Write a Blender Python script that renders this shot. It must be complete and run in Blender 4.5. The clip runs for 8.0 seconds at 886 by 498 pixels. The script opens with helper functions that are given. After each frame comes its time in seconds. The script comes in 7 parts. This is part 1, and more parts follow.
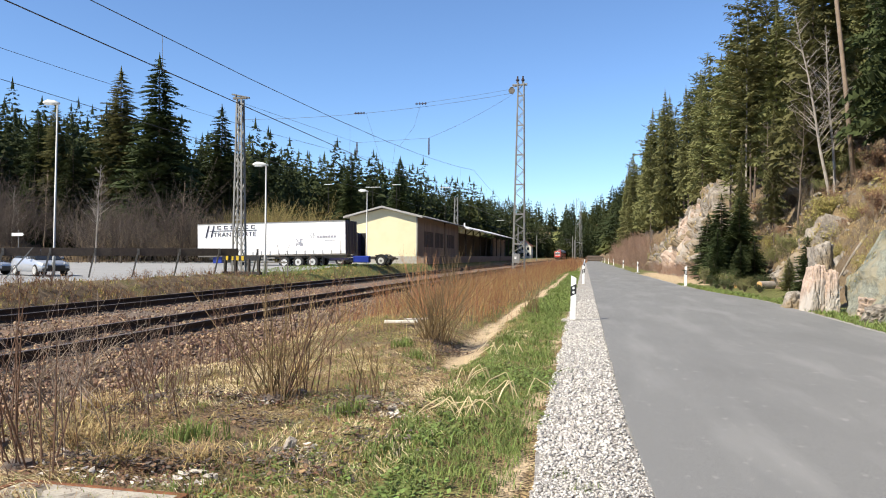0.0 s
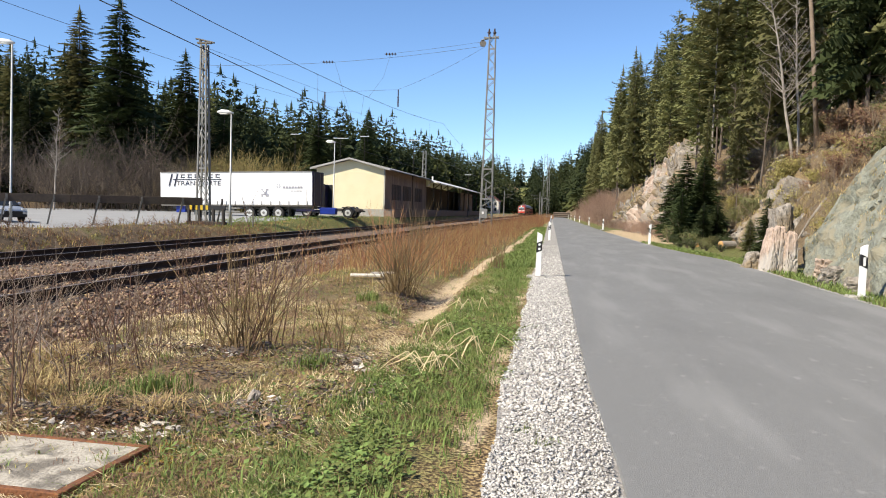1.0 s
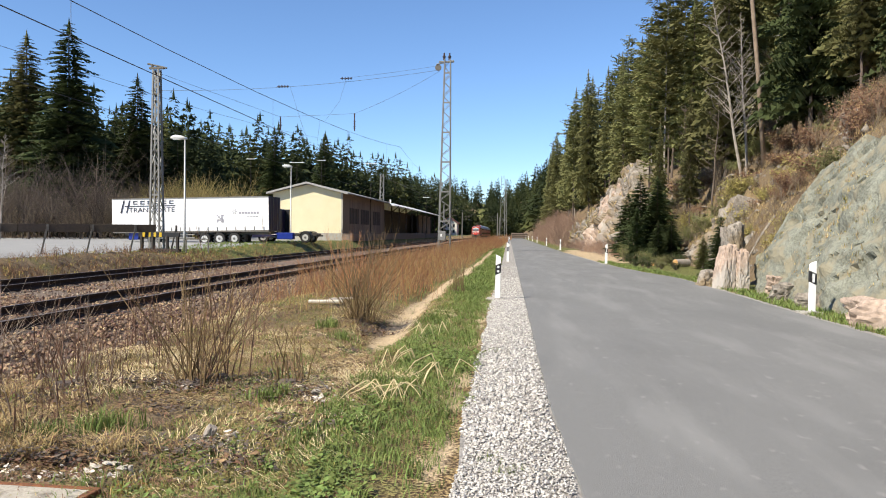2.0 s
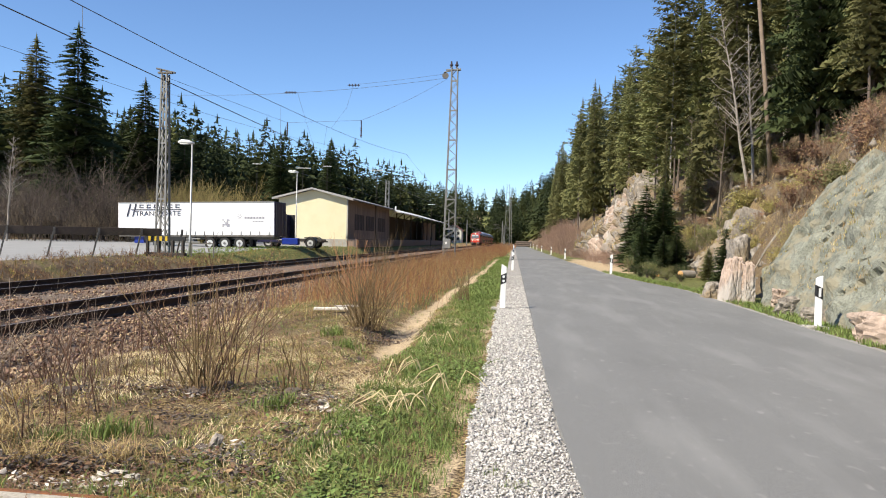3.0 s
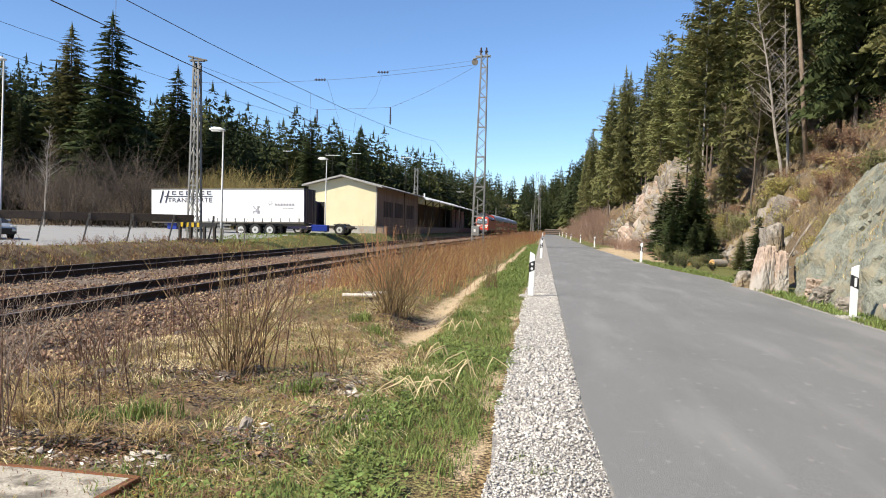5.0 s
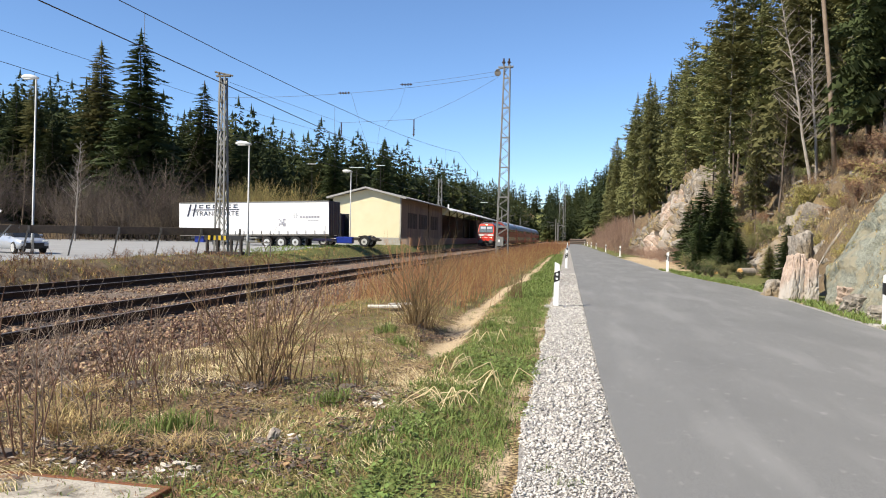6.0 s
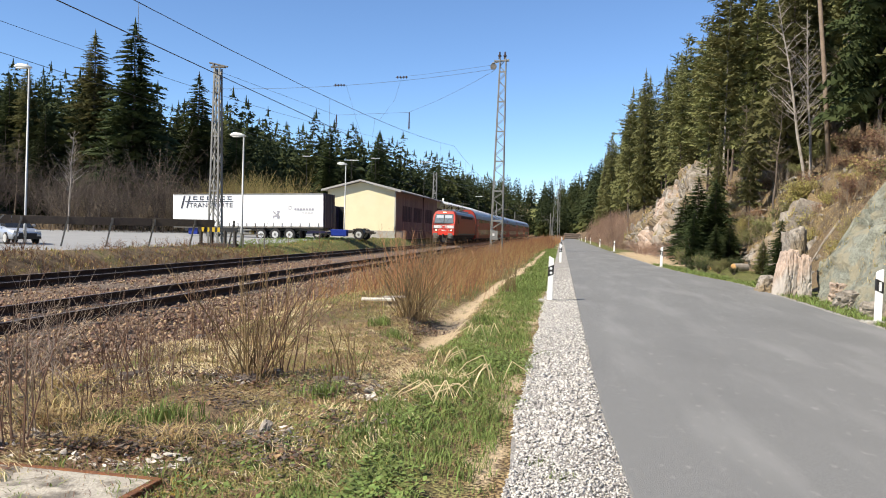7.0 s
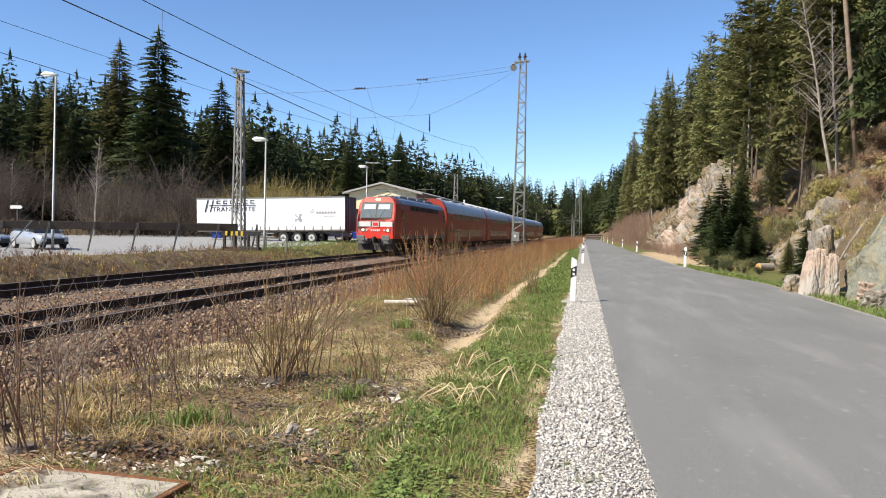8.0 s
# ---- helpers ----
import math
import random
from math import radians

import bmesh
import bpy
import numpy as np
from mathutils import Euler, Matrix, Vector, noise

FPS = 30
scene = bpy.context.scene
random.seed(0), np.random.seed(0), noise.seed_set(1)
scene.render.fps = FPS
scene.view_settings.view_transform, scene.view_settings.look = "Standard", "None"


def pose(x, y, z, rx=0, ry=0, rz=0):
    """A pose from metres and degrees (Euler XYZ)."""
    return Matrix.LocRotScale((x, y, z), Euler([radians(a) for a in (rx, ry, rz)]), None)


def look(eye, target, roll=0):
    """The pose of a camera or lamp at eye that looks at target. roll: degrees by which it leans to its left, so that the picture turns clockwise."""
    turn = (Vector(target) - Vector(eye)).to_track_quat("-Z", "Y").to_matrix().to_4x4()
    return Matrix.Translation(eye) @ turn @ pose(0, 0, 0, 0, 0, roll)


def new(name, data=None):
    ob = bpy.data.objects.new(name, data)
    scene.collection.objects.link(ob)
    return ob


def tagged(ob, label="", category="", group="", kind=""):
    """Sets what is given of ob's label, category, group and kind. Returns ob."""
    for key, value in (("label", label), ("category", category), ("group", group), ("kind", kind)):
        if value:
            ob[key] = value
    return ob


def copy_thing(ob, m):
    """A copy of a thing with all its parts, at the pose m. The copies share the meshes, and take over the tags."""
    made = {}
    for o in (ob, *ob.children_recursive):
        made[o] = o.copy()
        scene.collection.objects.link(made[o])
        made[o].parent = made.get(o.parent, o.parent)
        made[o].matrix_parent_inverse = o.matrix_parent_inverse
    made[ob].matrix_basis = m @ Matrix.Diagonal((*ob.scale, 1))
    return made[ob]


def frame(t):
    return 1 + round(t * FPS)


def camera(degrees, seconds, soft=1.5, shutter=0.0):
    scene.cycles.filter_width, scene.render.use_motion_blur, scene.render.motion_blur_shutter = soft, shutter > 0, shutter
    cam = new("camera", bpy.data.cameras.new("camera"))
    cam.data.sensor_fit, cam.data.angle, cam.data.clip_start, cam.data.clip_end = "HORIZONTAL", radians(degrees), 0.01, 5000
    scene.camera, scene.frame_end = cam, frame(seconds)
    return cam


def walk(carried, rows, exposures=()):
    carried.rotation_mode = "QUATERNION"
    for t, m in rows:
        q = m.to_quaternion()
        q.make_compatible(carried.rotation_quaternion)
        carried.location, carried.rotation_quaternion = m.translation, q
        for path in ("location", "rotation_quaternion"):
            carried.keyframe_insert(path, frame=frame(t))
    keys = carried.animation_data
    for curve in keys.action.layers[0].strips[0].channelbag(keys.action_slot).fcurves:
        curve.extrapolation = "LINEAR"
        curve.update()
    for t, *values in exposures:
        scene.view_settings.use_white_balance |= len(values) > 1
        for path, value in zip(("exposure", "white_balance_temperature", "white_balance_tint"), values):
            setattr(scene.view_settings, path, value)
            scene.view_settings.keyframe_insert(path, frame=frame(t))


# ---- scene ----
cam = camera(61.3, 8.0, 1.0)
PATH = [
    (0.0, pose(0.018, -0.035, 1.438, 90.520, -0.300, 10.700)),
    (0.5, pose(0.010, -0.006, 1.457, 88.897, -1.178, 8.459)),
    (1.0, pose(0.015, -0.014, 1.456, 87.010, -1.468, 8.208)),
    (1.5, pose(0.011, 0.012, 1.460, 88.877, -1.650, 5.887)),
    (1.7, pose(0.011, 0.023, 1.469, 88.553, -0.030, 4.823)),
    (2.8, pose(0.003, -0.000, 1.528, 89.740, -2.833, 5.904)),
    (3.0, pose(-0.021, 0.004, 1.529, 89.312, -1.332, 5.369)),
    (3.5, pose(0.009, -0.001, 1.510, 88.629, -3.188, 7.948)),
    (4.0, pose(-0.002, 0.015, 1.524, 89.172, -1.271, 7.255)),
    (4.5, pose(0.001, 0.014, 1.509, 88.168, -1.797, 6.792)),
    (5.0, pose(-0.013, 0.011, 1.521, 88.297, -1.571, 7.565)),
    (5.2, pose(0.001, -0.020, 1.533, 89.082, -1.174, 8.561)),
    (6.5, pose(-0.016, -0.008, 1.519, 89.041, -1.030, 9.479)),
    (7.0, pose(-0.009, 0.004, 1.518, 88.600, -1.475, 9.006)),
    (7.5, pose(-0.011, 0.007, 1.516, 88.274, -1.450, 8.764)),
    (8.0, pose(-0.025, -0.003, 1.527, 88.699, -0.968, 10.626)),
]
walk(cam, PATH, [(0.0, 0.59), (0.5, 0.53), (1.0, 0.5), (8.0, 0.5)])

# ---- light ----
SUN_H = Vector((-0.74, -0.67, 0)).normalized()
SUN_EL = radians(44)
sun_way = Vector((SUN_H.x * math.cos(SUN_EL), SUN_H.y * math.cos(SUN_EL), math.sin(SUN_EL)))
sun = new("sun", bpy.data.lights.new("sun", "SUN"))
sun.data.energy, sun.data.angle, sun.data.color = 5.5, radians(0.53), (1.0, 0.905, 0.75)
sun.matrix_world = look((0, 0, 60), Vector((0, 0, 60)) - sun_way)
sky = bpy.data.worlds.new("sky")
scene.world = sky
sky.use_nodes = True
_n = sky.node_tree.nodes
_sky = _n.new("ShaderNodeTexSky")
_sky.sky_type, _sky.sun_disc = "NISHITA", False
_sky.sun_elevation, _sky.sun_rotation = SUN_EL, math.atan2(SUN_H.x, SUN_H.y)
_sky.altitude, _sky.air_density, _sky.dust_density, _sky.ozone_density = 1500, 1.0, 0.1, 6.5
sky.node_tree.links.new(_sky.outputs[0], _n["Background"].inputs[0])
_n["Background"].inputs[1].default_value = 0.13


# ---- materials ----
def mat(name, c1, c2=None, scale=6.0, rough=0.8, bump=0.0, metal=0.0, fine=60.0, rnd=0.0, island=0.0, c3=None, scale3=0.7, emit=0.0, spec=0.5, thin=0.0):
    """A surface with two scales of variation: c1 to c2 by noise, patches of c3, small bumps, and a change from piece to piece."""
    m = bpy.data.materials.new(name)
    m.use_nodes = True
    nt = m.node_tree
    N, L = nt.nodes, nt.links
    bs = N["Principled BSDF"]
    bs.inputs["Roughness"].default_value = rough
    bs.inputs["Metallic"].default_value = metal
    bs.inputs["Specular IOR Level"].default_value = spec
    co = N.new("ShaderNodeTexCoord")
    c2 = c2 or tuple(v * 0.8 for v in c1)
    n1 = N.new("ShaderNodeTexNoise")
    n1.inputs["Scale"].default_value, n1.inputs["Detail"].default_value = scale, 6
    L.new(co.outputs["Object"], n1.inputs["Vector"])
    n2 = N.new("ShaderNodeTexNoise")
    n2.inputs["Scale"].default_value, n2.inputs["Detail"].default_value = fine, 3
    L.new(co.outputs["Object"], n2.inputs["Vector"])
    ad = N.new("ShaderNodeMath")
    ad.operation = "ADD"
    L.new(n1.outputs[0], ad.inputs[0])
    L.new(n2.outputs[0], ad.inputs[1])
    rp = N.new("ShaderNodeMapRange")
    rp.inputs[1].default_value, rp.inputs[2].default_value = 0.75, 1.25
    L.new(ad.outputs[0], rp.inputs[0])
    mx = N.new("ShaderNodeMix")
    mx.data_type = "RGBA"
    mx.inputs[6].default_value, mx.inputs[7].default_value = (*c1, 1), (*c2, 1)
    L.new(rp.outputs[0], mx.inputs[0])
    out = mx.outputs[2]
    if c3:
        n3 = N.new("ShaderNodeTexNoise")
        n3.inputs["Scale"].default_value, n3.inputs["Detail"].default_value = scale3, 5
        L.new(co.outputs["Object"], n3.inputs["Vector"])
        r3 = N.new("ShaderNodeMapRange")
        r3.inputs[1].default_value, r3.inputs[2].default_value = 0.5, 0.62
        L.new(n3.outputs[0], r3.inputs[0])
        m3 = N.new("ShaderNodeMix")
        m3.data_type = "RGBA"
        m3.inputs[7].default_value = (*c3, 1)
        L.new(r3.outputs[0], m3.inputs[0])
        L.new(out, m3.inputs[6])
        out = m3.outputs[2]
    if rnd or island:
        src = N.new("ShaderNodeObjectInfo").outputs["Random"] if rnd else N.new("ShaderNodeNewGeometry").outputs["Random Per Island"]
        k = rnd or island
        rr = N.new("ShaderNodeMapRange")
        rr.inputs[3].default_value, rr.inputs[4].default_value = 1 - k, 1 + k
        L.new(src, rr.inputs[0])
        hs = N.new("ShaderNodeHueSaturation")
        L.new(rr.outputs[0], hs.inputs["Value"])
        hh = N.new("ShaderNodeMapRange")
        hh.inputs[3].default_value, hh.inputs[4].default_value = 0.5 - 0.05 * k, 0.5 + 0.05 * k
        L.new(src, hh.inputs[0])
        L.new(hh.outputs[0], hs.inputs["Hue"])
        L.new(out, hs.inputs["Color"])
        out = hs.outputs[0]
    L.new(out, bs.inputs["Base Color"])
    if bump:
        bp = N.new("ShaderNodeBump")
        bp.inputs["Strength"].default_value, bp.inputs["Distance"].default_value = min(1.0, bump), 0.02
        L.new(ad.outputs[0], bp.inputs["Height"])
        L.new(bp.outputs[0], bs.inputs["Normal"])
    if emit:
        bs.inputs["Emission Color"].default_value = (*c1, 1)
        bs.inputs["Emission Strength"].default_value = emit
    if thin:
        tr = N.new("ShaderNodeBsdfTranslucent")
        L.new(out, tr.inputs[0])
        ms = N.new("ShaderNodeMixShader")
        ms.inputs[0].default_value = thin
        L.new(bs.outputs[0], ms.inputs[1])
        L.new(tr.outputs[0], ms.inputs[2])
        L.new(ms.outputs[0], N["Material Output"].inputs[0])
    return m




def asphalt_material():
    """Grey asphalt: fine grain, worn streaks along the road, patches and pale specks."""
    m = bpy.data.materials.new("asphalt")
    m.use_nodes = True
    N, L = m.node_tree.nodes, m.node_tree.links
    bs = N["Principled BSDF"]
    bs.inputs["Roughness"].default_value = 0.88
    co = N.new("ShaderNodeTexCoord")

    def tex(scale, stretch=(1, 1, 1), detail=5):
        mp = N.new("ShaderNodeMapping")
        mp.inputs["Scale"].default_value = stretch
        L.new(co.outputs["Object"], mp.inputs[0])
        t = N.new("ShaderNodeTexNoise")
        t.inputs["Scale"].default_value, t.inputs["Detail"].default_value = scale, detail
        L.new(mp.outputs[0], t.inputs["Vector"])
        return t.outputs[0]

    def layer(below, tint, v, lo, hi, most):
        r = N.new("ShaderNodeMapRange")
        r.inputs[1].default_value, r.inputs[2].default_value, r.inputs[4].default_value = lo, hi, most
        L.new(v, r.inputs[0])
        x = N.new("ShaderNodeMix")
        x.data_type = "RGBA"
        x.inputs[7].default_value = (*tint, 1)
        L.new(r.outputs[0], x.inputs[0])
        if isinstance(below, tuple):
            x.inputs[6].default_value = (*below, 1)
        else:
            L.new(below, x.inputs[6])
        return x.outputs[2]

    fine = tex(150, detail=3)
    c = layer((0.205, 0.205, 0.198), (0.140, 0.140, 0.137), fine, 0.40, 0.65, 1.0)
    c = layer(c, (0.27, 0.268, 0.258), tex(1.6, (1.0, 0.16, 1)), 0.50, 0.68, 0.45)
    c = layer(c, (0.125, 0.125, 0.122), tex(0.8, (1.0, 0.4, 1)), 0.50, 0.68, 0.38)
    c = layer(c, (0.28, 0.275, 0.26), tex(9, (1, 0.6, 1)), 0.62, 0.72, 0.6)
    L.new(c, bs.inputs["Base Color"])
    bp = N.new("ShaderNodeBump")
    bp.inputs["Strength"].default_value, bp.inputs["Distance"].default_value = 0.4, 0.01
    L.new(fine, bp.inputs["Height"])
    L.new(bp.outputs[0], bs.inputs["Normal"])
    return m


ASPHALT = asphalt_material()
YARD = mat("yard_asphalt", (0.30, 0.30, 0.29), (0.25, 0.25, 0.245), 0.6, 0.9, 0.2, fine=120)
GRAVEL = mat("pale_gravel", (0.42, 0.395, 0.36), (0.22, 0.205, 0.185), 9, 0.95, 0.9, fine=70)
GRAVEL_ST = mat("pale_stones", (0.55, 0.525, 0.49), (0.42, 0.40, 0.37), 20, 0.9, 0.1, island=0.45)
BALLAST = mat("ballast_bed", (0.28, 0.185, 0.12), (0.09, 0.062, 0.045), 10, 0.95, 1.0, fine=32, c3=(0.17, 0.13, 0.10), scale3=0.5)
BALLAST_ST = mat("ballast_stones", (0.35, 0.225, 0.145), (0.15, 0.095, 0.065), 14, 0.9, 0.2, island=0.65, c3=(0.23, 0.175, 0.135), scale3=0.35)
RAIL_SIDE = mat("rusty_rail", (0.055, 0.036, 0.027), (0.03, 0.022, 0.018), 8, 0.85, 0.3, metal=0.2)
RAIL_TOP = mat("polished_rail", (0.30, 0.25, 0.21), (0.21, 0.17, 0.14), 5, 0.5, metal=0.7)
SLEEPER = mat("sleeper_wood", (0.075, 0.058, 0.046), (0.045, 0.036, 0.03), 12, 0.9, 0.6, rnd=0.3)
STEEL = mat("galvanised_steel", (0.25, 0.25, 0.235), (0.18, 0.178, 0.165), 8, 0.6, 0.1, metal=0.35)
STEEL_DK = mat("weathered_steel", (0.17, 0.16, 0.14), (0.10, 0.092, 0.08), 7, 0.75, 0.2, metal=0.2)
ALU = mat("lamp_metal", (0.42, 0.43, 0.42), (0.35, 0.36, 0.355), 6, 0.5, metal=0.4)
LAMPGLASS = mat("lamp_cover", (0.72, 0.73, 0.70), (0.62, 0.63, 0.6), 6, 0.35)
WIRE = mat("wire", (0.12, 0.125, 0.13), (0.09, 0.09, 0.095), 6, 0.6, metal=0.5)
INSUL = mat("insulator", (0.07, 0.045, 0.035), None, 6, 0.3)
CREAM = mat("cream_render", (0.72, 0.65, 0.43), (0.66, 0.585, 0.375), 0.9, 0.9, 0.12, fine=50, c3=(0.69, 0.62, 0.42), scale3=0.3)
PLINTH = mat("grey_plinth", (0.40, 0.38, 0.33), (0.30, 0.285, 0.25), 3, 0.9, 0.2)
BOARD = mat("weathered_boards", (0.27, 0.20, 0.15), (0.18, 0.13, 0.10), 5, 0.85, 0.3, rnd=0.18)
DARKWOOD = mat("dark_timber", (0.075, 0.055, 0.04), (0.045, 0.034, 0.026), 7, 0.85, 0.3, rnd=0.2)
ROOFING = mat("pale_roof_sheet", (0.36, 0.35, 0.33), (0.27, 0.262, 0.25), 1.2, 0.75, 0.15)
ROOFWHITE = mat("bright_roof_sheet", (0.70, 0.70, 0.68), (0.58, 0.58, 0.56), 1.5, 0.6, 0.1)
TILE = mat("red_tiles", (0.30, 0.12, 0.08), (0.22, 0.085, 0.06), 4, 0.85, 0.3)
WHITEWALL = mat("white_render", (0.66, 0.64, 0.58), (0.57, 0.55, 0.5), 1.0, 0.9, 0.1)
WINDOW = mat("window_glass", (0.025, 0.028, 0.032), None, 3, 0.22, spec=0.35)
WSCREEN = mat("windscreen", (0.16, 0.19, 0.20), (0.11, 0.135, 0.145), 1.5, 0.08, spec=0.9)
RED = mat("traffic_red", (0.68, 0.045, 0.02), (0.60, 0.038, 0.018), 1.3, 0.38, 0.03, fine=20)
# Darker copy of the red: the shade on the train's sides is in the colour
RED_SIDE = mat("shaded_red", (0.37, 0.042, 0.022), (0.27, 0.036, 0.021), 1.1, 0.45, 0.05, fine=18)
LOCO_WHITE = mat("light_grey_paint", (0.72, 0.71, 0.68), (0.64, 0.63, 0.6), 3, 0.45)
UNDER = mat("underframe_grime", (0.05, 0.043, 0.037), (0.03, 0.026, 0.023), 5, 0.85, 0.3)
BUFFER = mat("grey_steel", (0.16, 0.16, 0.155), (0.11, 0.11, 0.105), 5, 0.6, 0.1)
ROOFBLUE = mat("blue_grey_roof", (0.21, 0.25, 0.31), (0.15, 0.18, 0.23), 2, 0.45, 0.05)
COACHROOF = mat("light_coach_roof", (0.40, 0.44, 0.48), (0.33, 0.36, 0.40), 1.2, 0.4, 0.05)
HEADLIGHT = mat("headlight", (1.0, 0.80, 0.42), None, 3, 0.3, emit=2.5)
TARP = mat("white_tarpaulin", (0.80, 0.80, 0.79), (0.75, 0.75, 0.745), 0.7, 0.5, 0.08, fine=9)
INK = mat("dark_ink", (0.02, 0.022, 0.05), None, 4, 0.6)
INK_PALE = mat("pale_ink", (0.38, 0.38, 0.42), None, 4, 0.6)
NAVY = mat("navy_panel", (0.02, 0.02, 0.065), (0.015, 0.015, 0.045), 3, 0.4)
BLUE = mat("blue_paint", (0.015, 0.04, 0.30), (0.012, 0.03, 0.22), 3, 0.35)
TYRE = mat("tyre_rubber", (0.022, 0.022, 0.022), None, 9, 0.85, 0.2)
RIM = mat("wheel_rim", (0.62, 0.62, 0.60), (0.45, 0.45, 0.43), 7, 0.45, metal=0.3)
SILVER = mat("silver_car_paint", (0.50, 0.53, 0.57), (0.46, 0.49, 0.53), 2, 0.25, metal=0.45)
YELLOW = mat("yellow_paint", (0.62, 0.42, 0.02), None, 5, 0.6)
BLACK = mat("black_plastic", (0.018, 0.018, 0.018), None, 5, 0.5)
POST_WHITE = mat("white_plastic", (0.80, 0.80, 0.78), (0.74, 0.74, 0.71), 5, 0.45, 0.03)
REFLECT = mat("reflector", (0.75, 0.76, 0.76), None, 40, 0.2)
CONCRETE = mat("pale_concrete", (0.50, 0.455, 0.375), (0.33, 0.295, 0.24), 5, 0.9, 0.5, fine=45, c3=(0.17, 0.15, 0.12), scale3=6)
RUST = mat("rust", (0.22, 0.085, 0.03), (0.12, 0.05, 0.025), 14, 0.9, 0.5)
MOSS = mat("orange_moss", (0.35, 0.20, 0.03), (0.20, 0.14, 0.03), 14, 0.95, 0.6, island=0.3)
ROCK = mat("granite", (0.34, 0.30, 0.25), (0.12, 0.105, 0.085), 1.8, 0.92, 1.0, fine=12, c3=(0.24, 0.185, 0.115), scale3=0.7)
ROCK_PINK = mat("pink_granite", (0.50, 0.385, 0.305), (0.26, 0.20, 0.155), 1.6, 0.92, 1.0, fine=12, c3=(0.42, 0.38, 0.33), scale3=0.6)
ROCK_GREEN = mat("lichen_rock", (0.255, 0.262, 0.21), (0.11, 0.115, 0.09), 2.4, 0.95, 1.0, fine=22, c3=(0.235, 0.215, 0.15), scale3=2.6)
BARK = mat("spruce_bark", (0.16, 0.125, 0.10), (0.09, 0.07, 0.056), 5, 0.95, 0.6)
BARK_PALE = mat("pale_bark", (0.38, 0.34, 0.29), (0.22, 0.19, 0.16), 3, 0.95, 0.5)
POLE_WOOD = mat("pole_timber", (0.27, 0.205, 0.15), (0.19, 0.145, 0.105), 5, 0.9, 0.4)
CUT = mat("cut_wood", (0.62, 0.36, 0.14), (0.50, 0.28, 0.10), 8, 0.9, 0.2)
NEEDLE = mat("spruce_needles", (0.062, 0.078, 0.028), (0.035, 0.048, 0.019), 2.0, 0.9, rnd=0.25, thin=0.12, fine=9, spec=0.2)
# Paler copy of the needles: sunlight on the slope's front trees is in the colour
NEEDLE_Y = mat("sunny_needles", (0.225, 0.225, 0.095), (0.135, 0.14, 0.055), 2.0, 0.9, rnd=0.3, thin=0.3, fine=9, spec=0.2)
NEEDLE_FAR = mat("far_needles", (0.050, 0.064, 0.024), (0.030, 0.042, 0.017), 0.08, 0.9, island=0.0, thin=0.1, fine=0.6, spec=0.2, c3=(0.08, 0.09, 0.03), scale3=0.05)
TWIG = mat("bare_twigs", (0.275, 0.215, 0.15), (0.18, 0.14, 0.095), 0.6, 0.95, fine=4, island=0.3)
TWIG_DK = mat("dark_twigs", (0.14, 0.108, 0.082), (0.085, 0.066, 0.052), 0.4, 0.95, fine=4, island=0.3)
TWIG_PALE = mat("pale_twigs", (0.33, 0.265, 0.21), (0.20, 0.15, 0.115), 3, 0.9, fine=14, island=0.35)
TWIG_OCHRE = mat("budding_twigs", (0.32, 0.25, 0.09), (0.22, 0.18, 0.07), 0.5, 0.95, fine=4, island=0.3)
STEM_OCHRE = mat("ochre_stems", (0.46, 0.295, 0.125), (0.29, 0.165, 0.075), 3, 0.88, island=0.45)
STEM_DARK = mat("dark_stems", (0.17, 0.095, 0.06), (0.09, 0.05, 0.034), 4, 0.85, island=0.4)
SHARD = mat("bleached_shards", (0.66, 0.60, 0.52), (0.42, 0.37, 0.31), 9, 0.9, island=0.35)
STEM_RED = mat("red_stems", (0.46, 0.235, 0.11), (0.30, 0.145, 0.075), 3, 0.85, island=0.4)
STEM_OLIVE = mat("willow_stems", (0.21, 0.14, 0.06), (0.10, 0.065, 0.035), 4, 0.8, island=0.4)
STRAW = mat("dry_grass", (0.56, 0.415, 0.205), (0.38, 0.275, 0.13), 4, 0.9, island=0.4, thin=0.2)
STRAW_PALE = mat("pale_straw", (0.72, 0.60, 0.36), (0.60, 0.48, 0.27), 5, 0.85, island=0.25)
GRASS = mat("fresh_grass", (0.225, 0.285, 0.075), (0.14, 0.19, 0.05), 3, 0.85, island=0.4, thin=0.25)
LEAF_DEAD = mat("dead_leaves", (0.27, 0.15, 0.085), (0.14, 0.08, 0.05), 6, 0.9, island=0.5)
BROOM = mat("broom_green", (0.37, 0.31, 0.105), (0.22, 0.19, 0.06), 3, 0.9, island=0.4, thin=0.2)
HEDGE_RED = mat("reddish_brush", (0.34, 0.225, 0.165), (0.23, 0.15, 0.11), 0.4, 0.95, fine=4, island=0.3)


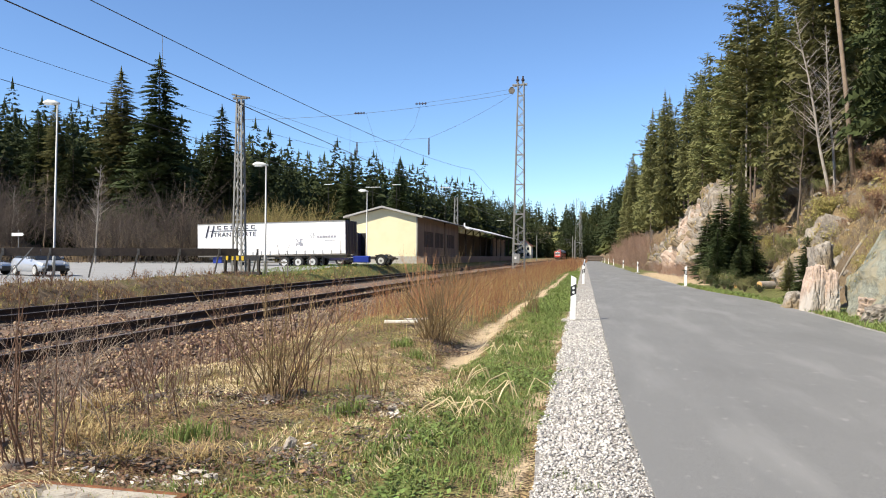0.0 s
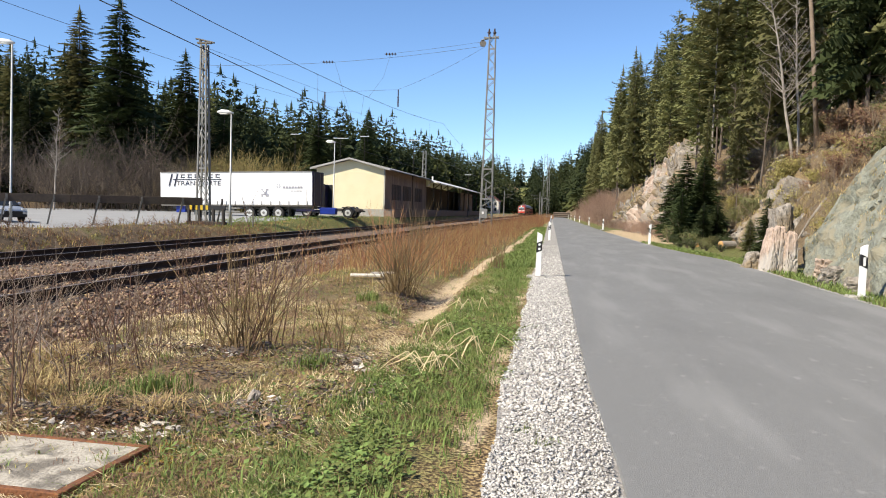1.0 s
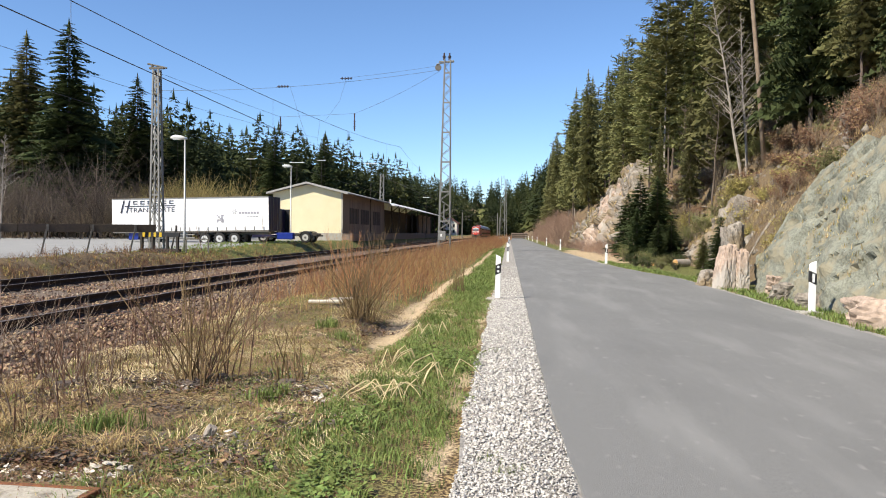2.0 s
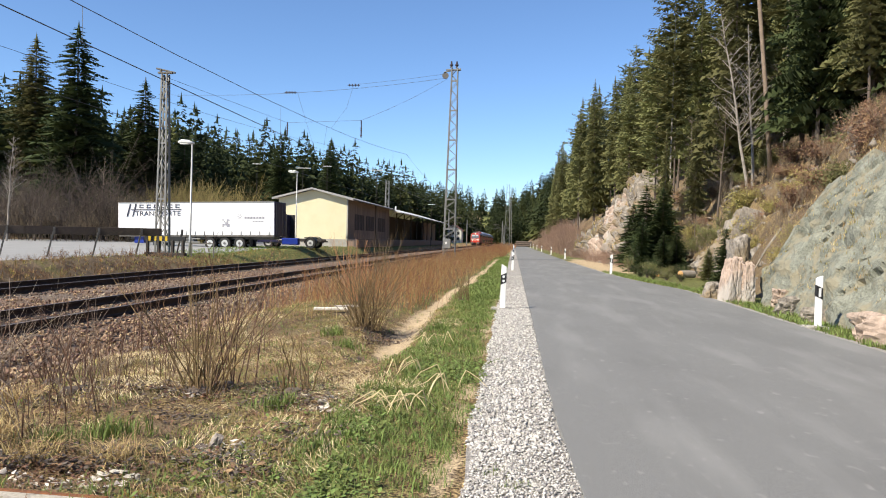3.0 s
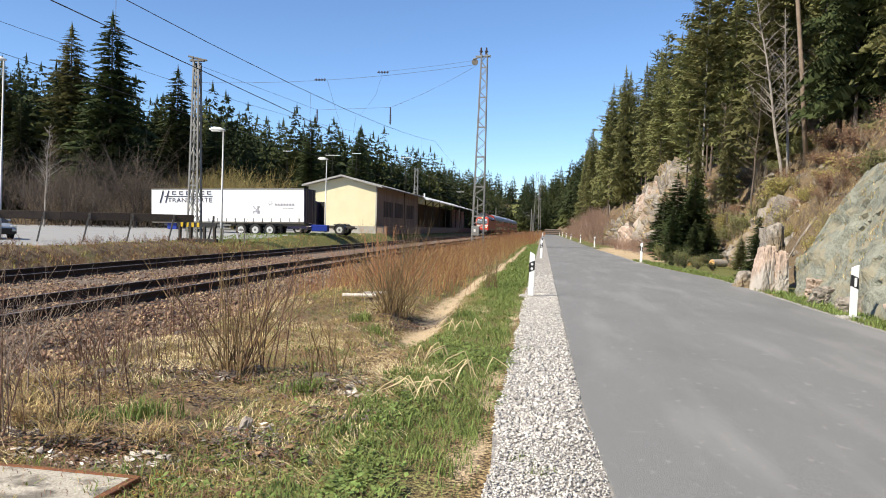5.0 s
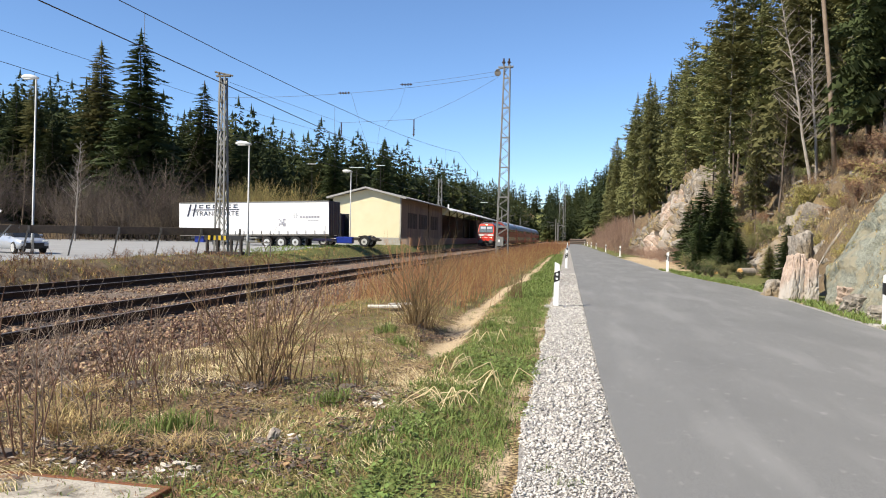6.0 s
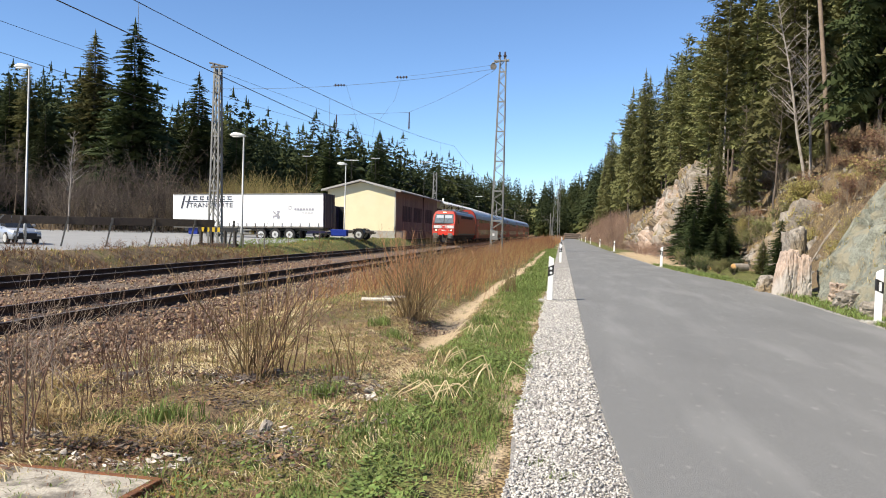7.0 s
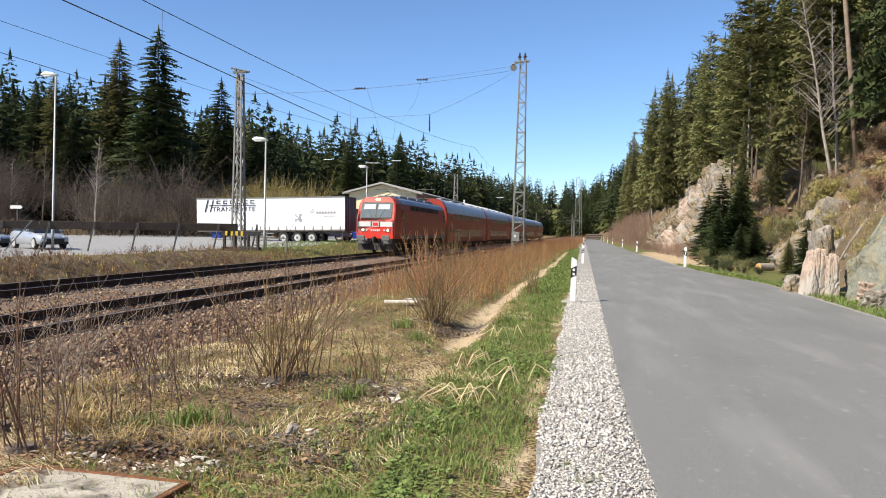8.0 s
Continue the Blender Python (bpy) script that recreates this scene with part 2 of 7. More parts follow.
def ground_material():
    m = bpy.data.materials.new("ground")
    m.use_nodes = True
    N, L = m.node_tree.nodes, m.node_tree.links
    bs = N["Principled BSDF"]
    bs.inputs["Roughness"].default_value = 0.95
    bs.inputs["Specular IOR Level"].default_value = 0.2
    co = N.new("ShaderNodeTexCoord")

    def noise_out(scale, detail=6):
        n = N.new("ShaderNodeTexNoise")
        n.inputs["Scale"].default_value, n.inputs["Detail"].default_value = scale, detail
        L.new(co.outputs["Object"], n.inputs["Vector"])
        return n.outputs[0]

    big, mid, fine = noise_out(0.5), noise_out(3.5), noise_out(38, 4)

    def blend(fac, a, b):
        x = N.new("ShaderNodeMix")
        x.data_type = "RGBA"
        L.new(fac, x.inputs[0])
        for i, c in ((6, a), (7, b)):
            if isinstance(c, tuple):
                x.inputs[i].default_value = (*c, 1)
            else:
                L.new(c, x.inputs[i])
        return x.outputs[2]

    def ramp(v, lo, hi):
        r = N.new("ShaderNodeMapRange")
        r.inputs[1].default_value, r.inputs[2].default_value = lo, hi
        L.new(v, r.inputs[0])
        return r.outputs[0]

    def summed(*vs):
        o = vs[0]
        for v in vs[1:]:
            a = N.new("ShaderNodeMath")
            a.operation = "ADD"
            L.new(o, a.inputs[0])
            L.new(v, a.inputs[1])
            o = a.outputs[0]
        return o

    at = N.new("ShaderNodeAttribute")
    at.attribute_name = "zone"
    sp = N.new("ShaderNodeSeparateColor")
    L.new(at.outputs["Color"], sp.inputs[0])
    dry = blend(ramp(mid, 0.35, 0.65), (0.34, 0.235, 0.11), (0.55, 0.41, 0.205))
    dry = blend(ramp(fine, 0.42, 0.60), (0.085, 0.055, 0.032), dry)
    green = blend(ramp(fine, 0.38, 0.62), (0.06, 0.075, 0.02), (0.23, 0.235, 0.08))
    soil = blend(ramp(fine, 0.35, 0.65), (0.40, 0.305, 0.195), (0.62, 0.48, 0.30))
    litter = blend(ramp(summed(fine, mid), 0.75, 1.25), (0.085, 0.062, 0.042), (0.23, 0.17, 0.105))
    col = blend(ramp(summed(sp.outputs[0], mid, fine), 1.3, 1.75), dry, green)
    col = blend(ramp(summed(sp.outputs[1], mid, fine), 1.35, 1.65), col, soil)
    col = blend(ramp(summed(sp.outputs[2], big, mid), 1.3, 1.7), col, litter)
    bare = noise_out(1.9, 8)
    col = blend(ramp(bare, 0.60, 0.74), col, (0.075, 0.052, 0.035))
    L.new(col, bs.inputs["Base Color"])
    bp = N.new("ShaderNodeBump")
    bp.inputs["Strength"].default_value, bp.inputs["Distance"].default_value = 0.9, 0.04
    L.new(summed(mid, fine), bp.inputs["Height"])
    L.new(bp.outputs[0], bs.inputs["Normal"])
    return m


GROUND = ground_material()


# ---- mesh helpers ----
class B:
    """Gathers vertices and faces for one mesh."""

    def __init__(self):
        self.v, self.f = [], []

    def add(self, vs, fs):
        k = len(self.v)
        self.v += [tuple(p) for p in vs]
        self.f += [tuple(i + k for i in q) for q in fs]
        return self

    def box(self, x, y, z, sx, sy, sz, m=None):
        vs = [Vector((x + i * sx / 2, y + j * sy / 2, z + k * sz / 2)) for i in (-1, 1) for j in (-1, 1) for k in (-1, 1)]
        if m:
            vs = [m @ p for p in vs]
        return self.add(vs, [(0, 1, 3, 2), (4, 6, 7, 5), (0, 4, 5, 1), (2, 3, 7, 6), (0, 2, 6, 4), (1, 5, 7, 3)])

    def tube(self, pts, radii, n=8, caps=True):
        pts = [Vector(p) for p in pts]
        if not isinstance(radii, (list, tuple)):
            radii = [radii] * len(pts)
        vs = []
        for i, p in enumerate(pts):
            d = (pts[min(i + 1, len(pts) - 1)] - pts[max(i - 1, 0)]).normalized()
            a = d.orthogonal().normalized() if abs(d.z) < 0.99 else Vector((1, 0, 0))
            if abs(d.z) < 0.99:
                a = Vector((0, 0, 1)).cross(d).normalized()
            b = d.cross(a)
            vs += [p + (a * math.cos(t) + b * math.sin(t)) * radii[i] for t in [2 * math.pi * (j + 0.5) / n for j in range(n)]]
        fs = [(i * n + j, i * n + (j + 1) % n, (i + 1) * n + (j + 1) % n, (i + 1) * n + j) for i in range(len(pts) - 1) for j in range(n)]
        if caps:
            fs += [tuple(range(n))[::-1], tuple((len(pts) - 1) * n + j for j in range(n))]
        return self.add(vs, fs)

    def loft(self, rings, caps=True, closed=True):
        n = len(rings[0])
        vs = [p for r in rings for p in r]
        m = n if closed else n - 1
        fs = [(i * n + j, i * n + (j + 1) % n, (i + 1) * n + (j + 1) % n, (i + 1) * n + j) for i in range(len(rings) - 1) for j in range(m)]
        if caps and closed:
            fs += [tuple(range(n))[::-1], tuple((len(rings) - 1) * n + j for j in range(n))]
        return self.add(vs, fs)


def mesh_of(name, b, material, bevel=0.0, smooth=False):
    me = bpy.data.meshes.new(name)
    me.from_pydata([tuple(p) for p in b.v], [], b.f)
    bm = bmesh.new()
    bm.from_mesh(me)
    if len(bm.faces) < 3000:
        bmesh.ops.recalc_face_normals(bm, faces=bm.faces)
    if bevel:
        bmesh.ops.bevel(bm, geom=list(bm.edges), offset=bevel, segments=1, affect="EDGES", profile=0.5)
    bm.to_mesh(me)
    bm.free()
    if smooth:
        me.polygons.foreach_set("use_smooth", [True] * len(me.polygons))
    me.materials.append(material)
    return me


def part(name, b, material, parent=None, label="", bevel=0.0, smooth=False):
    ob = new(name, mesh_of(name, b, material, bevel, smooth))
    if parent is not None:
        ob.parent = parent
    return tagged(ob, label)


def thing(name, m, label, category, group="", kind=""):
    ob = new(name)
    ob.empty_display_size = 0.2
    ob.matrix_basis = m
    return tagged(ob, label, category, group, kind)


def shift(b, f):
    """Moves every vertex of b by the function f."""
    b.v = [f(*p) for p in b.v]
    return b


def soup(name, V, F, material, label="", category="", kind="stuff", parent=None):
    """One mesh out of number arrays."""
    me = bpy.data.meshes.new(name)
    V = np.asarray(V, dtype=np.float32).reshape(-1, 3)
    F = np.asarray(F, dtype=np.int32)
    w = F.shape[1]
    me.vertices.add(len(V))
    me.vertices.foreach_set("co", V.ravel())
    me.loops.add(F.size)
    me.loops.foreach_set("vertex_index", F.ravel())
    me.polygons.add(len(F))
    me.polygons.foreach_set("loop_start", np.arange(0, F.size, w, dtype=np.int32))
    me.update(calc_edges=True)
    me.validate()
    me.materials.append(material)
    ob = new(name, me)
    if parent is not None:
        ob.parent = parent
    return tagged(ob, label, category, "", kind)


# ---- the lie of the land ----
def smooth01(t):
    t = min(1.0, max(0.0, t))
    return t * t * (3 - 2 * t)


def bend(y):
    """How far the tracks lie to the east of their near line."""
    if y < 40:
        return 0.0
    if y < 90:
        return 0.0139 * (y - 40) ** 2 / 100
    return min(0.3475 + 0.0139 * (y - 90), 2.3 + 0.0 * y)


NEAR, FAR = -8.85, -13.95


def road_right(y):
    pts = [(-60, 5.5), (12, 5.55), (17, 5.65), (23, 5.85), (27, 5.85), (30, 5.45), (34, 5.05), (39, 4.75), (60, 4.5), (120, 4.4), (600, 4.4)]
    return float(np.interp(y, [p[0] for p in pts], [p[1] for p in pts]))


def foot(y):
    return float(np.interp(y, [-60, 10, 20, 24, 30, 36, 44, 52, 62, 78, 95, 120, 600], [7.5, 7.5, 7.7, 7.9, 8.6, 9.4, 9.3, 9.0, 9.0, 9.2, 8.6, 7.2, 7.0]))


def yard(y):
    return 0.04 + 0.44 * smooth01((y - 42) / 20)


def land(x, y):
    s = bend(y)
    lumps = noise.noise(Vector((x * 0.9, y * 0.9, 0))) * 0.05 + noise.noise(Vector((x * 0.23, y * 0.23, 5))) * 0.08 + abs(noise.noise(Vector((x * 3.1, y * 3.1, 6)))) * 0.045
    xs = x - s
    if x >= foot(y) - 0.2:
        d = x - foot(y) + 0.2
        k = 1.15 + 0.75 * smooth01((24 - y) / 3)
        w = 6.0 - 4.2 * smooth01((24 - y) / 3)
        z = -0.02 + k * min(d, w) * smooth01(d / 0.8) + max(0, min(d - w, 5)) * 0.8 * smooth01((24 - y) / 3) + max(0, min(d - 6.0, 45)) * 0.5
        rough = noise.noise(Vector((x * 0.35, y * 0.35, 3))) * 1.3 + noise.noise(Vector((x * 0.9, y * 0.9, 7))) * 0.7 + abs(noise.noise(Vector((x * 2.6, y * 2.6, 2)))) * 0.25
        return z + rough * smooth01(d / 3) + lumps
    if x > -0.42:
        return -0.03 + (lumps * 0.5 if x > road_right(y) + 0.3 else 0)
    if xs > -6.0:
        w = smooth01((-0.42 - x) / 1.2) * smooth01((xs + 6.0) / 1.0)
        ditch = -0.17 * math.exp(-((x + 1.95 + 0.03 * (y - 11)) / 0.42) ** 2) * smooth01((y - 9) / 2) * smooth01((34 - y) / 10)
        return -0.03 - 0.07 * smooth01((-0.42 - x) / 2.0) + w * (lumps * 1.3 + ditch) - 0.28 * smooth01((-5.0 - xs) / 1.0)
    if xs > -17.2:
        return -0.38
    if xs > -19.2:
        crest = 0.34 * smooth01((44 - y) / 8)
        rise = min(1.0, max(0.0, (-17.0 - xs) / 1.5))
        return -0.38 + (yard(y) + crest + 0.38) * rise - crest * smooth01((-18.6 - xs) / 0.6) + lumps * 2.0 * rise
    if x > -58:
        return yard(y) + (lumps * 0.6 if xs > -21 else 0.0)
    h = yard(y) + 0.17 * min(-58 - x, 110) * smooth01((-58 - x) / 20)
    return h + noise.noise(Vector((x * 0.03, y * 0.03, 1))) * 3 * smooth01((-58 - x) / 25)


def terrain(x, y):
    z = land(x, y)
    e = y - 470 + 0.25 * abs(x)
    if e > 0:
        z += 0.17 * min(e, 150) * smooth01(e / 60)
    return z


def path_at(x, y):
    """How far a place belongs to the worn sandy path in the ditch."""
    c = float(np.interp(y, [9, 11, 18, 24, 40, 70], [-1.9, -1.88, -2.05, -1.75, -1.45, -1.3]))
    w = float(np.interp(y, [9, 13, 18, 24, 70], [0.22, 0.34, 0.3, 0.2, 0.16]))
    return math.exp(-((x - c) / w) ** 2) * smooth01((y - 9.2) / 1.5) * smooth01((75 - y) / 15)


def zone_of(x, y):
    """Weights of fresh grass, bare soil and leaf litter."""
    s = bend(y)
    n = noise.noise(Vector((x * 0.7, y * 0.5, 9)))
    g = so = li = 0.0
    if x > foot(y) - 0.3:
        d = x - foot(y)
        g = 0.3 + 0.6 * noise.noise(Vector((x * 0.5, y * 0.5, 22)))
        so = 0.4 * noise.noise(Vector((x * 0.9, y * 0.9, 32)))
        li = 0.7 + 0.5 * noise.noise(Vector((x * 0.6, y * 0.6, 12))) + 0.45 * smooth01((d - 5) / 6)
    elif x > road_right(y):
        g = 0.75
        so = 0.9 if (41 < y < 72 and x > road_right(y) + 0.5) else 0.1 + (0.5 if x < road_right(y) + 0.25 else 0)
    elif -2.3 < x < -0.3:
        g = 0.28 + 0.45 * n + 0.3 * smooth01((y - 20) / 6) + 0.4 * math.exp(-((x + 1.0) / 0.55) ** 2)
        so = max(0.0, 0.45 + 1.3 * noise.noise(Vector((3, y * 1.1, 0)))) * math.exp(-((x + 0.40) / 0.19) ** 2) + 0.1
    elif x - s > -6 and x <= -2.3:
        g = 0.32 + 0.5 * n
        li = 0.42 + 0.45 * noise.noise(Vector((x * 1.1, y * 1.1, 4)))
    elif -26 < x < -17:
        g = 0.15 + 0.75 * smooth01((y - 38) / 8) if y < 46 else 0.95
        g += 0.45 * n + 0.45 * smooth01((44 - y) / 8)
        li = 0.8 * smooth01((44 - y) / 8) + 0.6 * noise.noise(Vector((x, y * 0.6, 15)))
    elif x < -26:
        li = 0.7
        g = 0.1
    if x < -1.2 and x > -5.0:
        path = path_at(x, y)
        so, g, li = max(so, 0.95 * path), g * (1 - 0.8 * path), li * (1 - 0.6 * path)
    return (g, so, li)


# ---- setting: ground, road, gravel, yard, tracks ----
def grid_lines(stops):
    """Lines with the given steps between the given places."""
    out = [stops[0][0]]
    for (a, _), (b, step) in zip(stops, stops[1:]):
        n = max(1, round((b - a) / step))
        out += [a + (b - a) * (i + 1) / n for i in range(n)]
    return out


def build_ground():
    xs = grid_lines([(-1500, 0), (-400, 220), (-120, 20), (-58, 5), (-24, 2.5), (-16.5, 0.7), (-6.5, 2), (-0.3, 0.13), (6, 1.2), (12, 0.35), (30, 1.2), (100, 7), (400, 50), (1500, 220)])
    ys = grid_lines([(-900, 0), (-60, 200), (-8, 8), (2, 2), (16, 0.13), (40, 0.5), (100, 1.6), (260, 5), (700, 22), (1800, 200)])
    nx, ny = len(xs), len(ys)
    V = [(x, y, terrain(x, y)) for y in ys for x in xs]
    F = [(j * nx + i, j * nx + i + 1, (j + 1) * nx + i + 1, (j + 1) * nx + i) for j in range(ny - 1) for i in range(nx - 1)]
    ob = soup("ground", V, F, GROUND, "dry spring grass and earth with fresh green patches", "ground", "structure")
    ob.data.polygons.foreach_set("use_smooth", [True] * len(ob.data.polygons))
    col = ob.data.color_attributes.new("zone", "FLOAT_COLOR", "POINT")
    col.data.foreach_set("color", np.array([(*zone_of(x, y), 1.0) for y in ys for x in xs], dtype=np.float32).ravel())
    return ob


build_ground()


def strip(name, ys, left, right, z, material, label, category, thick=0.06, kind="structure", crown=0.0):
    """A slab along y between two edges."""
    b = B()
    rings = []
    for y in ys:
        l, r = left(y), right(y)
        zz = z(y) if callable(z) else z
        rings.append([(l - 0.02, y, zz - thick), (r + 0.02, y, zz - thick), (r, y, zz), ((l + r) / 2, y, zz + crown), (l, y, zz)])
    b.loft(rings)
    return tagged(part(name, b, material, None, label), "", category, "", kind)


YS = grid_lines([(-40, 0), (0, 5), (60, 0.5), (240, 5), (420, 20)])
strip("road", YS, lambda y: 0.39 + 0.085 * smooth01((7.2 - y) / 4.2) + 0.02 * noise.noise(Vector((0, y * 1.7, 0))) + 0.015 * noise.noise(Vector((0, y * 6, 2))),
      lambda y: road_right(y) + 0.04 * noise.noise(Vector((3, y * 1.1, 0))), 0.0, ASPHALT, "smooth grey asphalt country road with worn edges", "road", 0.08, "structure", 0.02)
strip("gravel_verge", YS, lambda y: -0.32 + 0.05 * smooth01((6 - y) / 3) + 0.07 * noise.noise(Vector((7, y * 1.3, 0))), lambda y: 0.54, -0.022, GRAVEL,
      "strip of pale crushed gravel beside the road", "gravel", 0.05)
strip("gravel_edge", grid_lines([(-10, 0), (60, 0.6)]), lambda y: road_right(y) - 0.05, lambda y: road_right(y) + 0.22 + 0.1 * noise.noise(Vector((2, y * 0.9, 0))), -0.025,
      GRAVEL, "narrow stony edge of the road below the rocks", "gravel", 0.05)
strip("yard_paving", grid_lines([(-30, 0), (30, 10), (80, 2), (120, 10)]), lambda y: -56.0,
      lambda y: -24.2 if y < 46 else -24.2 + 3.9 * smooth01((y - 46) / 8), lambda y: yard(y) + 0.02, YARD, "pale asphalt of the goods yard", "yard", 0.12)


def build_ballast():
    for name, c in (("ballast_near", NEAR), ("ballast_far", FAR)):
        b = B()
        rings = []
        for y in grid_lines([(-30, 0), (0, 3), (40, 0.4), (120, 3), (560, 12)]):
            w = 0.05 * noise.noise(Vector((c, y * 1.5, 0)))
            x = c + bend(y)
            rings.append([(x - 2.75, y, -0.5), (x - 2.35, y, -0.24 + w * 0.5), (x - 1.5, y, -0.2 + w * 0.3), (x, y, -0.21), (x + 1.5, y, -0.2 - w * 0.3), (x + 1.85 + w, y, -0.22 - w * 0.3), (x + 2.9 + w, y, -0.52)])
        b.loft(rings, caps=False, closed=False)
        part(name, b, BALLAST, None, "brown crushed-stone ballast bed under the track", smooth=True)
        tagged(bpy.data.objects[name], "", "ballast", "", "structure")


build_ballast()


def build_rails():
    prof = [(-0.062, -0.17), (0.062, -0.17), (0.062, -0.155), (0.012, -0.13), (0.012, -0.045), (0.036, -0.032), (0.036, -0.004), (-0.036, -0.004), (-0.036, -0.032), (-0.012, -0.045), (-0.012, -0.13), (-0.062, -0.155)]
    ys = grid_lines([(-30, 0), (30, 6), (240, 4), (560, 12)])
    for c, side in ((NEAR, "near"), (FAR, "far")):
        for g in (-0.7535, 0.7535):
            rail = part("rail", B().loft([[(c + bend(y) + g + px, y, pz) for px, pz in prof] for y in ys]), RAIL_SIDE, None, "rusty steel rail with a polished running surface")
            tagged(rail, "", "rail", "rails of the two tracks")
            part("running_surface", B().loft([[(c + bend(y) + g - 0.034, y, -0.004), (c + bend(y) + g + 0.034, y, -0.004), (c + bend(y) + g + 0.03, y, 0.002), (c + bend(y) + g - 0.03, y, 0.002)] for y in ys]), RAIL_TOP, rail, "worn bright rail head")


build_rails()


def build_sleepers():
    me = mesh_of("sleeper", B().box(0, 0, 0, 2.6, 0.26, 0.16), SLEEPER, 0.02)
    k = 0
    for c in (NEAR, FAR):
        y = 1.0
        while y < 85:
            ob = new("sleeper", me)
            ob.matrix_basis = pose(c + bend(y) + random.uniform(-0.02, 0.02), y, -0.252 + random.uniform(-0.006, 0.006), 0, 0, random.uniform(-0.6, 0.6))
            tagged(ob, "dark weathered timber sleeper in brown ballast", "sleeper", "sleepers of the two tracks")
            y += 0.65


build_sleepers()


# ---- wheels and the train ----
def disc(b, x, y, z, r, w, n=20):
    """A wheel body lying across x."""
    return b.tube([(x - w / 2, y, z), (x + w / 2, y, z)], r, n)


def rail_wheel(parent, x, y):
    w = part("wheel", disc(B(), x, y, 0.5, 0.5, 0.13), UNDER, parent, "steel rail wheel")
    part("hub", disc(B(), x * 1.09, y, 0.5, 0.16, 0.06, 10), BUFFER, w)


def bogie(parent, y, half):
    """A bogie with its frame, springs and wheels, axles across x."""
    f = part("bogie", B().box(-1.05, y, 0.62, 0.16, half * 2 + 1.2, 0.32).box(1.05, y, 0.62, 0.16, half * 2 + 1.2, 0.32).box(0, y, 0.7, 2.1, 0.7, 0.3), UNDER, parent, "dark grimy bogie frame", 0.03)
    for yy in (y - half, y + half):
        for x in (-0.78, 0.78):
            rail_wheel(parent, x, yy)
        for x in (-1.15, 1.15):
            part("axle_box", B().box(x, yy, 0.52, 0.18, 0.36, 0.36), UNDER, f, "", 0.03)
            part("spring", B().tube([(x, yy + 0.42, 0.45), (x, yy + 0.42, 0.85)], 0.1, 8), UNDER, f)


def loco_ring(y0, hw, lean, top=3.88, inset=0.0):
    """A cross-section whose upper half leans back along y."""
    prof = [(hw * 0.96, 1.0), (hw, 1.25), (hw, 2.3), (hw * 0.985, 2.9), (hw * 0.93, 3.42), (hw * 0.8, 3.72), (hw * 0.62, top)]
    half = [(x, y0 + lean * max(0.0, z - 2.25), z) for x, z in prof]
    return half + [(-x, y, z) for x, y, z in reversed(half)]


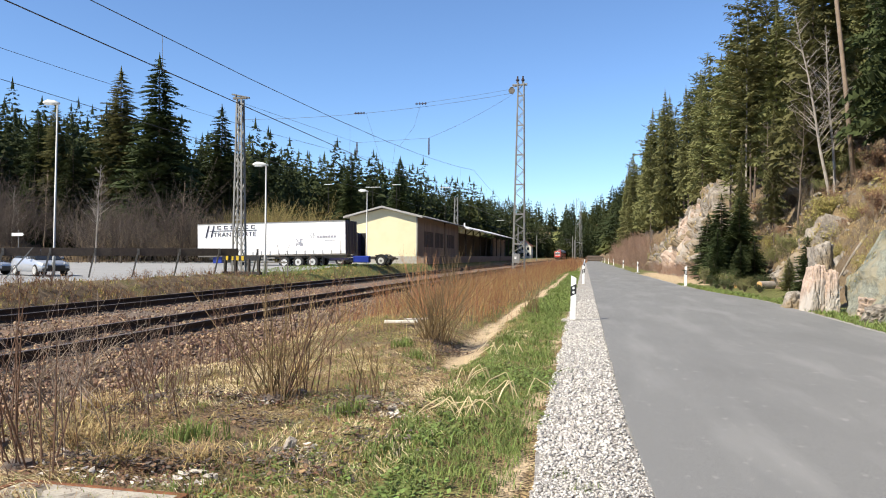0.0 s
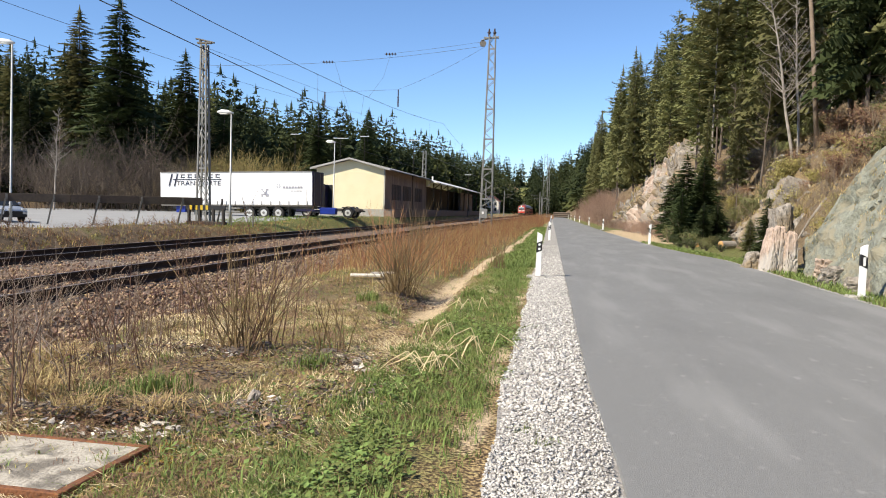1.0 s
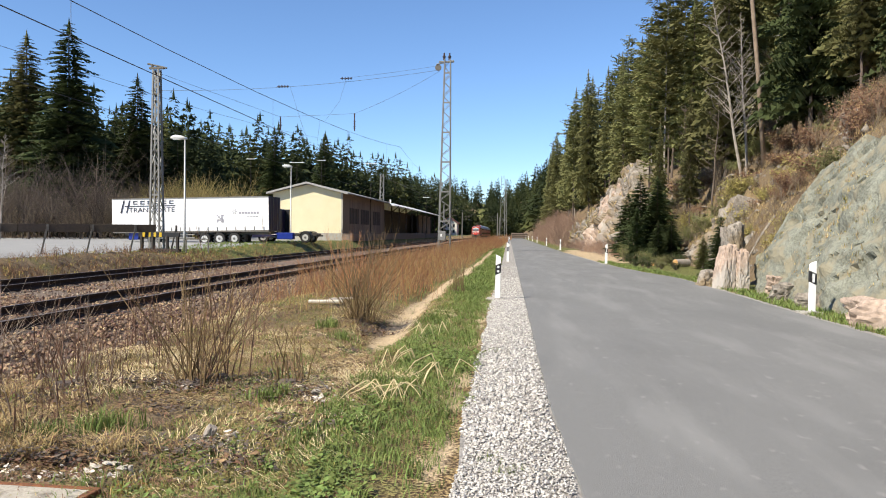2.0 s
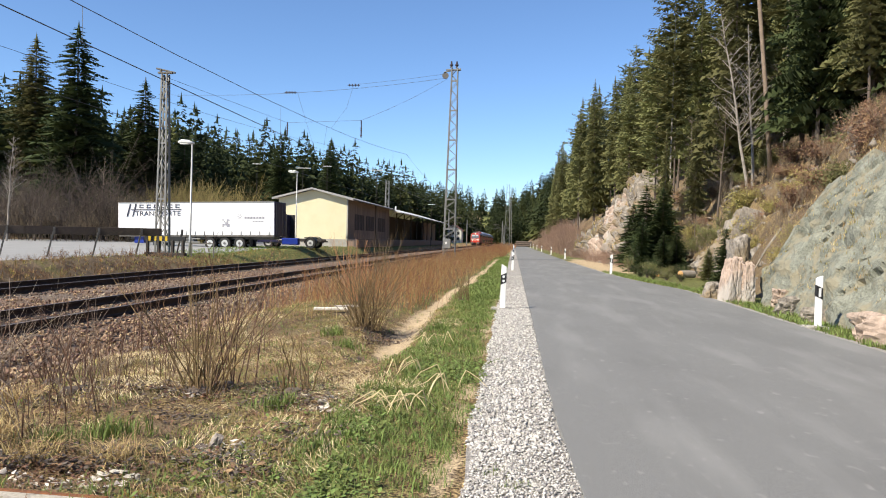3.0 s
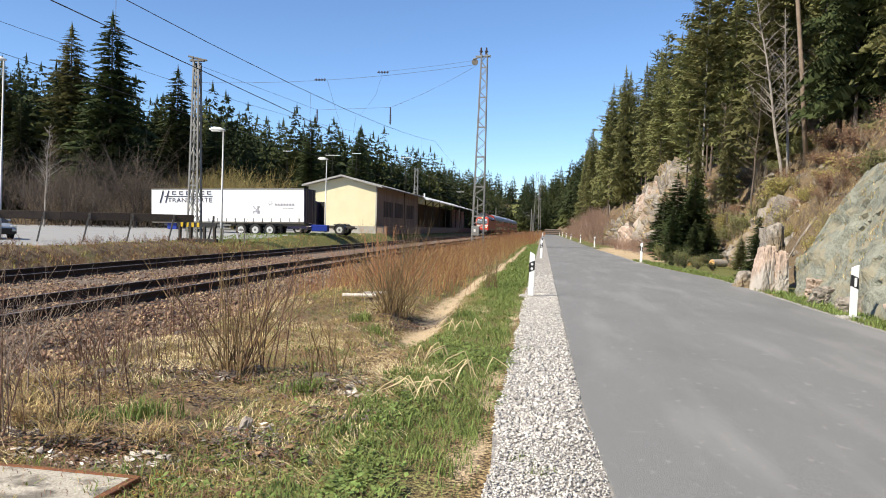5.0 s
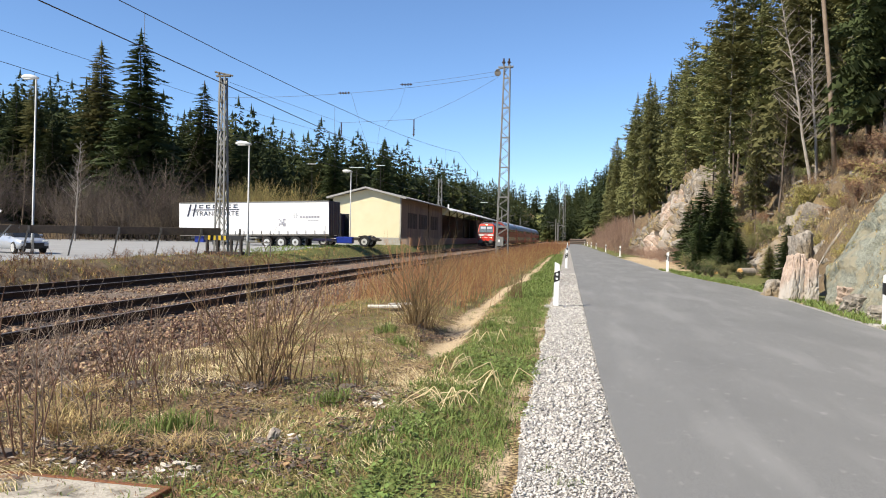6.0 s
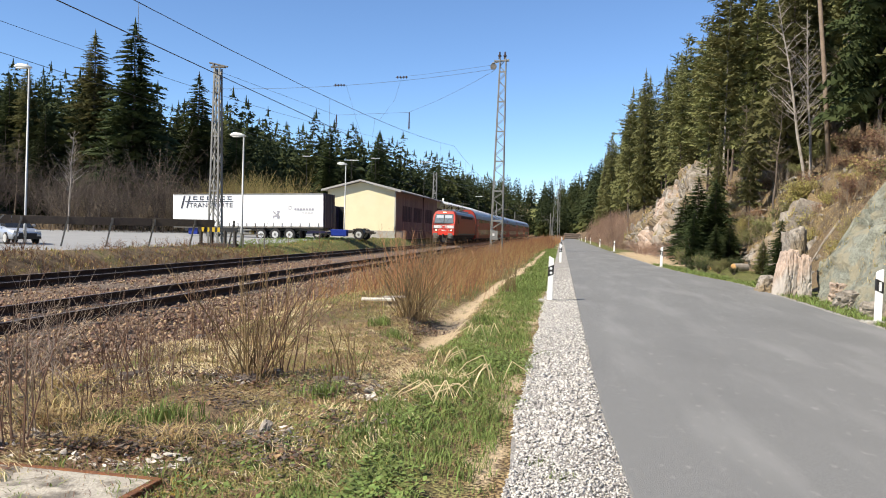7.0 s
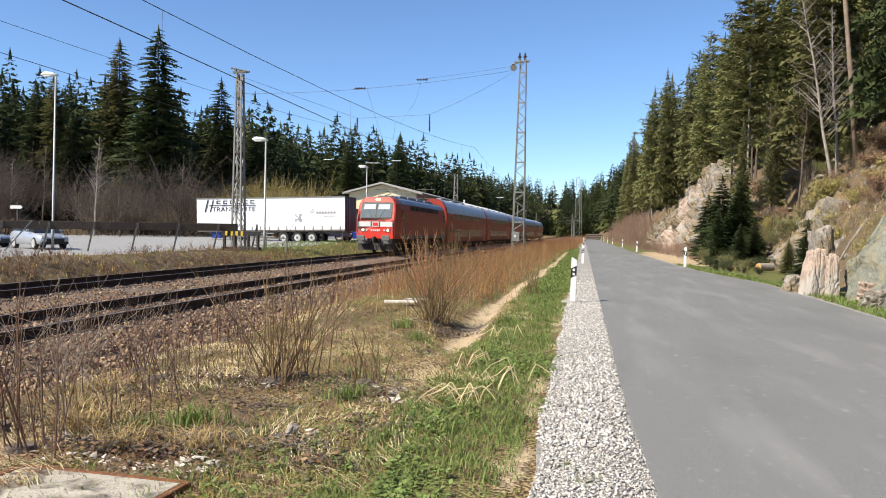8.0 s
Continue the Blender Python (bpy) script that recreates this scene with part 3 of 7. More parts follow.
def build_loco():
    loco = thing("locomotive", pose(0, 0, 0), "bright red electric locomotive with lit headlights and pale front band", "locomotive")
    body = part("body", B().loft([loco_ring(0.12, 1.27, 0.42), loco_ring(0.16, 1.36, 0.42), loco_ring(0.5, 1.44, 0.28), loco_ring(1.3, 1.49, 0.0), loco_ring(17.6, 1.49, 0.0), loco_ring(18.4, 1.41, -0.28), loco_ring(18.74, 1.3, -0.42), loco_ring(18.78, 1.16, -0.42)]), RED_SIDE, loco, "red body, colour darkened for its shaded side")
    for p in body.data.polygons:
        p.use_smooth = False

    def face(name, pts, material, d=0.02, label="", par=None):
        """A plate lying on the front: pts as (x, z), following its lean."""
        ring = lambda o: [(x, 0.12 + 0.42 * max(0.0, z - 2.25) - o, z) for x, z in pts]
        return part(name, B().loft([ring(-0.02), ring(d)]), material, par or loco, label)

    cab = face("cab_front", [(-1.24, 1.02), (1.24, 1.02), (1.27, 1.3), (1.27, 2.3), (1.25, 2.95), (1.17, 3.45), (1.0, 3.72), (-1.0, 3.72), (-1.17, 3.45), (-1.25, 2.95), (-1.27, 2.3), (-1.27, 1.3)], RED, 0.012, "bright red cab front")
    face("windscreen_frame", [(-1.15, 2.38), (1.15, 2.38), (1.08, 3.5), (-1.08, 3.5)], BLACK, 0.02, "black windscreen surround", cab)
    for s in (-1, 1):
        face("windscreen", [(s * 0.05, 2.46), (s * 1.09, 2.46), (s * 1.03, 3.42), (s * 0.05, 3.42)], WSCREEN, 0.03, "reflecting windscreen pane", cab)
        # Pale blue-grey plate stands in for the bright reflection in the upper pane
        face("sun_blind", [(s * 0.1, 3.02), (s * 0.92, 3.02), (s * 0.9, 3.36), (s * 0.1, 3.36)], COACHROOF, 0.034, "pale plate imitating the reflection on the glass", cab)
        face("wiper", [(s * 0.2, 2.4), (s * 0.24, 2.4), (s * 0.62, 3.0), (s * 0.59, 3.02)], BLACK, 0.045, "", cab)
        face("pale_band", [(s * 0.34, 1.82), (s * 1.24, 1.82), (s * 1.24, 2.16), (s * 0.34, 2.16)], LOCO_WHITE, 0.022, "light grey warning band", cab)
        lamp = face("headlight_housing", [(s * 0.72, 1.46), (s * 1.04, 1.46), (s * 1.04, 1.7), (s * 0.72, 1.7)], BUFFER, 0.03, "", cab)
        part("headlight", B().tube([(s * 0.88, 0.11, 1.58), (s * 0.88, 0.06, 1.58)], 0.075, 14), HEADLIGHT, cab, "lit round headlight")
        part("marker_lamp", B().tube([(s * 0.62, 0.11, 1.58), (s * 0.62, 0.08, 1.58)], 0.055, 10), LOCO_WHITE, cab)
        buf = part("buffer", B().tube([(s * 0.87, 0.2, 1.05), (s * 0.87, -0.4, 1.05)], 0.11, 12), BUFFER, loco, "grey steel buffer")
        part("buffer_head", B().box(s * 0.87, -0.44, 1.05, 0.56, 0.07, 0.36), BUFFER, buf, "", 0.03)
        part("bumper_panel", B().box(s * 0.82, 0.1, 0.83, 0.68, 0.3, 0.4), BUFFER, loco, "grey panel under the buffer", 0.05)
        part("hand_rail", B().tube([(s * 1.2, 0.06, 1.3), (s * 1.2, 0.06, 2.2)], 0.018, 6), BUFFER, cab)
    part("emblem_plate", B().box(0, 0.09, 1.99, 0.5, 0.03, 0.34), LOCO_WHITE, cab, "small white emblem plate")
    part("emblem", B().box(0, 0.07, 1.99, 0.38, 0.02, 0.22), RED, cab)
    for i in range(5):
        part("number_bar", B().box(-0.28 + i * 0.14, 0.095, 1.57, 0.09, 0.02, 0.13), LOCO_WHITE, cab)
    part("top_lamp", B().box(0, 0.12 + 0.42 * 1.4, 3.68, 0.34, 0.1, 0.12), HEADLIGHT, cab, "lit lamp over the windscreen", 0.02)
    for x in (-0.5, 0, 0.5):
        part("grab_step", B().box(x, 0.08, 2.28, 0.22, 0.06, 0.05), BLACK, cab)
    part("coupling", B().box(0, -0.2, 1.0, 0.14, 0.5, 0.3).tube([(0, -0.42, 1.05), (0.03, -0.46, 0.7)], 0.06, 8), UNDER, loco, "screw coupling", 0.02)
    part("rail_guard", B().loft([[(-1.25, 0.25, 0.2), (1.25, 0.25, 0.2), (1.3, 0.35, 0.72), (-1.3, 0.35, 0.72)], [(-1.25, 0.33, 0.2), (1.25, 0.33, 0.2), (1.3, 0.5, 0.72), (-1.3, 0.5, 0.72)]]), UNDER, loco, "dark snow plough")
    for x in (-0.55, -0.3, 0.3, 0.55):
        part("brake_hose", B().tube([(x, 0.05, 0.95), (x, -0.16, 0.7), (x, -0.1, 0.42)], 0.035, 6), BLACK, loco)
    part("underframe", B().box(0, 9.45, 0.82, 2.5, 17.6, 0.4).box(0, 9.45, 0.48, 2.3, 4.6, 0.5), UNDER, loco, "grimy underframe and transformer box", 0.05)
    for y in (3.9, 15.0):
        bogie(loco, y, 1.3)
    for s in (-1, 1):
        part("side_sill", B().box(s * 1.49, 9.45, 1.12, 0.03, 16.2, 0.2), BUFFER, body)
        for y in (1.75, 17.1):
            d = part("cab_door", B().box(s * 1.495, y, 2.15, 0.02, 0.72, 1.9), RED_SIDE, body, "", 0.008)
            part("door_window", B().box(s * 1.51, y, 2.7, 0.015, 0.46, 0.6), WINDOW, d)
            part("hand_rail", B().tube([(s * 1.53, y + 0.45, 1.2), (s * 1.53, y + 0.45, 2.6)], 0.02, 6), BUFFER, body)
        for i in range(6):
            part("air_grille", B().box(s * 1.47, 5.0 + i * 1.75, 3.22, 0.05, 1.35, 0.3, None), UNDER, body, "dark ventilation grille")
    roof = part("roof", B().loft([[(-1.1, y, 3.62), (1.1, y, 3.62), (0.98, y, 3.92), (-0.98, y, 3.92)] for y in (1.4, 3.2, 9.4, 15.7, 17.4)]), ROOFBLUE, loco, "blue-grey roof sheeting")
    for s in (-1, 1):
        part("roof_shoulder", B().loft([[(s * 1.395, y, 3.42), (s * 1.41, y, 3.44), (s * 1.215, y, 3.745), (s * 0.94, y, 3.9), (s * 0.9, y, 3.86)] for y in (1.9, 9.4, 17.0)]), ROOFBLUE, roof, "slanting blue-grey roof panel")
    for y, l in ((4.6, 2.0), (7.3, 2.4), (10.2, 2.2), (13.3, 2.6)):
        part("roof_box", B().box(0, y, 4.0, 1.7, l, 0.22), ROOFBLUE, roof, "", 0.04)
    for y0, d in ((2.6, 1), (16.2, -1)):
        p = part("pantograph", B().tube([(0, y0, 4.05), (0, y0 + d * 1.5, 4.28), (0, y0 + d * 0.1, 4.45)], 0.035, 6).tube([(-0.8, y0, 4.47), (-0.5, y0, 4.5), (0.5, y0, 4.5), (0.8, y0, 4.47)], 0.03, 6).box(0, y0 + d * 0.4, 4.0, 1.0, 1.2, 0.06), STEEL_DK, roof, "folded pantograph")
        for x in (-0.5, 0.5):
            part("insulator", B().tube([(x, y0, 3.9), (x, y0, 4.05)], 0.07, 8), INSUL, p)
    part("pantograph_arm", B().tube([(0, 16.0, 4.1), (0, 14.6, 4.75), (0, 16.0, 5.24)], 0.035, 6).tube([(-0.85, 16.0, 5.22), (-0.5, 16.0, 5.28), (0.5, 16.0, 5.28), (0.85, 16.0, 5.22)], 0.03, 6), STEEL_DK, roof, "raised pantograph touching the wire")
    return loco


def coach_ring(y, k=1.0):
    prof = [(1.15, 0.45), (1.36, 0.62), (1.39, 1.1), (1.39, 2.6), (1.37, 3.2), (1.22, 3.85), (0.95, 4.3), (0.5, 4.58), (0.0, 4.63)]
    half = [(x * k, y, z if k == 1 else 0.45 + (z - 0.45) * (0.97 + 0.03 * k)) for x, z in prof]
    return half + [(-x, y_, z) for x, y_, z in reversed(half[:-1])]


def build_coach():
    car = thing("double_deck_coach", pose(0, 0, 0), "red double-deck railway coach with pale roof and dark window rows", "railway coach", "coaches of the train")
    body = part("body", B().loft([coach_ring(0.3, 0.94), coach_ring(0.5), coach_ring(26.3), coach_ring(26.5, 0.94)]), RED_SIDE, car, "red double-deck body, colour darkened for its shaded side")
    prof = [(1.375, 3.3), (1.235, 3.86), (0.965, 4.31), (0.5, 4.6), (0.0, 4.65)]
    half = lambda y: [(x, y, z) for x, z in prof] + [(-x, y, z) for x, z in reversed(prof[:-1])]
    part("roof", B().loft([half(y) for y in grid_lines([(0.5, 0), (26.3, 2.6)])], caps=False, closed=False), COACHROOF, car, "pale blue-grey curved roof", smooth=True)
    for y in grid_lines([(2.0, 0), (25, 5.7)]):
        part("roof_vent", B().box(0.3, y, 4.66, 0.5, 0.9, 0.1), COACHROOF, car, "", 0.02)
    for s in (-1, 1):
        for row, z, h in ((0, 1.45, 0.72), (1, 3.0, 0.62)):
            for i in range(11):
                y = 4.6 + i * 1.76
                lean = 0.0 if row == 0 else -0.02
                w = part("window", B().box(s * (1.393 + lean), y, z, 0.02, 1.36, h), WINDOW, body, "dark tinted coach window")
                part("window_bar", B().box(s * (1.41 + lean), y, z + h * 0.22, 0.012, 1.3, 0.03), BLACK, w)
        for y in (2.4, 24.4):
            d = part("door", B().box(s * 1.395, y, 1.55, 0.025, 1.5, 2.0), RED, body, "brighter red double door", 0.01)
            for yy in (y - 0.36, y + 0.36):
                part("door_window", B().box(s * 1.412, yy, 1.9, 0.015, 0.42, 0.9), WINDOW, d)
    for y in (0.2, 26.6):
        part("gangway", B().box(0, y, 2.1, 1.2, 0.4, 2.3), BLACK, car, "black rubber gangway", 0.05)
    part("underframe", B().box(0, 13.4, 0.55, 2.4, 24, 0.3), UNDER, car, "", 0.05)
    for y in (3.4, 23.4):
        bogie(car, y, 1.25)
    return car


TRAIN = [build_loco()]
_coach = build_coach()
TRAIN += [_coach] + [copy_thing(_coach, pose(0, 0, 0)) for _ in range(4)]


# ---- the goods yard ----
def road_wheel(parent, x, y, z, r=0.5, w=0.32, axis="x"):
    t = part("tyre", B().tube([(x, y - w / 2, z), (x, y + w / 2, z)], r, 20), TYRE, parent, "black tyre", 0.03)
    part("rim", B().tube([(x, y - w / 2 - 0.02, z), (x, y - w / 2 + 0.04, z)], r * 0.58, 16), RIM, t, "pale steel rim")
    part("hub", B().tube([(x, y - w / 2 - 0.06, z), (x, y - w / 2, z)], r * 0.22, 10), BUFFER, t)


def letters(parent, text, x, y, z, size, material, name="lettering", stretch=1.0):
    cu = bpy.data.curves.new(name, "FONT")
    cu.body, cu.size, cu.extrude = text, size, 0.003
    cu.materials.append(material)
    ob = new(name, cu)
    ob.parent = parent
    ob.matrix_basis = pose(x, y, z, 90, 0, 0) @ Matrix.Diagonal((stretch, 1, 1, 1))
    return ob


def build_trailer():
    """A curtain-side semi-trailer along x, its camera-side face at y = 0, rear end at x = 14."""
    tr = thing("semi_trailer", pose(-33.75, 61.4, 0.12, 0, -1.15, -3.6), "white curtain-sided semi-trailer with dark lettering parked in the yard", "trailer")
    n = 26
    top, bot = 4.0, 1.2
    rings = []
    for i in range(n + 1):
        x = 14.0 * i / n
        wv = 0.012 * math.sin(i * 2.1)
        rings.append([(x, 0.0 + wv, bot), (x, -0.012 + wv, 1.9), (x, 0.0 - wv, 3.2), (x, 0.0, top - 0.05), (x, 0.05, top), (x, 2.5, top), (x, 2.55, top - 0.05), (x, 2.55, bot)])
    body = part("curtain", B().loft(rings), TARP, tr, "taut white tarpaulin side")
    part("top_rail", B().box(7, -0.01, top - 0.03, 14.02, 0.04, 0.1), STEEL, tr, "grey roof rail")
    part("side_rail", B().box(7, 0.02, bot - 0.06, 14.0, 0.06, 0.13), STEEL_DK, tr, "dark chassis side rail")
    for i in range(17):
        part("strap", B().box(0.45 + i * 0.82, -0.03, bot + 0.13, 0.05, 0.02, 0.36), BUFFER, body, "short grey tension strap")
    part("rear_frame", B().box(14.03, 1.28, 2.55, 0.06, 2.55, 2.9), NAVY, tr, "dark navy rear doors", 0.01)
    for y in (0.3, 0.85, 1.7, 2.25):
        part("locking_bar", B().tube([(14.09, y, 1.2), (14.09, y, 3.9)], 0.02, 6), STEEL, tr)
    part("front_wall", B().box(-0.03, 1.28, 2.6, 0.06, 2.55, 2.8), TARP, tr)
    part("chassis", B().box(7.2, 0.85, 0.98, 13.2, 0.14, 0.3).box(7.2, 1.7, 0.98, 13.2, 0.14, 0.3), BUFFER, tr, "dark steel chassis beams", 0.02)
    for x in (8.3, 9.62, 10.94):
        for y in (0.2, 2.3):
            road_wheel(tr, x, y, 0.52)
        part("axle", B().tube([(x, 0.3, 0.52), (x, 2.3, 0.52)], 0.07, 8), UNDER, tr)
    for x in (2.9, 3.1):
        part("landing_leg", B().box(x, 0.6, 0.5, 0.12, 0.12, 0.9).box(x, 0.6, 0.05, 0.26, 0.3, 0.06), BUFFER, tr, "", 0.01)
    part("pallet_box", B().box(5.6, 0.5, 0.8, 2.4, 0.7, 0.5), BUFFER, tr, "grey pallet box", 0.03)
    part("side_guard", B().box(5.6, 0.08, 0.62, 3.6, 0.03, 0.1).box(5.6, 0.08, 0.9, 3.6, 0.03, 0.1), STEEL, tr)
    part("tool_box", B().box(1.75, 0.5, 0.82, 0.9, 0.6, 0.62), BLUE, tr, "blue storage box under the front", 0.03)
    part("spare_wheel", B().tube([(4.1, 0.7, 0.7), (4.1, 1.1, 0.7)], 0.48, 18), TYRE, tr)
    part("rear_bumper", B().box(13.7, 1.28, 0.6, 0.1, 2.4, 0.14), BUFFER, tr, "", 0.02)
    part("mud_flap", B().box(11.9, 0.25, 0.6, 0.04, 0.5, 0.6), BLACK, tr)
    # the painted sign
    for x in (0.78, 1.3):
        part("sign_stroke", B().loft([[(x - 0.06, y, 2.78), (x + 0.06, y, 2.78), (x + 0.36, y, 3.84), (x + 0.24, y, 3.84)] for y in (-0.04, -0.024)]), INK, body, "slanted dark painted stroke")
    part("sign_line", B().box(3.45, -0.03, 3.36, 4.6, 0.015, 0.07), INK, body, "thin dark painted line")
    for i in range(6):
        x = 2.1 + i * 0.66
        part("sign_block", B().box(x, -0.03, 3.76, 0.4, 0.015, 0.07).box(x, -0.03, 3.54, 0.4, 0.015, 0.07).box(x - 0.14, -0.03, 3.65, 0.07, 0.015, 0.2), INK, body)
    letters(body, "TRANSPORTE", 1.5, -0.03, 2.84, 0.56, INK, "lettering", 1.22)
    for i in range(7):
        part("small_print", B().box(11.5 + i * 0.26, -0.03, 2.66, 0.18, 0.012, 0.17), INK_PALE, body)
    for i in range(4):
        part("small_print", B().box(12.2 + i * 0.26, -0.03, 2.36, 0.18, 0.012, 0.06), INK_PALE, body)
    for i in range(6):
        part("printed_ray", B().box(0, 0, 0, 0.14, 0.012, 0.05, pose(11.0 + 0.16 * math.cos(i * 1.05), -0.03, 2.78 + 0.16 * math.sin(i * 1.05), 0, -60 * i, 0)), INK_PALE, body)
    for i in range(5):
        for j in range(5):
            if (i * 3 + j * 5 + i * j) % 4 < 2:
                part("printed_square", B().box(9.5 + i * 0.13, -0.03, 1.95 + j * 0.13, 0.115, 0.012, 0.115), INK_PALE, body)
    return tr


build_trailer()


def build_tractor():
    t = thing("lorry_tractor", pose(-21.2, 66.6, 0.46, 0, 0, -3), "dark blue tractor unit with bare chassis behind the trailer", "lorry")
    part("cab", B().loft([[(-2.2, 0.0, 0.5), (0.1, 0.0, 0.5), (0.1, 2.4, 0.5), (-2.2, 2.4, 0.5)], [(-2.2, 0.0, 2.6), (0.1, 0.0, 2.6), (0.1, 2.4, 2.6), (-2.2, 2.4, 2.6)], [(-2.0, 0.1, 3.3), (0.1, 0.1, 3.1), (0.1, 2.3, 3.1), (-2.0, 2.3, 3.3)]]), NAVY, t, "navy sleeper cab", 0.04)
    for y in (0.1, 2.3):
        part("air_deflector", B().box(0.3, y, 2.0, 0.5, 0.05, 2.2), BLACK, t, "black side deflector", 0.01)
    part("chassis", B().box(1.8, 0.8, 0.75, 4.0, 0.12, 0.26).box(1.8, 1.6, 0.75, 4.0, 0.12, 0.26), UNDER, t, "", 0.02)
    part("fuel_tank", B().box(0.9, 0.25, 0.62, 1.6, 0.55, 0.62), BLUE, t, "bright blue tank cover", 0.06)
    part("step", B().box(-0.1, 0.05, 0.45, 0.5, 0.3, 0.05).box(-0.1, 0.05, 0.75, 0.5, 0.3, 0.05).box(-0.1, 0.05, 1.05, 0.5, 0.3, 0.05), LOCO_WHITE, t, "white entry steps")
    for y in (0.3, 2.1):
        road_wheel(t, 2.8, y, 0.5)
        part("mudguard", B().loft([[(2.8 + math.cos(a) * rr, y + dy, 0.5 + math.sin(a) * rr) for rr in (0.56, 0.6) for dy in ((-0.2, 0.2) if rr == 0.56 else (0.2, -0.2))] for a in [math.pi * k / 8 for k in range(9)]]), BLACK, t, "black mudguard")
    for y in (0.3, 2.1):
        road_wheel(t, -1.2, y, 0.5)
    part("coupling_plate", B().box(2.5, 1.2, 0.98, 1.0, 0.9, 0.1), UNDER, t, "", 0.02)
    part("tail_board", B().box(3.8, 1.2, 0.66, 0.08, 2.0, 0.14), BLACK, t)
    part("hose_stand", B().tube([(0.7, 0.5, 0.9), (0.75, 0.5, 1.7), (0.9, 0.7, 1.2)], 0.03, 6), BLACK, t)
    return t


build_tractor()


def build_car(m, label, material):
    car = thing("parked_car", m, label, "car", "cars parked behind the barrier")
    st = [(-2.15, 0.45, 0.62, 0.74), (-2.0, 0.3, 0.75, 0.8), (-1.2, 0.25, 0.86, 0.86), (-0.75, 0.25, 0.92, 0.87), (0.9, 0.25, 0.95, 0.87), (1.7, 0.25, 0.97, 0.85), (2.1, 0.32, 0.9, 0.78), (2.15, 0.5, 0.8, 0.72)]
    rings = []
    for x, zb, zt, hw in st:
        rings.append([(x, -hw, zb), (x, -hw - 0.02, (zb + zt) / 2), (x, -hw + 0.04, zt - 0.05), (x, -hw + 0.14, zt), (x, hw - 0.14, zt), (x, hw - 0.04, zt - 0.05), (x, hw + 0.02, (zb + zt) / 2), (x, hw, zb)])
    body = part("body", B().loft(rings), material, car, "", smooth=True)
    gl = [(-1.25, 0.86, 0.74), (-0.45, 1.36, 0.6), (0.0, 1.43, 0.58), (1.1, 1.42, 0.57), (1.85, 0.98, 0.7)]
    part("glasshouse", B().loft([[(x, -hw - (0.1 if i in (1, 2, 3) else 0.02), 0.88), (x, -hw, z), (x, hw, z), (x, hw + (0.1 if i in (1, 2, 3) else 0.02), 0.88)] for i, (x, z, hw) in enumerate(gl)]), WINDOW, car, "dark car glazing")
    part("roof", B().loft([[(x, -hw - 0.01, z - 0.01), (x, -hw * 0.7, z + 0.035), (x, hw * 0.7, z + 0.035), (x, hw + 0.01, z - 0.01)] for x, z, hw in gl[1:4]]), material, car, "", smooth=True)
    for s in (-1, 1):
        part("pillar", B().tube([(0.35, s * 0.68, 0.9), (0.35, s * 0.6, 1.41)], 0.04, 6), material, car)
        part("headlamp", B().box(-2.05, s * 0.6, 0.66, 0.16, 0.32, 0.14), LAMPGLASS, car, "", 0.03)
        part("wing_mirror", B().box(-0.75, s * 0.95, 0.98, 0.12, 0.18, 0.12), material, car, "", 0.03)
        for x in (-1.35, 1.3):
            t = part("tyre", B().tube([(x, s * 0.68, 0.32), (x, s * 0.88, 0.32)], 0.32, 20), TYRE, car, "", 0.03)
            part("rim", B().tube([(x, s * 0.86, 0.32), (x, s * 0.9, 0.32)], 0.22, 14), RIM, t, "alloy wheel rim")
    part("grille", B().box(-2.14, 0, 0.5, 0.06, 1.0, 0.18), BLACK, car)
    part("bumper", B().box(-2.1, 0, 0.36, 0.16, 1.5, 0.14), BLACK, car, "", 0.03)
    return car


build_car(pose(-33.4, 41.2, 0.05, 0, 0, 152) @ Matrix.Diagonal((1.05, 1.05, 1.16, 1)), "silver estate car parked behind the dark barrier", SILVER)
build_car(pose(-38.6, 42.0, 0.05, 0, 0, 182), "pale silver car at the end of the row", SILVER)


def build_barrier():
    """A dark beam on slanting struts along the edge of the yard."""
    a, b = Vector((-36.5, 33.4, 0)), Vector((-21.5, 44.1, 0))
    d = (b - a).normalized()
    L = (b - a).length
    ang = math.degrees(math.atan2(d.y, d.x))
    br = thing("barrier", pose(a.x, a.y, 0.1, 0, -0.25, ang), "dark brown beam barrier on slanting steel struts beside the yard", "barrier")
    n = 5
    for i in range(n):
        part("beam", B().box(L * (i + 0.5) / n, 0, 1.42, L / n - 0.015, 0.1, 0.46), DARKWOOD, br, "dark stained timber beam", 0.012)
    for i in range(9):
        x = 0.8 + i * 2.35
        part("strut", B().box(0, 0, 0, 0.09, 0.09, 1.5, pose(x - 0.2, -0.12, 0.62, 0, 12, 0)), STEEL_DK, br, "slanting rusty strut")
        part("bracket", B().box(x, -0.08, 1.42, 0.12, 0.05, 0.4), STEEL_DK, br)
    for x, s in ((3.0, 1), (6.3, -1)):
        part("brace", B().box(0, 0, 0, 0.07, 0.07, 2.3, pose(x, -0.4, 0.75, 0, -38 * s, 0)), STEEL, br, "long slanting brace")
    return br


build_barrier()


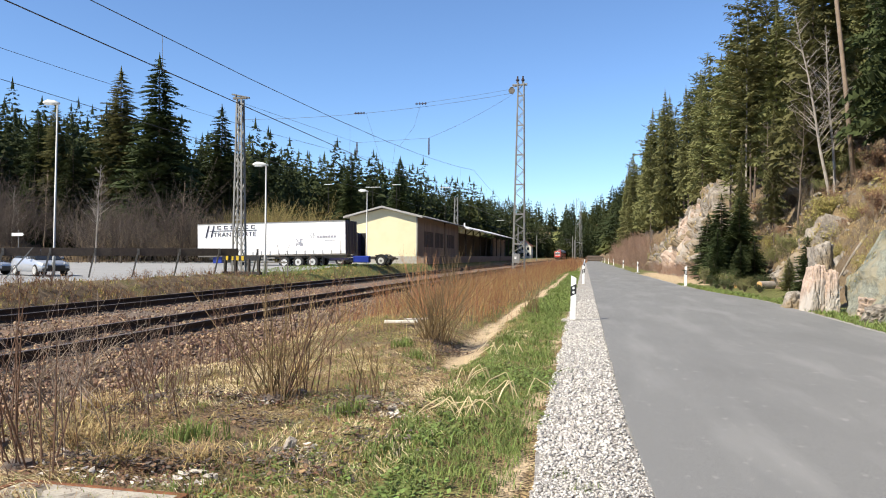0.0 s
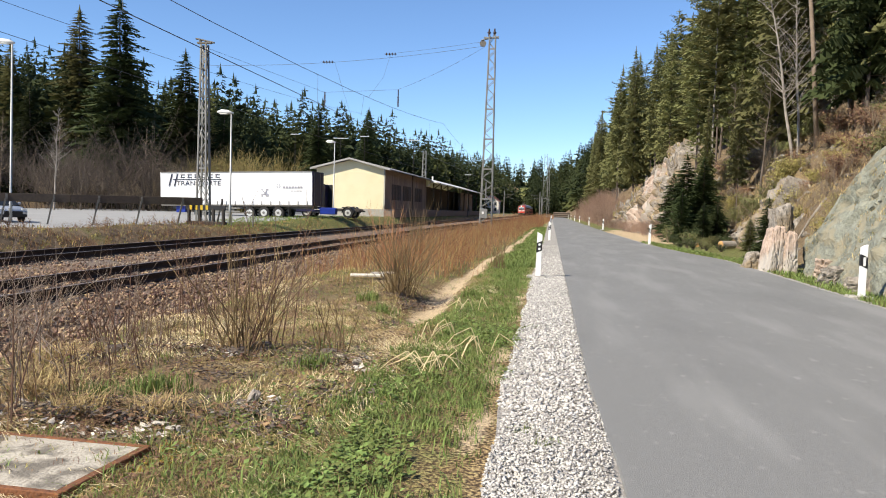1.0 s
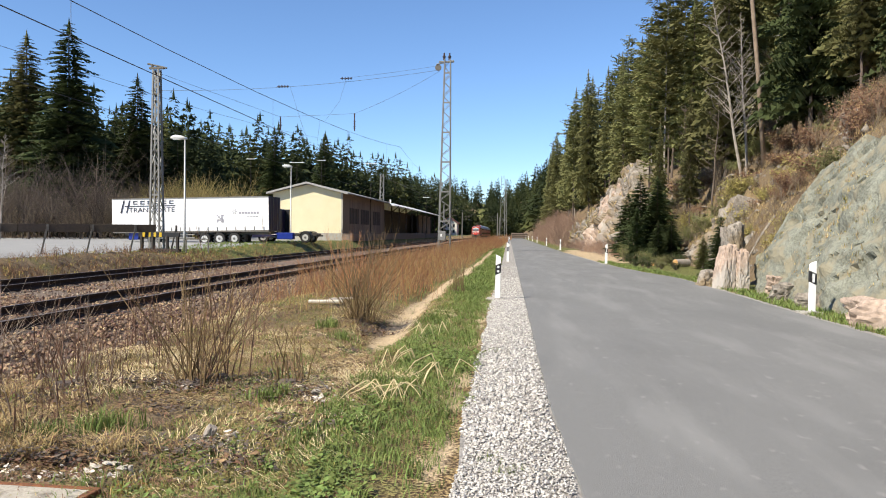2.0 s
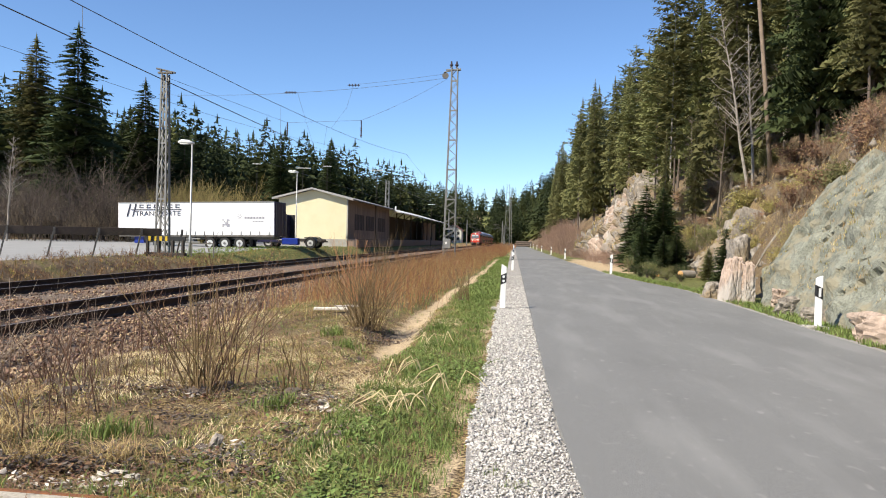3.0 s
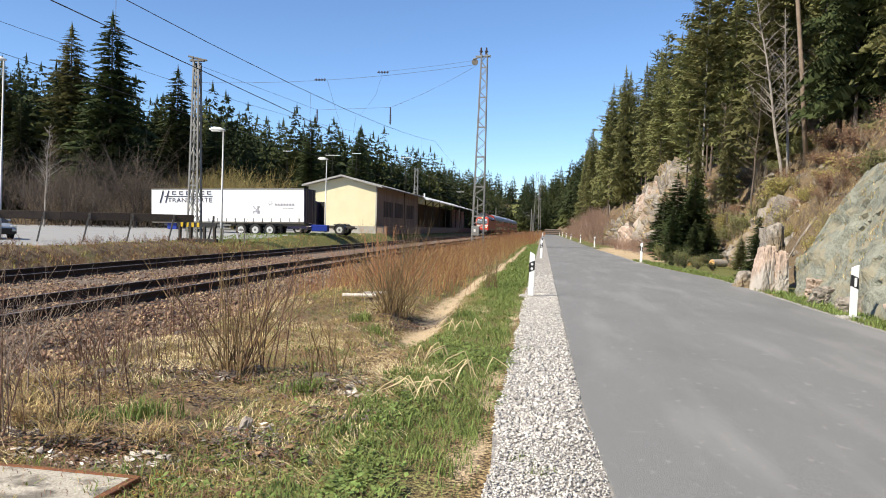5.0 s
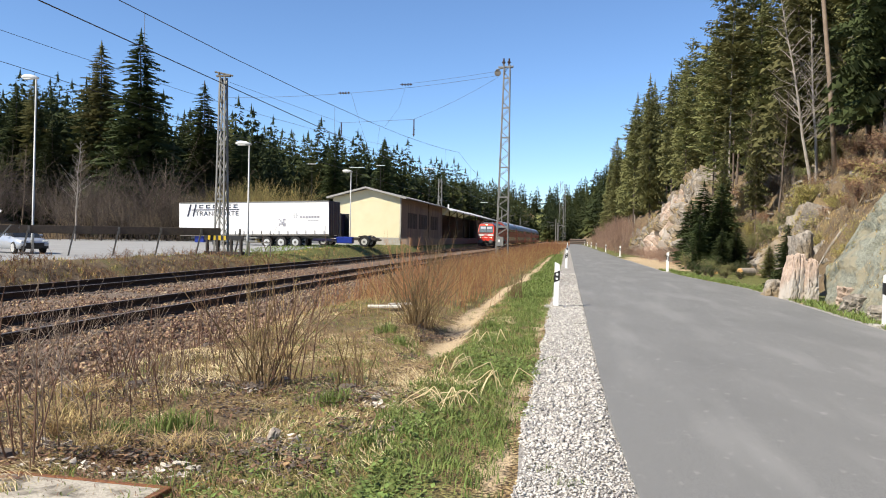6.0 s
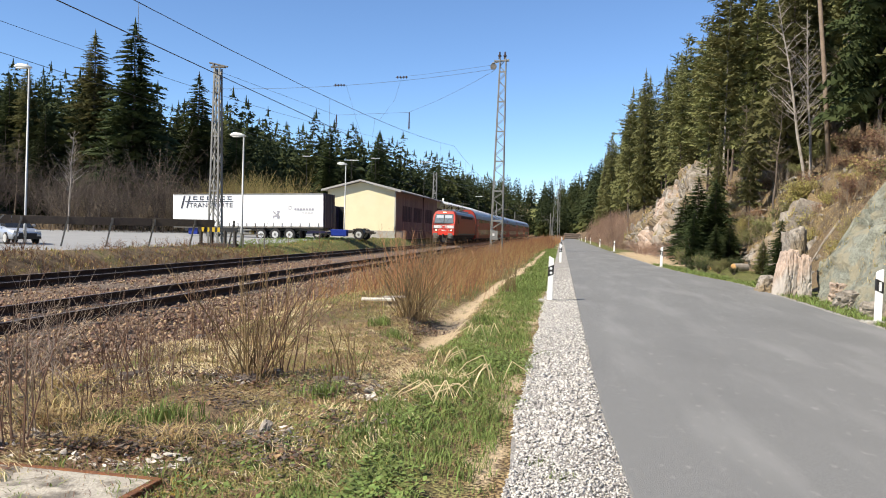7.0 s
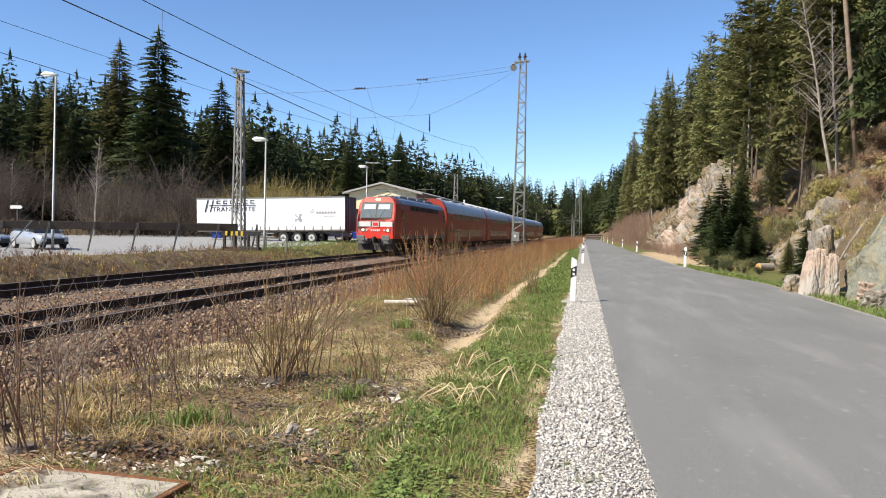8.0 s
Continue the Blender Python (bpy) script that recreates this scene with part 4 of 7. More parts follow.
def build_buffer_stop():
    b = thing("buffer_stop", pose(-21.2, 43.9, 0.12), "black and yellow striped end stop beside the mast", "end stop")
    beam = part("stop_beam", B().box(0, 0, 1.1, 2.6, 0.12, 0.3), BLACK, b, "", 0.01)
    for i in range(4):
        part("yellow_stripe", B().box(-0.95 + i * 0.35, -0.065, 1.1, 0.16, 0.012, 0.28), YELLOW, beam)
    for x in (-1.1, -0.4, 0.5, 1.15):
        part("stop_leg", B().box(x, 0, 0.5, 0.14, 0.2, 1.1), UNDER, b, "", 0.01)
    part("foot_block", B().box(0, 0.1, 0.1, 2.5, 0.5, 0.3), UNDER, b, "", 0.02)
    part("frame", B().box(2.3, 0.2, 0.85, 1.5, 0.06, 0.07).box(1.6, 0.2, 0.42, 0.07, 0.06, 0.85).box(3.0, 0.2, 0.42, 0.07, 0.06, 0.85), STEEL_DK, b)


build_buffer_stop()


# ---- masts, lamps, wires ----
def lattice(name, m, h, w0, w1, label, bays, leg=0.055, bar=0.026):
    """A square lattice mast, each leg and each diagonal a part."""
    ma = thing(name, m, label, "mast", "railway masts")
    half = lambda z: (w0 + (w1 - w0) * z / h) / 2
    for sx in (-1, 1):
        for sy in (-1, 1):
            part("leg", B().tube([(sx * half(0), sy * half(0), 0), (sx * half(h), sy * half(h), h)], leg, 4), STEEL, ma)
    for i in range(bays):
        z0, z1 = h * i / bays, h * (i + 1) / bays
        a, c = half(z0), half(z1)
        s = 1 if i % 2 else -1
        for k in (-1, 1):
            part("diagonal", B().tube([(-s * a, k * a, z0), (s * c, k * c, z1)], bar, 4), STEEL, ma)
            part("diagonal", B().tube([(k * a, s * a, z0), (k * c, -s * c, z1)], bar, 4), STEEL, ma)
        if i % 4 == 0:
            part("tie_plate", B().box(0, -a, z0 + 0.05, a * 2, 0.02, 0.12), STEEL, ma)
    part("footing", B().box(0, 0, -0.1, w0 * 1.7, w0 * 1.7, 0.5), PLINTH, ma, "concrete footing", 0.03)
    return ma


mast_a = lattice("catenary_mast", pose(-21.9, 45.0, terrain(-21.9, 45) + 0.1), 11.3, 0.64, 0.32, "grey lattice steel mast on the grass by the yard", 13, 0.07, 0.034)
part("cross_head", B().box(0, 0, 11.4, 0.95, 0.2, 0.12).box(-0.3, 0, 11.55, 0.12, 0.16, 0.2).tube([(-0.6, 0, 11.68), (0.65, 0, 11.4)], 0.06, 6), STEEL_DK, mast_a, "dark cross-arm on the top", 0.01)
mast_b = lattice("catenary_mast", pose(-5.15, 60.0, 0.0, 0, 0.5, 0), 15.4, 0.95, 0.46, "tall lattice steel mast with a cable box at its foot", 26)
part("cable_box", B().box(-0.15, -0.62, 1.25, 0.62, 0.32, 0.75), STEEL, mast_b, "grey cable box", 0.03)
part("box_label", B().box(-0.2, -0.79, 1.3, 0.16, 0.012, 0.2), LOCO_WHITE, mast_b)
part("top_bracket", B().box(-0.1, 0, 15.2, 1.2, 0.12, 0.12).tube([(-0.9, 0, 15.0), (0.5, 0, 15.3)], 0.05, 6), STEEL, mast_b, "", 0.01)
for x in (-0.28, 0.15):
    part("insulator", B().tube([(x, 0, 15.35), (x, 0, 15.9)], [0.1, 0.06], 8).tube([(x, 0, 15.55), (x, 0, 15.63)], 0.15, 8), INSUL, mast_b, "dark post insulator")
part("pulley", B().tube([(-0.75, 0.0, 14.75), (-0.75, 0.06, 14.75)], 0.26, 14), STEEL_DK, mast_b)
for x, y, h, w in ((-1.45, 170, 14.0, 1.1), (-0.7, 168, 13.2, 0.5)):
    lattice("catenary_mast", pose(x, y, 0.5), h, w, w * 0.5, "distant lattice mast beside the bend of the track", 14)
lattice("catenary_mast", pose(-20.2, 118, 0.4), 10.4, 0.8, 0.45, "lattice mast rising behind the goods shed", 12)
for x, y, h in ((-15.2, 175, 8.2), (-14.6, 235, 8.0), (-3.6, 240, 8.0), (-3.8, 300, 8.0)):
    p = thing("catenary_pole", pose(x, y, 0.0), "plain grey catenary pole beside the far track", "mast", "railway masts")
    part("pole", B().tube([(0, 0, 0), (0, 0, h)], [0.2, 0.13], 8), STEEL, p)
    s = 1 if x < -10 else -1
    part("arm", B().tube([(0, 0, 6.6), (s * 3.0, 0, 7.0)], 0.04, 6).tube([(0, 0, 5.6), (s * 2.8, 0, 6.9)], 0.03, 6).tube([(s * 0.6, 0, 5.9), (s * 3.0, 0, 5.5)], 0.03, 6), STEEL_DK, p)


def yard_lamp(x, y, h, tilt=0.0):
    z = terrain(x, y)
    lp = thing("yard_lamp", pose(x, y, z, 0, tilt, 0), "slim grey lamp post with a pale drop-shaped head", "street lamp", "lamps of the yard")
    part("pole", B().tube([(0, 0, 0), (0, 0, 1.2), (0, 0, 1.25), (0, 0, h)], [0.095, 0.09, 0.07, 0.05], 10), ALU, lp, smooth=True)
    head = part("lamp_head", B().tube([(0.15, 0, h - 0.02), (-0.25, 0, h + 0.06), (-0.7, 0, h + 0.1), (-0.98, 0, h + 0.06)], [0.06, 0.14, 0.15, 0.06], 10), LAMPGLASS, lp, "pale lamp head", smooth=True)
    part("lens", B().box(-0.55, 0, h - 0.06, 0.55, 0.2, 0.06), LAMPGLASS, head, "", 0.02)
    part("door_flap", B().box(0, -0.095, 0.7, 0.09, 0.02, 0.35), STEEL, lp)


yard_lamp(-31.5, 40.0, 10.5, 0.9)
yard_lamp(-21.45, 48.0, 7.45, 0.2)
yard_lamp(-23.75, 80.0, 8.1, 0.2)


def wire(pts, r, label, group="overhead wires"):
    return tagged(part("overhead_wire", B().tube(pts, r, 5, False), WIRE, None, label), "", "wire", group)


def catenary(c, zc, zm, label, thin=1.0):
    """Contact wire, sagging carrier and droppers of one track."""
    spans = [(-50, 60), (60, 118), (118, 175), (175, 240), (240, 300)]
    line = [(c + bend(y), y, zc) for y in grid_lines([(-50, 0), (300, 10)])]
    top = []
    for a, e in spans:
        for k in range(16):
            t = k / 16
            y = a + (e - a) * t
            top.append((c + bend(y), y, zm - (zm - zc - 0.65) * (1.0 if a < 0 else 0.5) * 4 * t * (1 - t)))
    wr = thing("overhead_line", pose(0, 0, 0), label, "wire", "overhead wires")
    part("contact_wire", B().tube(line, 0.012 * thin, 5, False), WIRE, wr)
    part("carrier_wire", B().tube(top, 0.010 * thin, 5, False), WIRE, wr)
    for a, e in spans[:3]:
        for k in range(1, 8):
            t = (13 * (k + 1) - 0.5) / 110 if a < 0 else k / 8
            y = a + (e - a) * t
            part("dropper", B().tube([(c + bend(y), y, zc), (c + bend(y), y, zm - (zm - zc - 0.65) * (1.0 if a < 0 else 0.5) * 4 * t * (1 - t))], 0.005, 4, False), WIRE, wr)


catenary(NEAR, 5.38, 8.4, "thin contact and carrier wires above the near track")
catenary(FAR, 5.68, 8.9, "thin contact and carrier wires above the far track", 0.7)


def sag(a, b, drop, n=14):
    a, b = Vector(a), Vector(b)
    return [a.lerp(b, i / n) - Vector((0, 0, drop * 4 * (i / n) * (1 - i / n))) for i in range(n + 1)]


wire(sag((-5.7, 60, 14.55), (-30, 60.5, 13.2), 0.5), 0.013, "upper cross-span wire from the tall mast")
wire(sag((-5.7, 60, 14.9), (-13.2, 60, 14.0), 0.05), 0.01, "short stay wire to an insulator")
wire(sag((-5.6, 60, 14.5), (-12.6, 60, 11.1), 0.2), 0.011, "thin slanting wire of the cross-span")
wire([(-12.6, 60, 11.1), (-18.7, 60, 10.86), (-22.3, 46, 11.5)], 0.011, "lower cross-span wire above the tracks")
wire([(-13.25, 60, 13.95), (-13.8, 60, 12.1), (-15.0, 60, 10.5), (-15.4, 60, 10.6), (-15.6, 60, 9.0)], 0.009, "thin jumper cable hanging in the span")
wire([(-17.9, 60, 13.3), (-17.0, 60, 10.5), (-16.4, 60, 8.8)], 0.009, "thin jumper cable hanging in the span")
for x, z0, z1 in ((-18.7, 10.9, 9.85), (-12.55, 11.1, 9.7)):
    iso = thing("wire_insulator", pose(x, 60, 0), "dark rod insulator hanging in the cross-span", "insulator", "insulators in the wires")
    part("rod", B().tube([(0, 0, z1), (0, 0, z0)], 0.05, 6), INSUL, iso)
    for k in range(4):
        z = z1 + 0.15 + k * 0.2
        part("shed", B().tube([(0, 0, z), (0, 0, z + 0.05)], [0.11, 0.07], 8), INSUL, iso)
for x, z in ((-18.5, 13.33), (-13.25, 13.95)):
    iso = thing("wire_insulator", pose(x, 60, z), "row of ribbed insulators lying in the wire", "insulator", "insulators in the wires")
    part("rod", B().tube([(-0.5, 0, 0), (0.5, 0, 0)], 0.03, 6), INSUL, iso)
    for k in range(4):
        part("shed", B().tube([(-0.36 + k * 0.24, 0, 0), (-0.3 + k * 0.24, 0, 0)], 0.11, 8), INSUL, iso)


for x, y, z, l in ((-35.3, 100, 11.4, 1.6), (-30.0, 104, 11.3, 2.8), (-27.5, 108, 12.0, 1.8), (-20.5, 110, 11.7, 2.6), (-14.2, 128, 7.6, 1.6)):
    pl = thing("platform_lamp", pose(x, y, 0.4), "thin pole with a pale horizontal light bar", "street lamp", "lamps of the yard")
    part("pole", B().tube([(0, 0, 0), (0, 0, z - 0.4)], [0.05, 0.03], 6), UNDER, pl)
    part("light_bar", B().box(0, -0.05, z - 0.42, l * 0.75, 0.12, 0.08), LAMPGLASS, pl, "pale light bar", 0.01)
sgn = thing("direction_sign", pose(-35.2, 41.5, 0.05), "small white arrow sign on a thin pole", "sign")
part("pole", B().tube([(0, 0, 0), (0, 0, 2.9)], 0.03, 6), STEEL, sgn)
part("panel", B().loft([[(-0.45, y, 2.5), (0.3, y, 2.5), (0.42, y, 2.6), (0.3, y, 2.7), (-0.45, y, 2.7)] for y in (-0.06, -0.03)]), LAMPGLASS, sgn, "plain white arrow panel")


# ---- buildings ----
def build_shed():
    """The goods shed: cream gable to the south, boarded side to the track, open canopy beyond."""
    ang = 0.8
    g = 0.45
    sh = thing("goods_shed", pose(-19.15, 85.0, g, 0, 0, -ang), "long goods shed with cream gable, boarded side and low roof", "goods shed")
    W, L1, L2, E, R = 8.2, 27.0, 66.0, 5.55, 6.65
    t = 0.25
    part("gable_wall", B().loft([[(-W, y, 0), (0, y, 0), (0, y, E), (-W / 2, y, R - 0.12), (-W, y, E)] for y in (0, t)]), CREAM, sh, "sunlit cream rendered gable")
    part("plinth", B().box(-W / 2, -0.03, 0.45, W + 0.06, 0.1, 0.9), PLINTH, sh, "grey rendered plinth")
    part("corner_trim", B().box(-0.02, -0.02, E / 2, 0.16, 0.06, E), PLINTH, sh)
    part("back_wall", B().box(-W + 0.12, (L1 + t) / 2, E / 2, 0.25, L1 - t, E), CREAM, sh)
    part("end_wall", B().loft([[(-W, y, 0), (-0.1, y, 0), (-0.1, y, E), (-W / 2, y, R - 0.12), (-W, y, E)] for y in (L1 - 0.2, L1)]), BOARD, sh)
    side = part("side_wall", B().box(-0.1, (L1 + t) / 2, E / 2, 0.16, L1 - t - 0.1, E), BOARD, sh, "brown boarded side wall")
    for i in range(40):
        part("board", B().box(0.0, 0.55 + i * 0.66, 2.9, 0.05, 0.64, E - 1.2), BOARD, side)
    for i, y in enumerate((6.2, 12.6, 20.5)):
        for k in range(3):
            w = part("window", B().box(0.035, y + (k - 1) * 1.75, 3.0, 0.03, 1.55, 1.9), DARKWOOD, side, "dark boarded window")
            part("window_frame", B().box(0.05, y + (k - 1) * 1.75, 3.0, 0.03, 0.08, 1.9), BOARD, w)
    part("door_post", B().box(0.04, 16.3, E / 2, 0.1, 0.3, E), DARKWOOD, side)
    # Board brown on the ramp stands in for the shadow below the wall
    part("loading_ramp", B().box(0.55, 46, 0.45, 1.3, 92, 0.95), BOARD, sh, "low loading ramp, coloured dark for the shadow along it", 0.03)
    ro = part("roof", B().loft([[(0.75, y, E - 0.12), (-W / 2, y, R), (-W - 0.6, y, E - 0.1), (-W - 0.6, y, E + 0.04), (-W / 2, y, R + 0.14), (0.75, y, E + 0.02)] for y in (-0.6, L1 + 0.4)]), ROOFING, sh, "grey fibre-cement roof")
    part("verge_board", B().loft([[(0.78, y, E - 0.2), (-W / 2, y, R - 0.06), (-W - 0.63, y, E - 0.18), (-W - 0.63, y, E + 0.05), (-W / 2, y, R + 0.16), (0.78, y, E + 0.03)] for y in (-0.68, -0.58)]), ROOFING, sh, "pale grey verge board")
    part("gutter", B().tube([(0.8, -0.6, E - 0.08), (0.8, L1, E - 0.1)], 0.07, 8), STEEL, ro)
    # the open part beyond
    low = part("canopy_roof", B().loft([[(1.6, y, E - 0.55), (-W / 2, y, R - 0.1), (-W, y, E - 0.2), (-W, y, E - 0.05), (-W / 2, y, R + 0.06), (1.6, y, E - 0.38)] for y in (L1 + 0.4, L1 + L2)]), ROOFWHITE, sh, "bright sheet-metal canopy roof")
    part("inner_wall", B().box(-3.2, L1 + L2 / 2, 2.5, 0.2, L2, 5.0), DARKWOOD, sh, "dark timber wall under the canopy")
    part("end_panel", B().box(-0.9, L1 + L2 - 10, 2.4, 0.16, 20, 4.8), BOARD, sh, "grey boarded bay")
    for i in range(9):
        y = L1 + 3 + i * 7.4
        part("canopy_post", B().box(0.6, y, 2.55, 0.2, 0.2, 5.1), DARKWOOD, sh)
        part("canopy_brace", B().box(0, 0, 0, 0.12, 0.12, 1.9, pose(1.0, y, 4.5, 0, 52, 0)), DARKWOOD, sh)
    part("down_pipe", B().tube([(0.7, L1 + 0.5, E - 0.2), (0.3, L1 + 0.5, E - 0.9), (0.12, L1 + 0.5, E - 1.1)], 0.09, 8), LOCO_WHITE, sh, "white bent rainwater pipe")
    part("roof_vent", B().tube([(-1.5, L1 + 14, E), (-1.5, L1 + 14, E + 1.1)], 0.14, 8), LOCO_WHITE, sh)
    return sh


build_shed()


def build_house():
    h = thing("station_house", pose(-25.1, 330, 0.45, 0, 0, -1), "white rendered house with a red tiled roof by the track", "house")
    part("wall", B().loft([[(-5, y, 0), (2.2, y, 0), (2.2, y, 5.6), (-1.4, y, 7.9), (-5, y, 5.6)] for y in (0, 9)]), WHITEWALL, h, "white rendered walls")
    part("roof", B().loft([[(2.8, y, 5.3), (-1.4, y, 8.1), (-5.6, y, 5.3), (-5.6, y, 5.5), (-1.4, y, 8.35), (2.8, y, 5.5)] for y in (-0.6, 9.6)]), TILE, h, "weathered red tiles")
    for x in (-3.6, -1.4, 0.8):
        for z in (1.8, 4.3):
            w = part("window", B().box(x, -0.02, z, 1.0, 0.06, 1.3), WINDOW, h)
            part("sill", B().box(x, -0.06, z - 0.7, 1.2, 0.14, 0.08), PLINTH, w)
    part("chimney", B().box(-1.4, 5, 8.6, 0.7, 0.7, 1.2), TILE, h, "", 0.02)


build_house()


# ---- beside the road ----
def delineator(x, y, side, lean=0.0):
    d = thing("delineator_post", pose(x, y, terrain(x, y), 0, lean, 0), "white plastic roadside post with black band and reflector", "roadside post", "delineator posts")
    ring = lambda z, zb: [(-0.06, -0.05, z), (0.06, -0.05, zb), (0.06, 0.03, zb), (0.0, 0.065, (z + zb) / 2), (-0.06, 0.03, z)]
    hi, lo = (1.04, 0.98) if side < 0 else (0.98, 1.04)
    part("post", B().loft([ring(-0.1, -0.1), ring(hi, lo)]), POST_WHITE, d, "", 0.006)
    part("black_band", B().loft([[(-0.064, -0.054, z - s), (0.064, -0.054, z + s), (0.064, 0.034, z + s), (0, 0.07, z), (-0.064, 0.034, z - s)] for z, s in ((0.60, side * -0.03), (0.82, side * -0.03))]), BLACK, d, "slanting black band")
    if side < 0:
        for z in (0.66, 0.76):
            part("reflector", B().tube([(0, -0.058, z), (0, -0.066, z)], 0.03, 10), REFLECT, d, "round reflector")
    else:
        part("reflector", B().box(0, -0.06, 0.71, 0.045, 0.012, 0.17), REFLECT, d, "upright reflector")
    part("footing", B().box(-0.04, 0.0, 0.02, 0.42, 0.34, 0.06), PLINTH, d, "pale concrete footing", 0.015)


for x, y in ((-0.23, 17.1), (-0.03, 39.5), (0.0, 64), (0.05, 90), (0.05, 120)):
    delineator(x, y, -1, 1.0)
for x, y in ((5.98, 15.33), (4.93, 38.4), (4.85, 71), (4.75, 95), (4.7, 125), (4.7, 150), (4.7, 178), (4.7, 205)):
    delineator(x, y, 1, 0.6)


def build_lid():
    lid = thing("shaft_cover", pose(-3.02, 3.86, terrain(-2.7, 3.9) + 0.0, 0, 0, -3), "pale concrete shaft cover in a rusty steel frame", "shaft cover")
    b = B().box(0, 0, 0.006, 1.14, 0.74, 0.07)
    part("slab", b, CONCRETE, lid, "stained pale concrete slab", 0.006)
    for x, y, sx, sy in ((0, 0.39, 1.24, 0.04), (0, -0.39, 1.24, 0.04), (0.597, 0, 0.055, 0.74), (-0.597, 0, 0.055, 0.74)):
        part("frame_bar", B().box(x, y, 0.0, sx, sy, 0.09), RUST, lid, "rusty angle-iron bar", 0.005)


build_lid()


def build_log(m, r, l, label, bark=None, cut=None):
    lg = thing("log", m, label, "log", "logs by the road")
    pts = [(0, 0, 0), (l * 0.33, 0.01, 0.005), (l * 0.66, -0.01, 0), (l, 0, 0)]
    part("bark", B().tube(pts, [r, r * 0.98, r * 1.02, r * 0.97], 14), bark or BARK_PALE, lg, "rough bark", smooth=False)
    part("cut_face", B().tube([(-0.012, 0, 0), (0.002, 0, 0)], r * 0.93, 14), cut or CUT, lg, "sawn cut face")
    part("cut_face", B().tube([(l - 0.002, 0, 0), (l + 0.012, 0, 0)], r * 0.93, 14), cut or CUT, lg, "sawn cut face")


build_log(pose(7.75, 35.6, 0.19, 0, 0, 32), 0.18, 0.8, "short sawn log with an orange cut face")
build_log(pose(6.9, 36.6, 0.1, 0, 0, 70), 0.1, 0.5, "thin sawn log lying in the grass")
for i in range(9):
    build_log(pose(0.8 + random.uniform(-0.3, 0.3), 236 + (i % 3) * 0.6, 0.3 + (i // 3) * 0.55), 0.3, 5.0, "long dark log in a stack at the end of the road", BARK, BARK)


# ---- rocks ----
def rock(name, m, size, seed, material, label, cuts=5, jag=0.22, category="rock", group="rocks by the road", parent=None):
    """A jagged block: a rounded box pushed about by noise in flat facets."""
    bm = bmesh.new()
    bmesh.ops.create_icosphere(bm, subdivisions=cuts, radius=1.0)
    off = Vector((seed * 7.3, seed * 3.1, seed * 1.7))
    for v in bm.verts:
        p = v.co.copy()
        k = max(abs(p.x), abs(p.y), abs(p.z))
        p = p.lerp(p / k, 0.72)
        a = noise.noise(p * 0.9 + off)
        cell = noise.cell(p * 2.3 + off) - 0.5
        c = noise.noise(p * 3.1 + off * 2)
        d = noise.noise(p * 8.0 + off * 3)
        crack = abs(noise.noise(Vector((p.x * 1.6 + p.z * 0.9, p.y * 1.6, p.z * 0.7)) + off))
        p *= 1 + jag * (a * 1.1 + cell * 0.16 + c * 0.45 + d * 0.16) - 0.16 * max(0, 0.09 - crack) / 0.09
        v.co = Vector((p.x * size[0], p.y * size[1], p.z * size[2]))
    me = bpy.data.meshes.new(name)
    bm.to_mesh(me)
    bm.free()
    me.materials.append(material)
    ob = new(name, me)
    ob.matrix_basis = m
    return tagged(ob, label, category, group)



def rock_face(name, ya, yb, base, tops, depth, seed, material, label, facet=0.28, nu=90, nv=34):
    """A rugged rock wall along the road: base(y) its foot, tops the heights along it, depth how far it leans back."""
    b = B()
    rings = []
    off = Vector((seed * 5.1, seed * 2.3, seed))
    for i in range(nu + 1):
        y = ya + (yb - ya) * i / nu
        h = float(np.interp(i / nu, [t for t, _ in tops], [q for _, q in tops]))
        h *= 1 + 0.12 * noise.noise(Vector((y * 1.3, 0, 0)) + off) + 0.1 * noise.noise(Vector((y * 4.0, 2, 0)) + off)
        ring = []
        for j in range(nv + 1):
            v = j / nv
            z = -0.25 + (h + 0.25) * v
            x = base(y) + depth * h * (v ** 1.15) * 0.9
            p = Vector((x, y, z))
            d1 = noise.voronoi(Vector((x * 0.3, y * 0.42 + z * 0.35, z * 0.5)) + off)[0]
            d2 = noise.voronoi(Vector((x * 0.9, y * 1.1 + z * 0.6, z * 1.5)) + off * 2)[0]
            n1 = noise.noise(p * 0.7 + off)
            n2 = noise.noise(p * 3.5 + off)
            n3 = noise.noise(p * 9.0 + off)
            d3 = noise.voronoi(Vector((x * 2.4, y * 2.6 + z, z * 3.4)) + off)[0]
            slot = abs(noise.noise(Vector((y * 0.8 + z * 0.9, z * 0.25, x * 0.2)) + off))
            push = facet * (1.5 * (d1[1] - d1[0]) + 0.55 * (d2[1] - d2[0]) + 0.25 * (d3[1] - d3[0]) + 0.9 * n1 + 0.12 * n2 + 0.06 * n3 - 0.6 - 0.9 * max(0, 0.06 - slot) / 0.06)
            ring.append((x - push * (0.4 + 0.6 * math.sin(math.pi * min(1, v + 0.15))), y + 0.3 * facet * n2, z + 0.35 * push))
        tx = ring[-1][0]
        ring += [(tx + 1.2, y, h - 0.5), (tx + 1.6, y, -0.6), (base(y) + 0.2, y, -0.6)]
        rings.append(ring)
    b.loft(rings)
    b.f = [t for q in b.f for t in ([(q[0], q[1], q[2]), (q[0], q[2], q[3])] if len(q) == 4 else [q])]
    return tagged(part(name, b, material, None, label), "", "rock", "rocks by the road")


